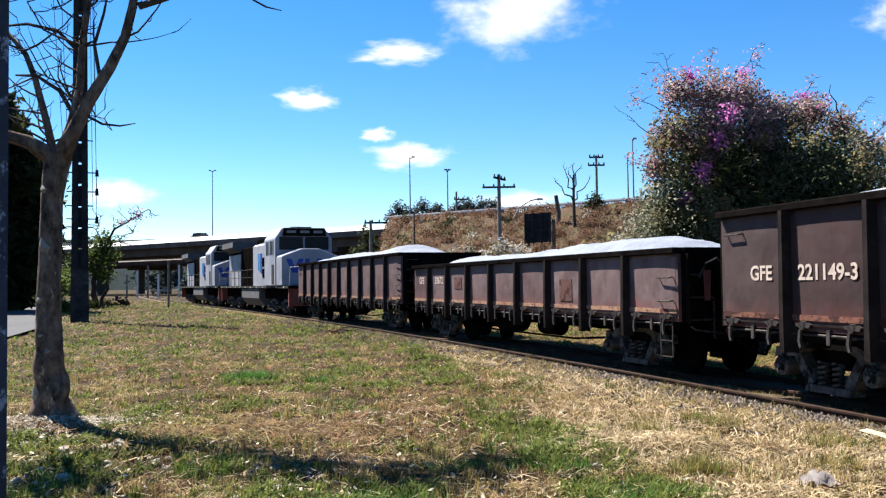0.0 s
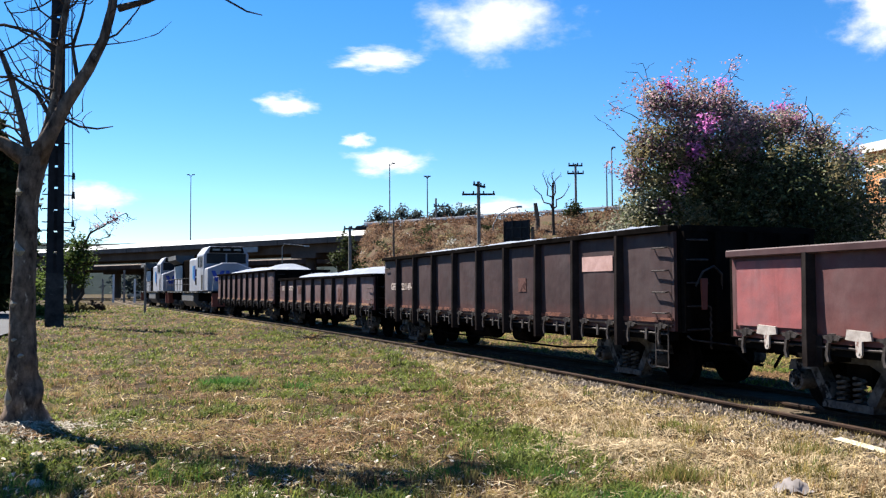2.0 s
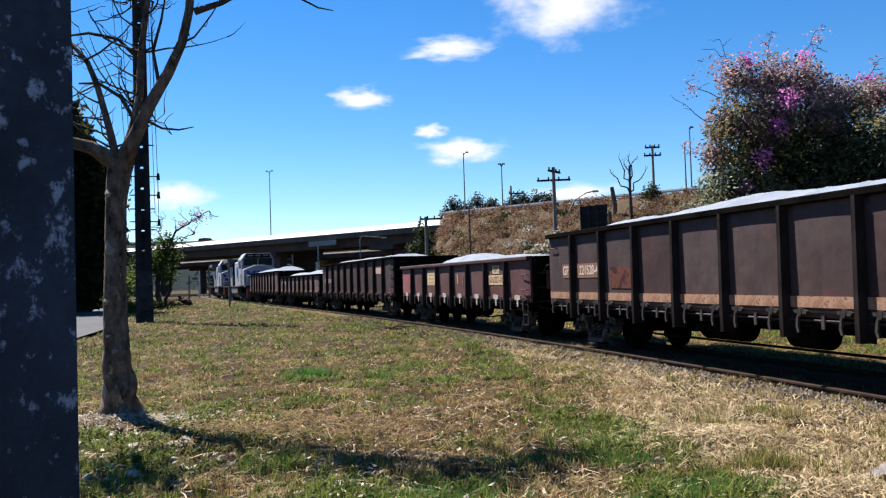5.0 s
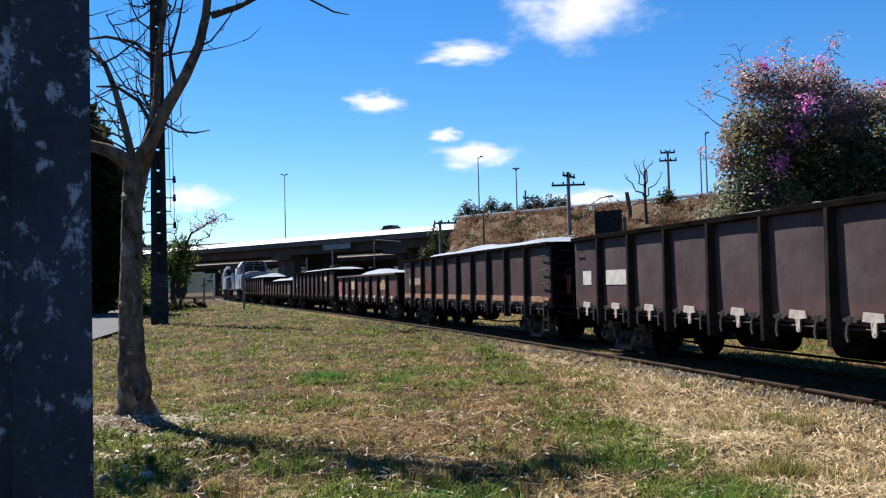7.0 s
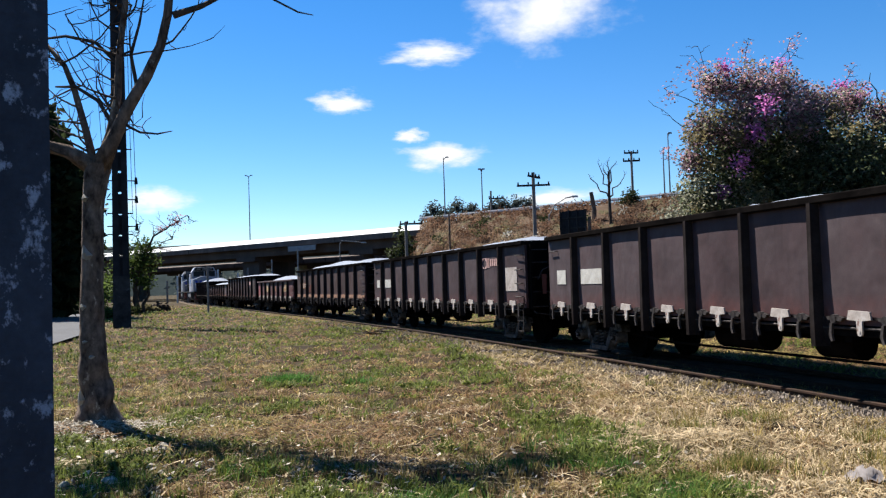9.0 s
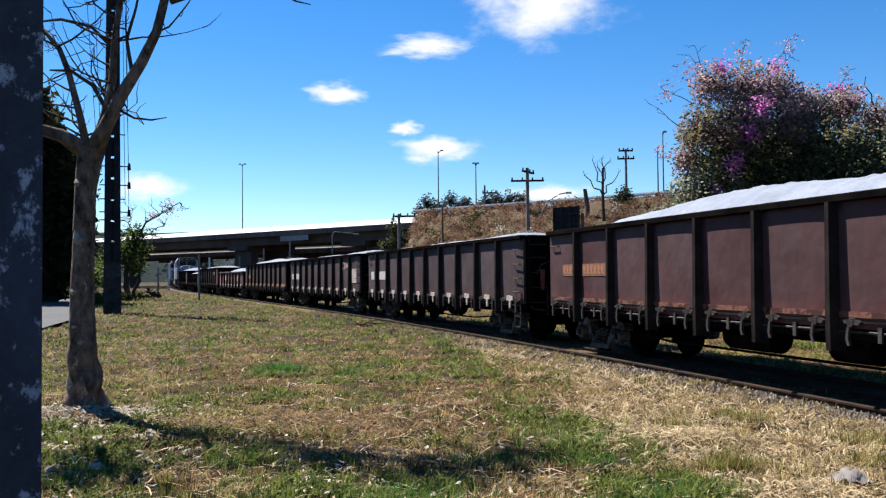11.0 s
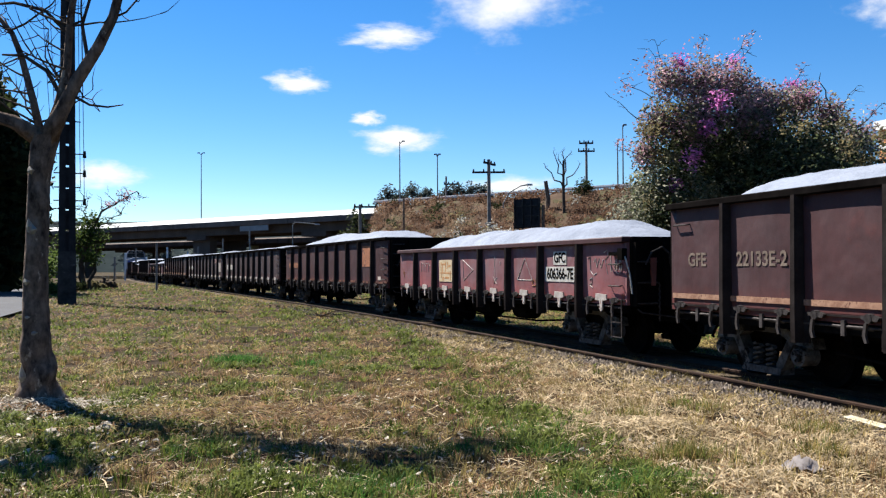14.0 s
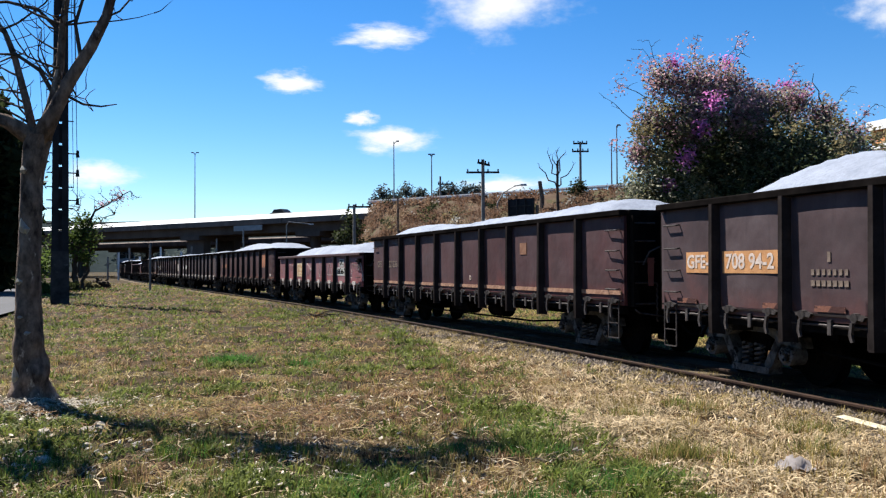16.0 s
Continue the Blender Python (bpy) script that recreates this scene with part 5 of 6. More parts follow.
g = Geo()
g.smooth = True
mid = [(0.08, 0.02, 3.4), (0.2, 0.05, 3.85), (0.3, 0.08, 4.35), (0.32, 0.1, 4.9), (0.42, 0.1, 5.6), (0.35, 0.15, 6.6)]
g.tube(mid, [0.095, 0.06, 0.052, 0.046, 0.04, 0.02], 9)
part("limb", g, M_BARK, tree)
g = Geo()
g.smooth = True
left = [(0.02, 0, 3.4), (-0.3, -0.1, 3.62), (-0.75, -0.2, 3.75), (-1.2, -0.25, 4.3), (-1.5, -0.3, 5.2), (-1.6, -0.3, 6.3)]
g.tube(left, [0.13, 0.09, 0.072, 0.055, 0.04, 0.02], 9)
part("limb", g, M_BARK, tree)
g = Geo()
g.smooth = True
low = [(0.0, 0, 3.45), (-0.12, 0.05, 3.9), (-0.3, 0.1, 4.5), (-0.42, 0.1, 4.8), (-0.75, 0.1, 5.2)]
g.tube(low, [0.06, 0.05, 0.042, 0.035, 0.02], 8)
part("limb", g, M_BARK, tree)
g = Geo()
g.tube([(1.08, 0.05, 5.4), (1.45, 0.05, 5.5), (2.0, 0.05, 5.75), (2.3, 0.1, 6.0)], [0.05, 0.035, 0.02, 0.01], 6)
g.tube([(2.0, 0.0, 5.9), (2.4, 0.0, 5.55), (2.75, 0.0, 5.35), (2.95, 0.0, 5.3)], [0.02, 0.014, 0.012, 0.006], 6)
g.tube([(0.35, 0, 4.0), (0.62, 0, 3.85), (0.85, 0, 3.82), (1.05, 0, 3.85)], [0.022, 0.016, 0.012, 0.006], 6)
g.tube([(0.25, 0.05, 3.95), (0.05, 0.05, 4.3), (-0.25, 0.05, 4.5), (-0.5, 0, 4.5)], [0.035, 0.028, 0.022, 0.012], 6)
g.tube([(0.3, 0.1, 4.8), (0.0, 0.1, 5.1), (-0.4, 0.1, 5.2), (-0.8, 0.05, 5.15)], [0.03, 0.024, 0.02, 0.01], 6)
g.tube([(0.6, 0, 4.4), (0.5, 0.05, 4.9), (0.62, 0.05, 5.3), (0.7, 0.05, 5.7)], [0.03, 0.024, 0.018, 0.01], 6)
twigs(g, [Vector(p) for p in mid[2:]], rng, 0.018, 0.8, 2, 0.5)
twigs(g, [Vector(p) for p in mid[1:]], rng, 0.014, 0.6, 2, 0.7)
twigs(g, [Vector(p) for p in right[4:6]], rng, 0.014, 0.6, 1, 0.5)
twigs(g, [Vector(p) for p in left[2:]], rng, 0.016, 0.8, 2, 0.4)
twigs(g, [Vector(p) for p in low[1:]], rng, 0.014, 0.5, 2, 0.4)
twigs(g, [Vector(p) for p in right[6:]], rng, 0.018, 0.8, 2, 0.2)


def hooked(a, d, length, r):
    """A thin shoot that leaves sideways and bends upwards."""
    a, d = Vector(a), Vector(d).normalized()
    pts = [a]
    for k in range(6):
        d = (d + Vector((rng.gauss(0, 0.22), rng.gauss(0, 0.15), 0.16 + rng.gauss(0, 0.12)))).normalized()
        pts.append(pts[-1] + d * length / 6)
    g.tube(pts, [r * (1 - 0.13 * k) for k in range(7)], 5)
    return pts


for limb_pts, n_shoots in ((left[1:], 9), (low, 10), (mid[1:], 9), (right[1:5], 3)):
    for i in range(n_shoots):
        k = rng.uniform(0, len(limb_pts) - 1.01)
        a = Vector(limb_pts[int(k)]).lerp(Vector(limb_pts[int(k) + 1]), k % 1)
        pts = hooked(a, (rng.choice((-1, -1, 1)) * rng.uniform(0.5, 1), rng.uniform(-0.5, 0.5), rng.uniform(-0.1, 0.5)), rng.uniform(0.6, 1.3), 0.016)
        for q in pts[2::2]:
            hooked(q, (rng.uniform(-1, 1), rng.uniform(-0.5, 0.5), rng.uniform(-0.4, 0.6)), rng.uniform(0.25, 0.55), 0.008)
tagged(part("twig_growth", g, M_TWIG, tree), kind="stuff")
# Unseen leaf clusters above view, added to cast patchy shade on the verge
g = Geo()
leaf_cloud(g, [(-0.5, 0.9, 7.2, 0.95), (-2.7, 0.5, 7.2, 1.0), (1.1, 1.1, 7.2, 0.95), (0.3, 0.6, 7.6, 0.8)], 1150, 0.10, rng, 0.05)
tagged(part("leaves", g, M_LEAFOLIVE, tree), kind="stuff")
# pale scars on the trunk
for z, a, s in ((2.3, -1.75, 0.11), (2.26, -1.45, 0.07), (0.95, -1.3, 0.05), (0.42, -2.2, 0.12), (0.75, -2.0, 0.07), (1.6, -2.1, 0.06), (3.0, -1.7, 0.05), (1.15, -1.9, 0.05)):
    p = Vector((-0.05 + (0.135 + 0.11 * max(0, 0.8 - z)) * math.cos(a), (0.135 + 0.11 * max(0, 0.8 - z)) * math.sin(a), z))
    part("bark_scar", Geo().tube([p + Vector((0.02, 0, -s)), p + Vector((0, 0, -s * 0.7)), p + Vector((0.01, -0.01, -s * 0.2)), p + Vector((-0.01, 0, s * 0.3)), p + Vector((-0.02, 0.01, s))], [0.01, 0.035, 0.05, 0.03, 0.005], 7), M_WHITEFLOWER, tree, "pale torn bark scar")

# the bougainvillea behind the train
rng = random.Random(8)
bg = thing("bougainvillea", "large dark bougainvillea with magenta flowers and dry pinkish top", "tree", at=pose(0, 0, 0))
g = Geo()
for k in range(7):
    base = Vector((10.5 + 0.4 * math.cos(k), 30 + 0.4 * math.sin(k), -0.2))
    top = Vector((8.2 + k * 1.1, 29.5 + rng.uniform(0, 1.5), rng.uniform(4.5, 7.5)))
    pts = limb(g, base, top, 0.16, 0.05, rng, 0.1)
    twigs(g, pts[3:], rng, 0.03, 1.2, 1)
part("trunk", g, M_TWIG, bg)
big = [(9.7, 30.3, 5.4, 2.2), (11.4, 30.3, 5.2, 2.4), (13.4, 30.6, 4.9, 2.2), (15.0, 31, 3.9, 1.8), (8.5, 29.8, 3.7, 1.6), (10.8, 30, 2.6, 2.5), (13.5, 30.5, 2.6, 2.2)]
tagged(part("crown", leaf_cloud(Geo(), big, 44000, 0.075, rng, 0.5), M_LEAFMID, bg, "dense dark green foliage"), kind="stuff")
# Oversized darker leaves inside the crown stand in for its inner shade
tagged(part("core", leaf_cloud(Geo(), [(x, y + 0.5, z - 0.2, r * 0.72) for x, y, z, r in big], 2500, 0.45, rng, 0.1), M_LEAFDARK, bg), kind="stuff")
skin = [(8.0, 29.2, 4.0, 1.6), (8.0, 29.0, 6.0, 1.2), (11.5, 28.7, 4.2, 2.6), (13.8, 29.0, 4.4, 2.2), (7.4, 29, 2.8, 1.2)]
tagged(part("dusty_leaves", leaf_cloud(Geo(), skin, 13000, 0.065, rng, 0.4), M_LEAFMID, bg, "dusty olive leaves"), kind="stuff")
# Thin outer shell of paler leaves stands in for highlights on the crown
tagged(part("grey_leaves", leaf_cloud(Geo(), big + [(8.0, 29.0, 3.2, 1.5), (14.6, 29.4, 4.6, 1.7), (12.4, 28.8, 5.8, 1.7), (13.6, 28.8, 4.6, 1.6), (7.6, 28.6, 3.8, 1.4), (7.8, 28.8, 2.4, 1.5)], 18000, 0.055, rng, 0.85), M_LEAFDUSTLIT, bg, "pale grey outer leaves standing in for leaf highlights"), kind="stuff")
tagged(part("pale_leaves", leaf_cloud(Geo(), [(6.7, 30.0, 2.2, 1.2), (6.9, 29.6, 3.3, 1.0), (6.2, 30.4, 1.6, 1.1), (7.4, 29.0, 4.4, 0.8)], 7000, 0.055, rng, 0.4), M_LEAFDUSTLIT, bg, "pale olive lower leaves"), kind="stuff")
# Small pale sprays on the near skin stand in for sunlit leaf clumps
lit = []
for x, y, z, r in big[:6] + skin[:4]:
    for k in range(9):
        a, e = rng.uniform(-2.9, -0.5), rng.uniform(-0.2, 1.1)
        lit.append((x + r * math.cos(a) * math.cos(e), y + r * math.sin(a) * math.cos(e), z + r * math.sin(e), rng.uniform(0.22, 0.48)))
tagged(part("leaf_spray", leaf_cloud(Geo(), lit, 5500, 0.06, rng, 0.3), M_LEAFOLIVE, bg, "pale sprays standing in for sunlit clumps on the crown"), kind="stuff")
dry = [(9.2, 29.0, 7.7, 1.1), (8.0, 29.0, 7.9, 0.8), (10.3, 29.2, 7.7, 0.9), (11.4, 29.3, 7.1, 1.0), (12.7, 29.6, 7.2, 0.8), (13.8, 29.8, 6.8, 0.7), (15.0, 30.2, 6.0, 0.8), (7.6, 28.9, 6.4, 0.8), (8.9, 28.7, 6.4, 1.1), (7.2, 29, 5.4, 0.6), (10.6, 28.6, 6.6, 0.9)]
tagged(part("dry_foliage", leaf_cloud(Geo(), dry, 15000, 0.06, rng, 0.2), M_LEAFTAN, bg, "dry pinkish brown bracts"), kind="stuff")
tagged(part("dry_leaves", leaf_cloud(Geo(), dry, 10000, 0.06, rng, 0.2), M_LEAFDUSTLIT, bg), kind="stuff")
mag = [(9.3, 27.8, 6.9, 0.5), (8.9, 27.7, 6.1, 0.38), (8.4, 27.7, 5.1, 0.45), (8.4, 29, 8.5, 0.4), (10.4, 29.5, 8.6, 0.4), (12.6, 30, 7.8, 0.45), (13.3, 30.2, 7.5, 0.4), (8.0, 28.6, 4.3, 0.4), (15.0, 30.7, 6.5, 0.3)]
tagged(part("blossom", leaf_cloud(Geo(), mag, 1500, 0.058, rng, 0.1), M_MAGENTA, bg, "bright magenta flower clusters"), kind="stuff")
g = Geo()
for (x, z), (dx, dz) in zip(((9.8, 8.2), (8.4, 7.9), (9.2, 8.3), (7.6, 7.4), (10.4, 8.3), (12.4, 7.6), (14.6, 6.3), (15.2, 5.8), (7.3, 5.4), (7.2, 6.6), (14.0, 7.0), (8.0, 8.1)), ((1.4, 1.5), (-0.9, 1.2), (0.2, 1.3), (-1.1, 0.6), (0.6, 0.8), (0.5, 0.9), (1.0, 0.9), (1.0, 0.5), (-0.8, 0.3), (-1.0, 0.8), (0.7, 0.8), (-0.3, 1.3))):
    pts = limb(g, (x, 29.6, z), (x + dx, 29.6, z + dz), 0.018, 0.006, rng, 0.06, 5, 5)
    twigs(g, pts[2:], rng, 0.012, 0.4, 1)
tagged(part("top_twigs", g, M_TWIG, bg), kind="stuff")
g = Geo()
leaf_cloud(g, [(10.9, 29.6, 9.3, 0.5), (7.4, 29.6, 8.5, 0.6), (9.2, 29.6, 9.2, 0.5), (15.4, 30, 7.0, 0.5), (6.7, 29.5, 7.8, 0.5), (12.9, 30, 8.4, 0.4), (6.5, 29.5, 5.8, 0.4)], 420, 0.05, rng, 0.0)
tagged(part("tip_leaves", g, M_LEAFTAN, bg), kind="stuff")

# shrubs at its foot and on the slope beside it
for (x, y, z, r), mt, lab in (((7.4, 33, 1.5, 2.0), M_LEAFOLIVE, "dusty olive shrub"), ((26, 50, 2.2, 2.6), M_LEAFOLIVE, "dusty olive shrub"), ((23, 46, 3.0, 3.2), M_LEAFGREEN, "green shrub"), ((8.3, 45, 2.0, 2.2), M_LEAFOLIVE, "dusty olive shrub")):
    sh = thing("shrub", lab + " on the bank behind the railway", "shrub", "shrubs behind the railway", at=pose(0, 0, 0))
    tagged(part("leaves", leaf_cloud(Geo(), [(x, y, z, r), (x + r * 0.6, y, z * 0.7, r * 0.7), (x - r * 0.6, y, z * 0.6, r * 0.7)], 2200, 0.16, rng, 0.3), mt, sh), kind="stuff")
    g = Geo()
    for k in range(5):
        limb(g, (x, y, -0.1), (x + rng.uniform(-r, r) * 0.6, y + rng.uniform(-r, r) * 0.5, z + 0.4), 0.05, 0.02, rng)
    part("stems", g, M_TWIG, sh)

# whitish flowering bush on the slope
p = polar(3.9, 78)
wb = thing("flowering_bush", "whitish dry flowering bush on the slope", "bush", at=pose(p.x, p.y, 0))
tagged(part("blossom", leaf_cloud(Geo(), [(0, 0, 4.3, 1.5), (1.6, 0, 4.0, 1.2), (-1.5, 0, 3.6, 1.2)], 900, 0.16, rng, 0.3), M_WHITEFLOWER, wb), kind="stuff")
tagged(part("leaves", leaf_cloud(Geo(), [(0, 0.2, 3.6, 1.8), (1.6, 0.2, 3.2, 1.6), (-1.8, 0.2, 3.0, 1.6)], 1200, 0.18, rng, 0.3), M_LEAFOLIVE, wb), kind="stuff")

# bare tree on the slope
p = polar(8.68, 90)
bt = thing("bare_tree", "leafless grey tree with upright forked limbs on the embankment", "tree", at=pose(p.x, p.y, 0))
g = Geo()
limb(g, (0, 0, 5.5), (0, 0, 12.5), 0.22, 0.10, rng, 0.01)
for dx, dz, zz in ((-1.9, 2.6, 9.6), (1.7, 2.4, 9.8), (-1.0, 3.0, 10.4), (0.9, 2.6, 10.8), (0.1, 2.0, 11.6), (-0.5, 2.0, 11.0)):
    pts = limb(g, (0, 0, zz), (dx, 0.3, zz + dz), 0.09, 0.03, rng, 0.12)
    twigs(g, pts[3:], rng, 0.025, 0.6, 1, 0.8)
part("trunk", g, M_TWIG, bt)
p = polar(7.6, 92)
tagged(part("tree_stump", Geo().tube([(0, 0, 6.5), (0.1, 0, 8.8), (-0.15, 0, 10.6)], [0.28, 0.25, 0.2], 9), M_BARK, at=pose(p.x, p.y, 0)), "dead broken tree trunk on the embankment", "stump")
p = polar(10.0, 94)
gb = thing("green_bush", "small dark green bush on the embankment crest", "bush", at=pose(p.x, p.y, 9.2))
tagged(part("leaves", leaf_cloud(Geo(), [(0, 0, 1.0, 1.0), (0.6, 0, 0.6, 0.7), (-0.6, 0, 0.6, 0.7)], 600, 0.14, rng, 0.2), M_LEAFDARK, gb), kind="stuff")
part("stem", Geo().tube([(0, 0, -1.2), (0, 0, 0.8)], [0.08, 0.04], 6), M_TWIG, gb)
p = polar(-5.0, 97)
gb = thing("green_bush", "dark green tree beside the overpass end", "tree", at=pose(p.x, p.y, 0))
tagged(part("leaves", leaf_cloud(Geo(), [(0, 0, 7.0, 1.2), (0.5, 0, 5.8, 1.2), (-0.9, 0, 5.0, 1.3), (1.0, 0, 4.0, 1.6)], 900, 0.2, rng, 0.2), M_LEAFDARK, gb), kind="stuff")
part("stem", Geo().tube([(0, 0, -0.2), (0, 0, 6.5)], [0.15, 0.05], 7), M_TWIG, gb)

# far trees behind the road crest
for i, (az, el, r) in enumerate(((-2.9, 4.75, 2.0), (-1.3, 4.95, 2.0), (-0.3, 4.8, 1.5), (1.0, 4.8, 1.6), (1.7, 5.0, 1.7), (2.6, 5.0, 1.8), (3.4, 4.9, 1.8), (-2.2, 4.5, 1.6))):
    p = polar(az, 165)
    z = EYE_Z + 165 * math.tan(radians(el))
    ft = thing("far_tree", "slender dark tree behind the road crest", "tree", "trees behind the road", at=pose(p.x, p.y, 0))
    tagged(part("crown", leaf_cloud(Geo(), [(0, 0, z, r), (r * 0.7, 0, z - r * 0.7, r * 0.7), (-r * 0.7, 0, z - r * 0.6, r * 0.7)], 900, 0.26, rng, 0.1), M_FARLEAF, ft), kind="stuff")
    part("trunk", Geo().tube([(0, 0, 0), (0, 0, z)], [0.3, 0.1], 7), M_TWIG, ft)

# half-bare tree by the railway, leafy low down
p = polar(-21.9, 75)
ht = thing("half_bare_tree", "half-bare tree, leafy below and twiggy above, by the railway", "tree", at=pose(p.x, p.y, -0.1))
g = Geo()
pts = limb(g, (0, 0, 0), (0.1, 0, 3.2), 0.26, 0.2, rng, 0.04)
l1 = limb(g, (0.1, 0, 3.0), (1.6, 0, 6.3), 0.16, 0.08, rng, 0.08)
l2 = limb(g, l1[-1], (4.4, 0, 7.9), 0.08, 0.03, rng, 0.1)
l3 = limb(g, (0.1, 0, 3.0), (-1.2, 0, 5.6), 0.13, 0.04, rng, 0.1)
l4 = limb(g, l1[3], (3.2, 0, 6.2), 0.06, 0.02, rng, 0.1)
l5 = limb(g, (0.6, 0.2, 0), (1.3, 0.2, 4.4), 0.16, 0.07, rng, 0.08)
l6 = limb(g, l1[2], (0.3, 0, 7.2), 0.07, 0.02, rng, 0.1)
for q in (l1[3:], l2, l3[2:], l4[2:], l5[4:], l6[2:]):
    twigs(g, q, rng, 0.035, 1.1, 2, 0.5)
part("trunk", g, M_TWIG, ht)
tagged(part("leaves", leaf_cloud(Geo(), [(0.2, 0, 4.2, 1.6), (1.2, 0, 4.6, 1.2), (-1.0, 0, 3.4, 1.5), (0.9, 0, 2.6, 1.0), (-1.4, 0, 2.0, 1.1), (0.8, 0, 5.4, 1.0)], 2600, 0.14, rng, 0.2), M_LEAFGREEN, ht), kind="stuff")
tagged(part("dry_tips", leaf_cloud(Geo(), [(3.6, 0, 7.4, 0.9), (2.2, 0, 6.9, 0.7)], 160, 0.1, rng, 0.1), M_LEAFTAN, ht), kind="stuff")
for az, d, r, mt in ((-22.6, 72, 0.9, M_LEAFDARK), (-23.8, 66, 0.7, M_LEAFGREEN), (-21.2, 78, 0.6, M_LEAFOLIVE), (-24.6, 80, 1.2, M_LEAFDARK), (-20.6, 80, 0.7, M_TWIG)):
    p = polar(az, d)
    sh = thing("shrub", "low tangled shrub at the foot of the tree", "shrub", "low shrubs by the railway", at=pose(p.x, p.y, 0))
    tagged(part("leaves", leaf_cloud(Geo(), [(0, 0, r * 0.35, r * 0.8), (r, 0, r * 0.2, r * 0.6), (-r, 0, r * 0.2, r * 0.6)], 700, 0.16, rng, 0.2), mt, sh), kind="stuff")

# the dense dark tree across the road
dt = thing("dense_tree", "large dense dark evergreen tree shading the road", "tree", at=pose(0, 0, 0))
c = polar(-29.6, 70)
blobs = [(c.x, c.y, 8, 6.0), (c.x + 1.5, c.y, 4.6, 4.6), (c.x + 2.6, c.y, 11.5, 3.6), (c.x - 3, c.y, 11, 5), (c.x + 1.6, c.y + 1, 14.5, 2.8), (c.x + 4.2, c.y + 1, 4.6, 3.4), (c.x + 4.2, c.y + 1, 9.0, 3.2), (c.x + 3.6, c.y + 1, 2.2, 2.6)]
tagged(part("crown", leaf_cloud(Geo(), blobs, 12000, 0.30, rng, 0.4), M_LEAFDARK, dt), kind="stuff")
tagged(part("core", leaf_cloud(Geo(), [(x, y, z, r * 0.82) for x, y, z, r in blobs], 8000, 0.8, rng, 0.1), M_LEAFDARK, dt), kind="stuff")
part("trunk", Geo().tube([(c.x, c.y, -0.2), (c.x, c.y, 5)], [0.6, 0.4], 10), M_TWIG, dt)

# far wooded ridge round the place
g = Geo()
for i in range(181):
    a = i * 2.0
    for d, z in ((420, -1.0), (470, 20.0), (560, 29.0), (700, 36.0)):
        p = polar(a, d)
        g.v.append((p.x, p.y, z * (1 + 0.12 * noise.noise((p.x * 0.008, p.y * 0.008, 3)))))
g.f = [(i * 4 + j, i * 4 + j + 1, i * 4 + 5 + j, i * 4 + 4 + j) for i in range(180) for j in range(3)]
g.smooth = True
# Ridge colour is blue-grey to carry the haze of distance
M_RIDGE = surf("haze_tinted_wooded_ridge", (0.014, 0.019, 0.020), (0.032, 0.040, 0.039), 0.05, 0.95, 0, 0.3, 0.6, spec=0.0)
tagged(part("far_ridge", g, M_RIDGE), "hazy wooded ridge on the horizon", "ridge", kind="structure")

# far woods round the place
g = Geo()
blobs = []
for i in range(120):
    az = rng.uniform(-62, 62)
    d = rng.uniform(240, 300)
    p = polar(az, d)
    blobs.append((p.x, p.y, rng.uniform(2, 6), rng.uniform(3.5, 6.0)))
leaf_cloud(g, blobs, 22000, 0.9, rng, 0.3)
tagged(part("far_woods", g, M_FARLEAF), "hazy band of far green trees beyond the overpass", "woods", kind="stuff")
g = Geo()
blobs = []
for i in range(34):
    p = polar(rng.uniform(-36, -23), rng.uniform(95, 120))
    blobs.append((p.x, p.y, rng.uniform(1, 3), rng.uniform(1.6, 3.2)))
leaf_cloud(g, blobs, 5000, 0.35, rng, 0.3)
tagged(part("hedge", g, M_LEAFGREEN), "dusty green hedge along the far side of the road", "hedge", kind="stuff")

# pale fence posts under the overpass
for i in range(9):
    p = polar(-20.0 + i * 0.62, 128 - i * 1.5)
    tagged(part("fence_post", Geo().box(-0.1, 0.1, -0.1, 0.1, 0, 3.2 + 0.6 * (i % 3)), M_PARAPET if i % 2 else M_WOODPOLE, at=pose(p.x, p.y, 0)), "pale concrete fence post under the overpass", "fence post", "fence posts under the overpass")

# orange building behind the bougainvillea
p = polar(27.5, 84)
b = thing("building", "orange rendered building with a pale roof band", "building", at=pose(p.x, p.y, 0, 0, 0, 15))
part("wall", Geo().box(0, 12, -26, 0, 0, 13.2), surf("orange_render", (0.50, 0.20, 0.07), (0.60, 0.27, 0.11), 0.3, 0.85, 0, 0.1), b)
part("roof_band", Geo().box(-0.3, 12.3, -26.3, 0.3, 13.2, 14.0), M_PARAPET, b)
part("floor_band", Geo().box(-0.08, 12.08, -26.08, 0.08, 11.6, 12.0), M_PARAPET, b)
for k in range(5):
    w = part("window", Geo().box(-0.06, 0.04, -3.4 - k * 5, -1.6 - k * 5, 9.2, 10.8), M_WHITE, b)
    part("pane", Geo().box(-0.08, -0.055, -3.3 - k * 5, -1.7 - k * 5, 9.3, 10.7), M_GLASS, w)
# ---- clouds ----
def cloud_material():
    m = bpy.data.materials.new("glowing_cloud")
    m.use_nodes = True
    nt = m.node_tree
    link = nt.links.new
    for n in list(nt.nodes):
        if n.type == "BSDF_PRINCIPLED":
            nt.nodes.remove(n)
    co = node(nt, "TexCoord")
    oi = nt.nodes.new("ShaderNodeObjectInfo")
    ns = node(nt, "TexNoise", Scale=1.8, Detail=9.0, Roughness=0.58)
    ns.noise_dimensions = "4D"
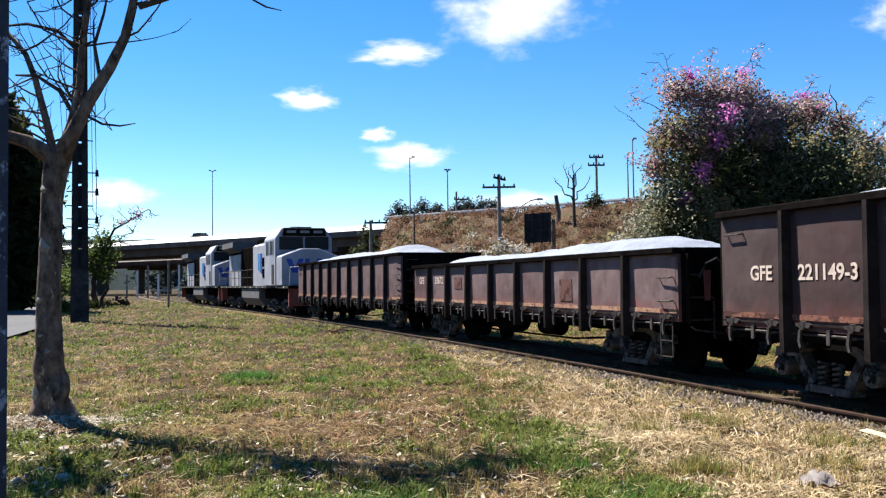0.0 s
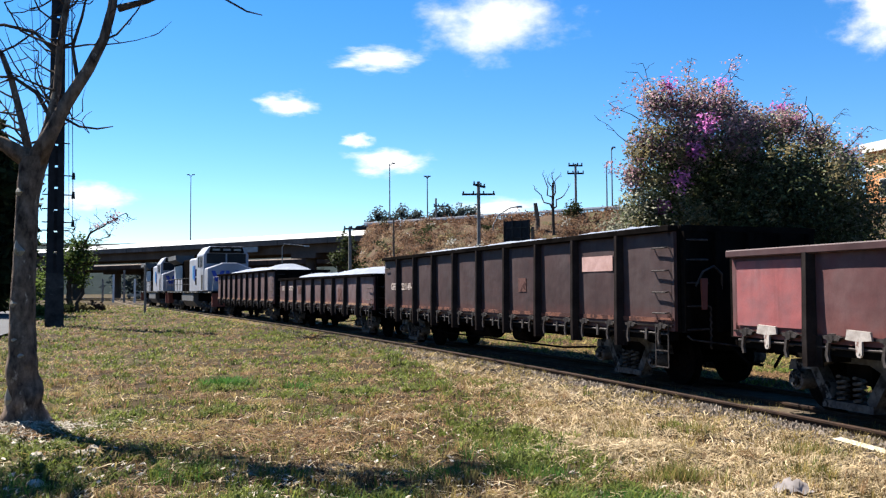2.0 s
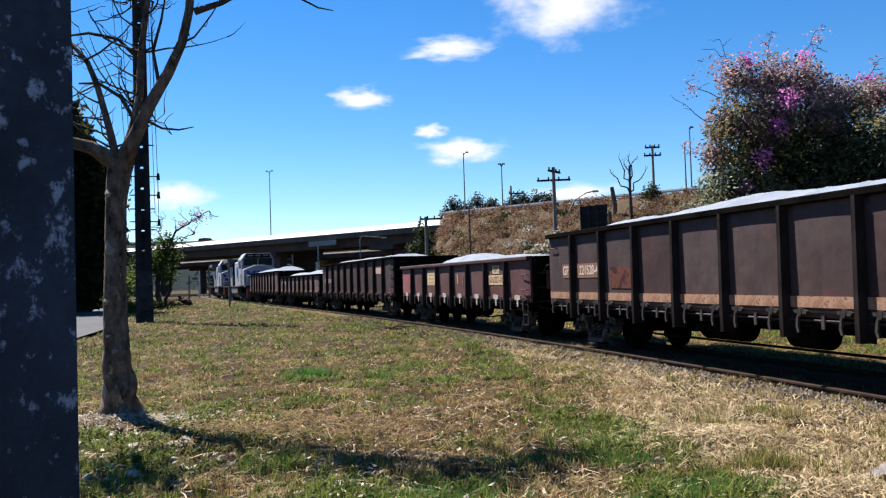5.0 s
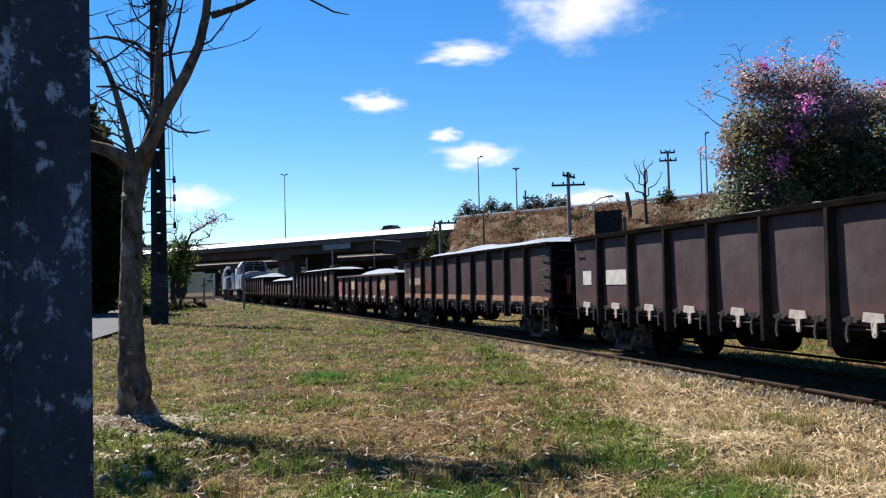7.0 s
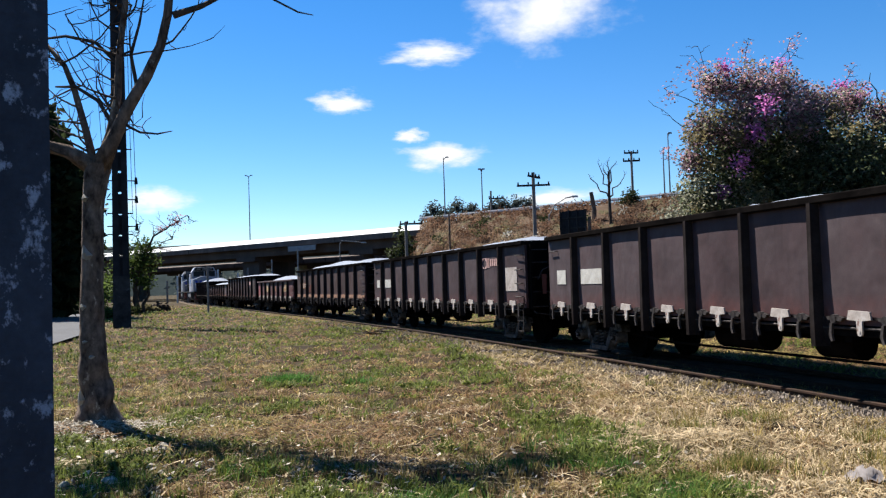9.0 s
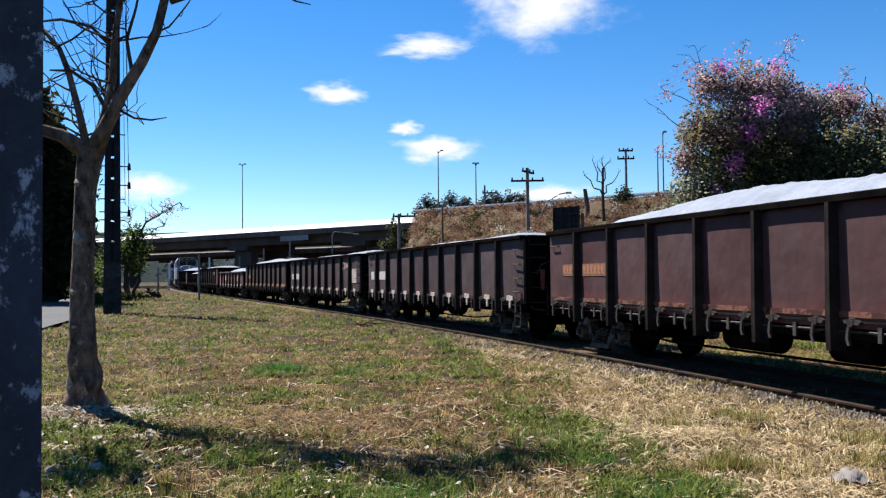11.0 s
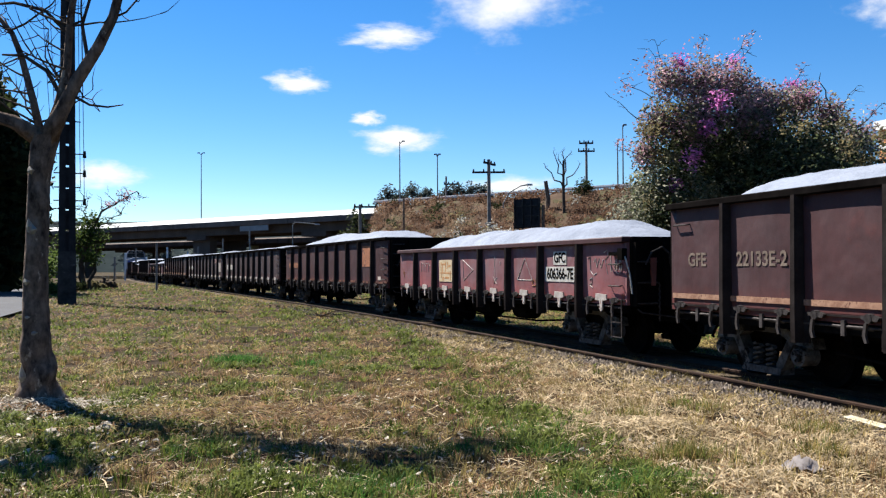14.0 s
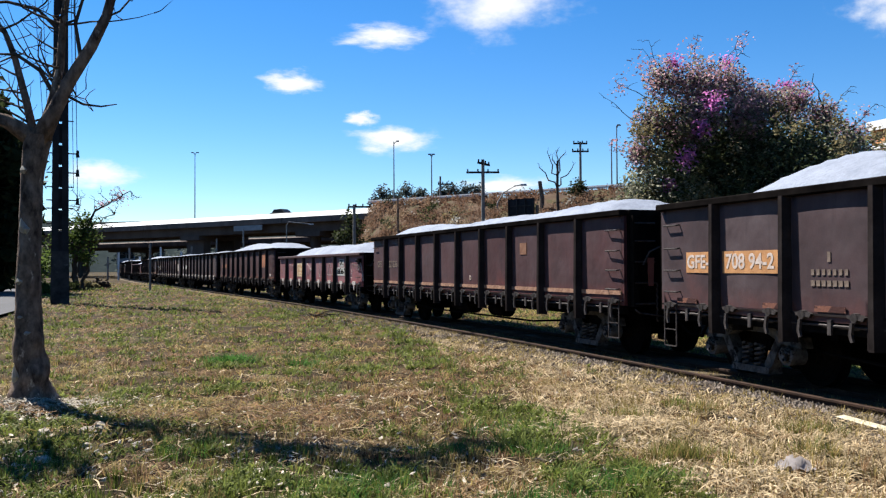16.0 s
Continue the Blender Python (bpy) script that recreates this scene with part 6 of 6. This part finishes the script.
    mulw = nt.nodes.new("ShaderNodeMath")
    mulw.operation, mulw.inputs[1].default_value = "MULTIPLY", 30.0
    link(oi.outputs["Random"], mulw.inputs[0])
    link(mulw.outputs[0], ns.inputs["W"])
    link(co.outputs["Object"], ns.inputs["Vector"])
    ln = nt.nodes.new("ShaderNodeVectorMath")
    ln.operation = "LENGTH"
    link(co.outputs["Object"], ln.inputs[0])
    # density = 0.72 - length + 1.5 * (noise - 0.5)
    a = nt.nodes.new("ShaderNodeMath")
    a.operation, a.inputs[1].default_value, a.inputs[2].default_value = "MULTIPLY_ADD", 1.5, 0.0
    link(ns.outputs[0], a.inputs[0])
    s = nt.nodes.new("ShaderNodeMath")
    s.operation = "SUBTRACT"
    link(a.outputs[0], s.inputs[0])
    link(ln.outputs["Value"], s.inputs[1])
    mr = nt.nodes.new("ShaderNodeMapRange")
    mr.interpolation_type = "SMOOTHSTEP"
    mr.inputs[1].default_value, mr.inputs[2].default_value = -0.02, 0.68
    link(s.outputs[0], mr.inputs[0])
    # Emission stands in for sunlight on the cloud
    em = node(nt, "Emission", Color=(1.0, 1.0, 1.0, 1), Strength=0.36)
    tr = nt.nodes.new("ShaderNodeBsdfTransparent")
    mx = nt.nodes.new("ShaderNodeMixShader")
    link(mr.outputs[0], mx.inputs[0])
    link(tr.outputs[0], mx.inputs[1])
    link(em.outputs[0], mx.inputs[2])
    link(mx.outputs[0], nt.nodes["Material Output"].inputs[0])
    return m


M_CLOUD = cloud_material()
CLOUD_D = 2200
for az, el, wide, high in ((4.9, 17.5, 5.2, 2.9), (-2.8, 14.9, 3.4, 0.95), (-8.7, 11.9, 2.3, 0.85), (-2.2, 8.3, 3.0, 1.1), (-4.2, 9.7, 1.3, 0.6), (-20.6, 5.7, 2.9, 1.1), (28.8, 15.6, 3.4, 2.2), (4.6, 5.2, 3.2, 0.9)):
    p = polar(az, CLOUD_D * math.cos(radians(el)), EYE_Z + CLOUD_D * math.sin(radians(el)))
    me = bpy.data.meshes.new("cloud")
    n = 10
    me.from_pydata([(-1.3 + 2.6 * i / n, -1.3 + 2.6 * j / n, 0) for j in range(n + 1) for i in range(n + 1)], [], [(j * (n + 1) + i, j * (n + 1) + i + 1, (j + 1) * (n + 1) + i + 1, (j + 1) * (n + 1) + i) for j in range(n) for i in range(n)])
    me.materials.append(M_CLOUD)
    c = new("cloud", me)
    sx, sy = CLOUD_D * math.tan(radians(wide * 1.32)), CLOUD_D * math.tan(radians(high * 1.32))
    c.matrix_basis = look(p, (0, 0, EYE_Z)) @ pose(0, 0, 0, 0, 180, 0) @ Matrix.Diagonal((sx, sy, 1, 1))
    tagged(c, "bright white fair-weather cloud in the blue sky", "cloud", kind="structure")
# ---- grass, stones and litter on the verge ----
M_STRAW = leafy("straw_grass_blades", (0.072, 0.053, 0.016), (0.37, 0.282, 0.108), 4.0, 0.5, 0.38)
M_BROWNGRASS = leafy("brown_dead_grass", (0.060, 0.033, 0.016), (0.30, 0.185, 0.095), 4.0, 0.5, 0.38)
M_GREENGRASS = leafy("green_grass_blades", (0.026, 0.042, 0.007), (0.175, 0.20, 0.044), 5.0, 0.5, 0.4)
M_PALESTRAW = leafy("bleached_straw_blades", (0.19, 0.143, 0.078), (0.53, 0.42, 0.265), 3.5, 0.5, 0.35)
M_PALE = surf("pale_dry_leaf", (0.20, 0.165, 0.115), (0.40, 0.35, 0.275), 8.0, 0.8, 0, 0.2, vary=0.45, island=True)


def green_share(x, y):
    """How green the verge is at a place, 0 to 1."""
    v = 0.58 + 0.55 * noise.noise((x * 0.33, y * 0.30, 9)) + 0.85 * noise.noise((x * 1.1, y * 1.0, 4))
    if y < 10.5 and x < 1.2:
        v += 0.04
    if x > -1 and y < 10:
        v -= 0.14
    # a greener line along the edge of the worn strip beside the track
    edge = (2.0 - 0.33 * (y - 5.5) ** 0.75 if y > 5.5 else 2.0) + 0.5 * noise.noise((y * 0.5, 2, 2))
    if abs(x - edge) < 0.45:
        v += 0.32
    beyond = on_line(min(y * 1.03, 200))[0] + 1.5
    if x > beyond:
        v -= 0.15
    elif x > edge + 0.4:
        v -= 0.62
    for cx, cy, r in ((-3.4, 15.1, 0.55), (1.5, 6.9, 0.6), (-0.6, 7.1, 0.6)):
        if (x - cx) ** 2 + (y - cy) ** 2 < r * r:
            v += 0.9
    return v


def blades():
    """Tufts of blades: leaning straw, flattened brown litter and short green grass, with bare gaps between."""
    rng = random.Random(21)
    sets = {"straw": [], "brown": [], "green": [], "pale": []}
    for i in range(70000):
        d = 4.6 * (105 / 4.6) ** (rng.random() ** 0.9)
        az = radians(rng.uniform(-36, 31))
        x, y = d * math.sin(az), d * math.cos(az)
        lx = on_line(min(y * 1.03, 200))[0]
        if on_tarmac(x, y) or lx - 0.35 < x < lx + 2.7:
            continue
        if 0.75 * noise.noise((x * 1.5, y * 1.5, 60)) + 0.6 * noise.noise((x * 5.5, y * 5.5, 61)) < (0.05 if y < 10.8 and x < 1.5 else -0.03 if x < 2.4 - 0.33 * max(0, y - 5.5) ** 0.75 else -0.30):
            continue
        if lx - 1.3 < x < lx and rng.random() < 0.75 * (1 - (lx - x - 0.35) / 0.95):
            continue
        gs = green_share(x, y) + rng.uniform(-0.3, 0.3)
        rust = math.exp(-((x + 0.6) ** 2 + (y - 10.4) ** 2) / 1.4) + 0.8 * math.exp(-((x - 0.3) ** 2 + (y - 13.0) ** 2) / 2.0) + math.exp(-((x + 2.4) ** 2 + (y - 7.5) ** 2) / 0.25)
        worn = lx + 1.5 > x > 2.4 - 0.33 * max(0, y - 5.5) ** 0.75
        kind = "green" if gs > 0.62 and rng.random() > rust else "brown" if rng.random() < rust else "pale" if worn and rng.random() < 0.68 + 0.6 * noise.noise((x * 0.6, y * 0.45, 88)) else ("pale" if y < 12 and x > -2.5 and rng.random() < 0.3 else "brown" if noise.noise((x * 0.5, y * 0.5, 31)) + rng.uniform(-0.3, 0.3) > (0.12 if worn or y < 11 else 0.06) else "straw")
        if d > 15 and kind in ("straw", "pale") and x < lx - 1.5 and rng.random() < 0.4:
            kind = "green" if noise.noise((x * 0.25, y * 0.18, 44)) + rng.uniform(-0.25, 0.25) > 0.08 else "brown"
        sets[kind].append((x, y, d, gs))
    for kind, mt, label in (("pale", M_PALESTRAW, "bleached straw lying on the worn strip by the track"), ("straw", M_STRAW, "matted straw-coloured dry grass on the verge"), ("brown", M_BROWNGRASS, "brown dead grass litter on the verge"), ("green", M_GREENGRASS, "patches of short green grass on the verge")):
        V, F = [], []
        for cx, cy, d, gs in sets[kind]:
            big = 1 + max(0, d - 7) * 0.055
            comb = rng.uniform(0, 6.283)
            rad = (0.045 if kind == "green" else 0.085) * big ** 0.7
            for j in range(7 if d < 20 else 5):
                if j % 3 == 0:
                    x, y = cx + rng.gauss(0, rad), cy + rng.gauss(0, rad)
                    root = len(V)
                    V.append((x, y, ground_z(x, y) - 0.006))
                if kind == "green":
                    L, mid, end = rng.uniform(0.05, 0.12) * (1.4 if gs > 1.15 else 1), rng.uniform(0.3, 0.7), rng.uniform(0.2, 0.9)
                    a, wd = rng.uniform(0, 6.283), rng.uniform(0.0045, 0.010)
                else:
                    L, mid, end = rng.uniform(0.07, 0.23), rng.uniform(0.08, 0.30), rng.uniform(0.0, 0.40)
                    a, wd = comb + rng.gauss(0, 0.9), rng.uniform(0.003, 0.0075)
                L *= big ** 0.5
                dx, dy = math.cos(a), math.sin(a)
                a2 = a + rng.gauss(0, 0.5)
                ex, ey = dx * 0.5 + math.cos(a2) * 0.5, dy * 0.5 + math.sin(a2) * 0.5
                z = ground_z(x, y) - 0.004
                w = wd * big
                b = len(V)
                mx, my, mz = x + dx * L * 0.5, y + dy * L * 0.5, z + L * mid
                V += [(x + dy * w, y - dx * w, z), (mx + dy * w, my - dx * w, mz), (mx - dy * w, my + dx * w, mz), (x + ex * L, y + ey * L, z + 0.006 + L * end)]
                F += [(root, b, b + 1, b + 2), (b + 2, b + 1, b + 3)]
        me = bpy.data.meshes.new("grass")
        me.from_pydata(V, [], F)
        me.materials.append(mt)
        tagged(new("grass", me), label, "grass", kind="stuff")


blades()

M_LUSH = leafy("lush_green_blades", (0.022, 0.070, 0.012), (0.085, 0.19, 0.038), 5.0, 0.5)
rng = random.Random(52)
for cx, cy, r, n in ((-3.6, 15.95, 0.19, 140), (-2.15, 15.3, 0.15, 22), (1.6, 6.9, 0.25, 110), (-0.55, 6.6, 0.3, 140), (0.9, 6.3, 0.25, 90), (0.2, 8.1, 0.2, 60), (1.1, 8.0, 0.2, 60), (0.9, 9.2, 0.3, 60), (-1.9, 8.2, 0.4, 70), (-3.6, 7.6, 0.4, 80)):
    spots = []
    for i in range(n):
        x, y = cx + rng.gauss(0, r), cy + rng.gauss(0, r * 0.8)
        spots.append((x, y, ground_z(x, y) - 0.005))
    sprays("green_tuft", spots, M_LUSH, 7, 0.17 if cy > 12 else 0.11, "lush green grass tuft on the dry verge", "grass tuft", int(cx * 10 + 99), "stuff", 0.05, 0.04, (0.2, 1.4))["group"] = "green tufts on the verge"

# taller clumps standing out of the short grass
rng = random.Random(63)
clumps = {"a": [], "b": [], "c": []}
for i in range(2600):
    d = 5.0 * (40 / 5.0) ** (rng.random() ** 0.9)
    az = radians(rng.uniform(-32, 30))
    x, y = d * math.sin(az), d * math.cos(az)
    lx = on_line(min(y * 1.03, 200))[0]
    if on_tarmac(x, y) or x > lx - 0.6:
        continue
    v = green_share(x, y) + rng.uniform(-0.35, 0.35)
    clumps["a" if v > 0.6 else "b" if rng.random() < 0.6 else "c"].append((x, y, ground_z(x, y) - 0.01))
sprays("grass_clumps", clumps["a"], M_GREENGRASS, 20, 0.12, "ragged green grass clumps on the verge", "grass clumps", 64, "stuff", 0.10, 0.06)
sprays("straw_clumps", clumps["b"], M_STRAW, 18, 0.12, "ragged straw clumps on the verge", "grass clumps", 65, "stuff", 0.12, 0.06)
sprays("brown_clumps", clumps["c"], M_BROWNGRASS, 18, 0.11, "ragged brown dead clumps on the verge", "grass clumps", 66, "stuff", 0.12, 0.06)

# straw growing between the near rail and the train
pl = []
for i in range(1100):
    s = 4 + 50 * rng.random() ** 1.5
    x, y, h = on_line(s, rng.choice((0.1, 0.16, 0.35, 0.5, 0.62)) + rng.uniform(-0.06, 0.06))
    if noise.noise((x * 1.2, y * 1.2, 71)) > -0.05:
        pl.append((x, y, -0.055))
for i in range(1500):
    s = 4 + 55 * rng.random() ** 1.4
    off = rng.uniform(-0.7, -0.06)
    x, y, h = on_line(s, off)
    if noise.noise((x * 1.4, y * 1.4, 75)) > -0.12:
        pl.append((x, y, -0.12 + (off + 0.75) / 0.84 * 0.10))
sprays("rail_straw", pl, M_STRAW, 7, 0.10, "dry straw growing between the rails", "grass", 72, "stuff", 0.07, 0.04, (0.3, 1.5))

# weeds beside and between the rails
rng = random.Random(33)
pl = []
for i in range(900):
    s = rng.uniform(4, 60)
    x, y, h = on_line(s, rng.choice((-0.25, 0.15, 0.3, 0.3, 0.85, 2.3)) + rng.uniform(-0.15, 0.15))
    pl.append((x, y, -0.05))
sprays("track_weeds", pl, M_STRAW, 6, 0.11, "small dry weeds along the rails", "weeds", 34, "stuff", 0.1, 0.035)

# dry leaves and stones
def scraps(name, n, material, size, region, label, category, seed):
    rng = random.Random(seed)
    g = Geo()
    for i in range(n):
        cx, cy, rx, ry = rng.choice(region)
        x, y = cx + rng.gauss(0, rx), cy + rng.gauss(0, ry)
        z = ground_z(x, y) + rng.uniform(0.01, 0.05)
        s, a = size * rng.uniform(0.4, 1.3), rng.uniform(0, 6.28)
        c, q, t = math.cos(a) * s, math.sin(a) * s, rng.uniform(-0.4, 0.4) * s
        b = len(g.v)
        g.v += [(x - c, y - q, z), (x + q * 0.5, y - c * 0.5, z + t), (x + c, y + q, z + 0.02), (x - q * 0.5, y + c * 0.5, z - t * 0.3 + 0.01)]
        g.f.append((b, b + 1, b + 2, b + 3))
    return tagged(part(name, g, material), label, category, kind="stuff")


scraps("fallen_leaves", 1500, M_PALE, 0.036, [(-3.5, 9.5, 1.8, 1.6), (-4.6, 10.4, 0.7, 0.6), (-1.5, 7.4, 1.8, 0.9), (0.5, 9, 2.0, 2.5)], "pale dry leaves scattered over the grass", "leaves", 3)
rng = random.Random(41)
for i in range(15):
    x, y = rng.choice(((-4.4, 9.6), (-3.2, 8.2), (-1.4, 7.0))) 
    x, y, r = x + rng.gauss(0, 0.55), y + rng.gauss(0, 0.4), rng.uniform(0.035, 0.09)
    g = Geo()
    g.tube([(0, 0, -r * 0.5), (0, 0, -r * 0.1), (r * 0.1, 0, r * 0.35), (0, 0, r * 0.5)], [r * 0.5, r * rng.uniform(0.9, 1.2), r * 0.8, r * 0.25], 7)
    g.v = [(a * rng.uniform(0.85, 1.3), b * rng.uniform(0.7, 1.1), c) for a, b, c in g.v]
    tagged(part("stone", g, M_PALE, at=pose(x, y, ground_z(x, y) + r * 0.25, rng.uniform(-15, 15), rng.uniform(-15, 15), rng.uniform(0, 360))), "small pale stone lying in the grass", "stone", "pale stones in the grass")

# long loose stalks lying over the grass
def stalks():
    rng = random.Random(77)
    g = Geo()
    for i in range(3200):
        d = 5.0 * (30 / 5.0) ** rng.random()
        az = radians(rng.uniform(-32, 30))
        x, y = d * math.sin(az), d * math.cos(az)
        lx = on_line(min(y * 1.03, 200))[0]
        if on_tarmac(x, y) or x > lx - 0.5:
            continue
        a, L, w = rng.uniform(0, 6.283), rng.uniform(0.10, 0.40), rng.uniform(0.003, 0.007) * (1 + d * 0.05)
        dx, dy, z = math.cos(a), math.sin(a), ground_z(x, y)
        b = len(g.v)
        for k, up in ((0, 0.02), (0.5, rng.uniform(0.03, 0.05)), (1, rng.uniform(0.02, 0.05))):
            px, py = x + dx * L * k + rng.gauss(0, 0.006), y + dy * L * k + rng.gauss(0, 0.006)
            g.v += [(px - dy * w, py + dx * w, z + up), (px + dy * w, py - dx * w, z + up)]
        g.f += [(b, b + 1, b + 3, b + 2), (b + 2, b + 3, b + 5, b + 4)]
    tagged(part("loose_straw", g, M_PALESTRAW), "long loose straw stalks lying over the verge", "straw", kind="stuff")


stalks()

# roots and dry stalks round the tree's foot
def mat_of_stalks(name, cx, cy, rx, ry, n, length, material, label, seed):
    """Bent flat stalks lying across one another."""
    rng = random.Random(seed)
    g = Geo()
    for i in range(n):
        x, y = cx + rng.gauss(0, rx), cy + rng.gauss(0, ry)
        z = ground_z(x, y) + max(0, 0.09 * (1 - math.hypot((x - cx) / rx, (y - cy) / ry) / 2))
        a, L, w = rng.uniform(0, 6.283), length * rng.uniform(0.4, 1.4), rng.uniform(0.003, 0.007)
        b = len(g.v)
        for k, up in ((0, rng.uniform(-0.01, 0.03)), (0.5, rng.uniform(0.02, 0.07)), (1, rng.uniform(-0.01, 0.06))):
            px, py = x + math.cos(a) * L * k, y + math.sin(a) * L * k
            tilt = rng.uniform(-0.8, 0.8) * w
            g.v += [(px - math.sin(a) * w, py + math.cos(a) * w, z + up + tilt), (px + math.sin(a) * w, py - math.cos(a) * w, z + up - tilt)]
            a += rng.gauss(0, 0.35)
        g.f += [(b, b + 1, b + 3, b + 2), (b + 2, b + 3, b + 5, b + 4)]
    return tagged(part(name, g, material), label, "stalks", kind="stuff")


mat_of_stalks("dry_stalks", TX, TY - 0.35, 0.5, 0.35, 900, 0.24, M_PALE, "pale dry stalks and chips round the foot of the tree", 42)
mat_of_stalks("dark_stalks", TX - 0.1, TY - 0.6, 0.6, 0.35, 350, 0.2, M_BROWNGRASS, "dark brown litter round the foot of the tree", 43)
mat_of_stalks("straw_heap", 2.0, 9.1, 0.45, 0.4, 600, 0.2, M_PALESTRAW, "orange-beige straw heap on the worn strip", 44)
mat_of_stalks("straw_heap", 2.6, 6.6, 0.5, 0.4, 450, 0.16, M_PALESTRAW, "orange-beige straw heap on the worn strip", 45)
mat_of_stalks("brown_litter", -2.3, 9.8, 1.0, 0.8, 700, 0.2, M_BROWNGRASS, "brown dead stalks lying on the verge", 46)
mat_of_stalks("pale_litter", -2.6, 9.9, 1.1, 0.9, 450, 0.2, M_STRAW, "pale dead stalks lying on the verge", 47)
pl = [(cx + rng.gauss(0, 0.15), cy + rng.gauss(0, 0.12), -0.1) for cx, cy, n in ((2.28, 7.8, 50), (3.9, 8.9, 35), (2.26, 9.9, 20), (3.2, 10.2, 20), (3.6, 8.0, 14)) for i in range(n)]
sprays("dry_tuft", pl, M_GREENGRASS, 7, 0.16, "half-dry olive grass tuft on the worn strip", "grass tuft", 48, "stuff", 0.05, 0.03, (0.1, 1.2))
sprays("dry_tuft", pl, M_STRAW, 6, 0.17, "half-dry straw tuft on the worn strip", "grass tuft", 49, "stuff", 0.06, 0.03, (0.1, 1.2))

# crumpled plastic scrap
M_PAPER = surf("yellowed_paper", (0.27, 0.24, 0.16), (0.40, 0.36, 0.26), 8.0, 0.8, 0, 0.2)
M_FILM = leafy("cloudy_plastic_film", (0.20, 0.18, 0.175), (0.32, 0.29, 0.28), 6.0, 0.2, 0.5)
g = Geo()
n = 9
for j in range(n):
    for i in range(n):
        u, v = i / (n - 1) - 0.5, j / (n - 1) - 0.5
        r = math.hypot(u, v)
        g.v.append((u * 0.30, v * 0.26, 0.01 + 0.16 * abs(noise.noise((u * 5, v * 5, 2))) + 0.16 * max(0, 0.45 - r)))
g.f = [(j * n + i, j * n + i + 1, (j + 1) * n + i + 1, (j + 1) * n + i) for j in range(n - 1) for i in range(n - 1) if math.hypot(i - 4, j - 4) < 4.6]
g.smooth = True
tagged(part("plastic_scrap", g, M_FILM, at=pose(3.1, 7.28, ground_z(3.1, 7.28) + 0.015, 0, 0, 20)), "crumpled whitish plastic scrap lying in dry grass", "litter")
tagged(part("paper_scrap", Geo().box(-0.38, 0.38, -0.06, 0.06, 0, 0.015, (0.9, 0.6)), M_PAPER, at=pose(4.66, 9.18, ground_z(4.66, 9.18) + 0.03, 4, 2, -74.6)), "long pale paper scrap beside the rail", "litter")
# heap of cut twigs near the track
tp = thing("twig_heap", "small heap of cut brown twigs near the track", "twigs", at=pose(-3.75, 29.6, -0.05))
g = Geo()
for k in range(14):
    a = rng.uniform(0, 6.28)
    limb(g, (rng.gauss(0, 0.3), rng.gauss(0, 0.2), 0.05), (rng.gauss(0, 0.3) + 0.6 * math.cos(a), rng.gauss(0, 0.2) + 0.3 * math.sin(a), rng.uniform(0.02, 0.2)), 0.018, 0.006, rng, 0.15, 3, 5)
part("twigs", g, M_TWIG, tp)
part("dry_leaves", leaf_cloud(Geo(), [(0.1, 0, 0.08, 0.2)], 40, 0.05, rng, 0.1), M_BROWNGRASS, tp)

# grey grit and broken ballast spilled beside the near rail
M_GRIT = surf("grey_brown_grit", (0.085, 0.068, 0.053), (0.235, 0.195, 0.16), 6.0, 0.95, 0, 0.3, 30.0, vary=0.6, island=True, spec=0.06)
rng = random.Random(91)
g = Geo()
for i in range(20000):
    s = 4.5 * (45 / 4.5) ** rng.random()
    off = -0.02 - abs(rng.gauss(0, 0.62))
    x, y, h = on_line(s, off)
    z, r, a = max(ground_z(x, y), -0.12 + max(0, off + 0.75) / 0.84 * 0.10) + rng.uniform(0.0, 0.02), rng.uniform(0.008, 0.028) * (1 + s * 0.03), rng.uniform(0, 6.28)
    b = len(g.v)
    for k in range(3):
        g.v.append((x + r * math.cos(a + k * 2.1) * rng.uniform(0.7, 1.3), y + r * math.sin(a + k * 2.1) * rng.uniform(0.7, 1.3), z - 0.01))
    g.v.append((x, y, z + r * rng.uniform(0.4, 0.9)))
    g.f += [(b, b + 1, b + 3), (b + 1, b + 2, b + 3), (b + 2, b, b + 3)]
tagged(part("track_grit", g, M_GRIT), "grey-brown grit and broken ballast beside the rail", "grit", kind="stuff")
# ---- what moves ----
def run(t):
    """Metres along the line of the reference point of the train."""
    return 13.01 + 7.531 * t + 0.01025 * t * t


def train_pose(s_front, L, pivot):
    c = s_front - L / 2
    xa, ya, _ = on_line(c + pivot, CENTRE)
    xb, yb, _ = on_line(c - pivot, CENTRE)
    return pose((xa + xb) / 2, (ya + yb) / 2, RAIL_TOP, 0, 0, math.degrees(math.atan2(xb - xa, ya - yb)))


def motions():
    for ob, L, front, pivot in TRAIN:
        walk(ob, [(i / 3, train_pose(run(i / 3) + front, L, pivot)) for i in range(49)])
    for ob, k0, v in CARS:
        walk(ob, [(t, car_pose(k0 + v * t)) for t in range(17)])
    for w, y, r in WHEELSETS:
        walk(w, [(i / 15, pose(0, y, r, -math.degrees((run(i / 15) - run(0)) / r))) for i in range(241)])


motions()
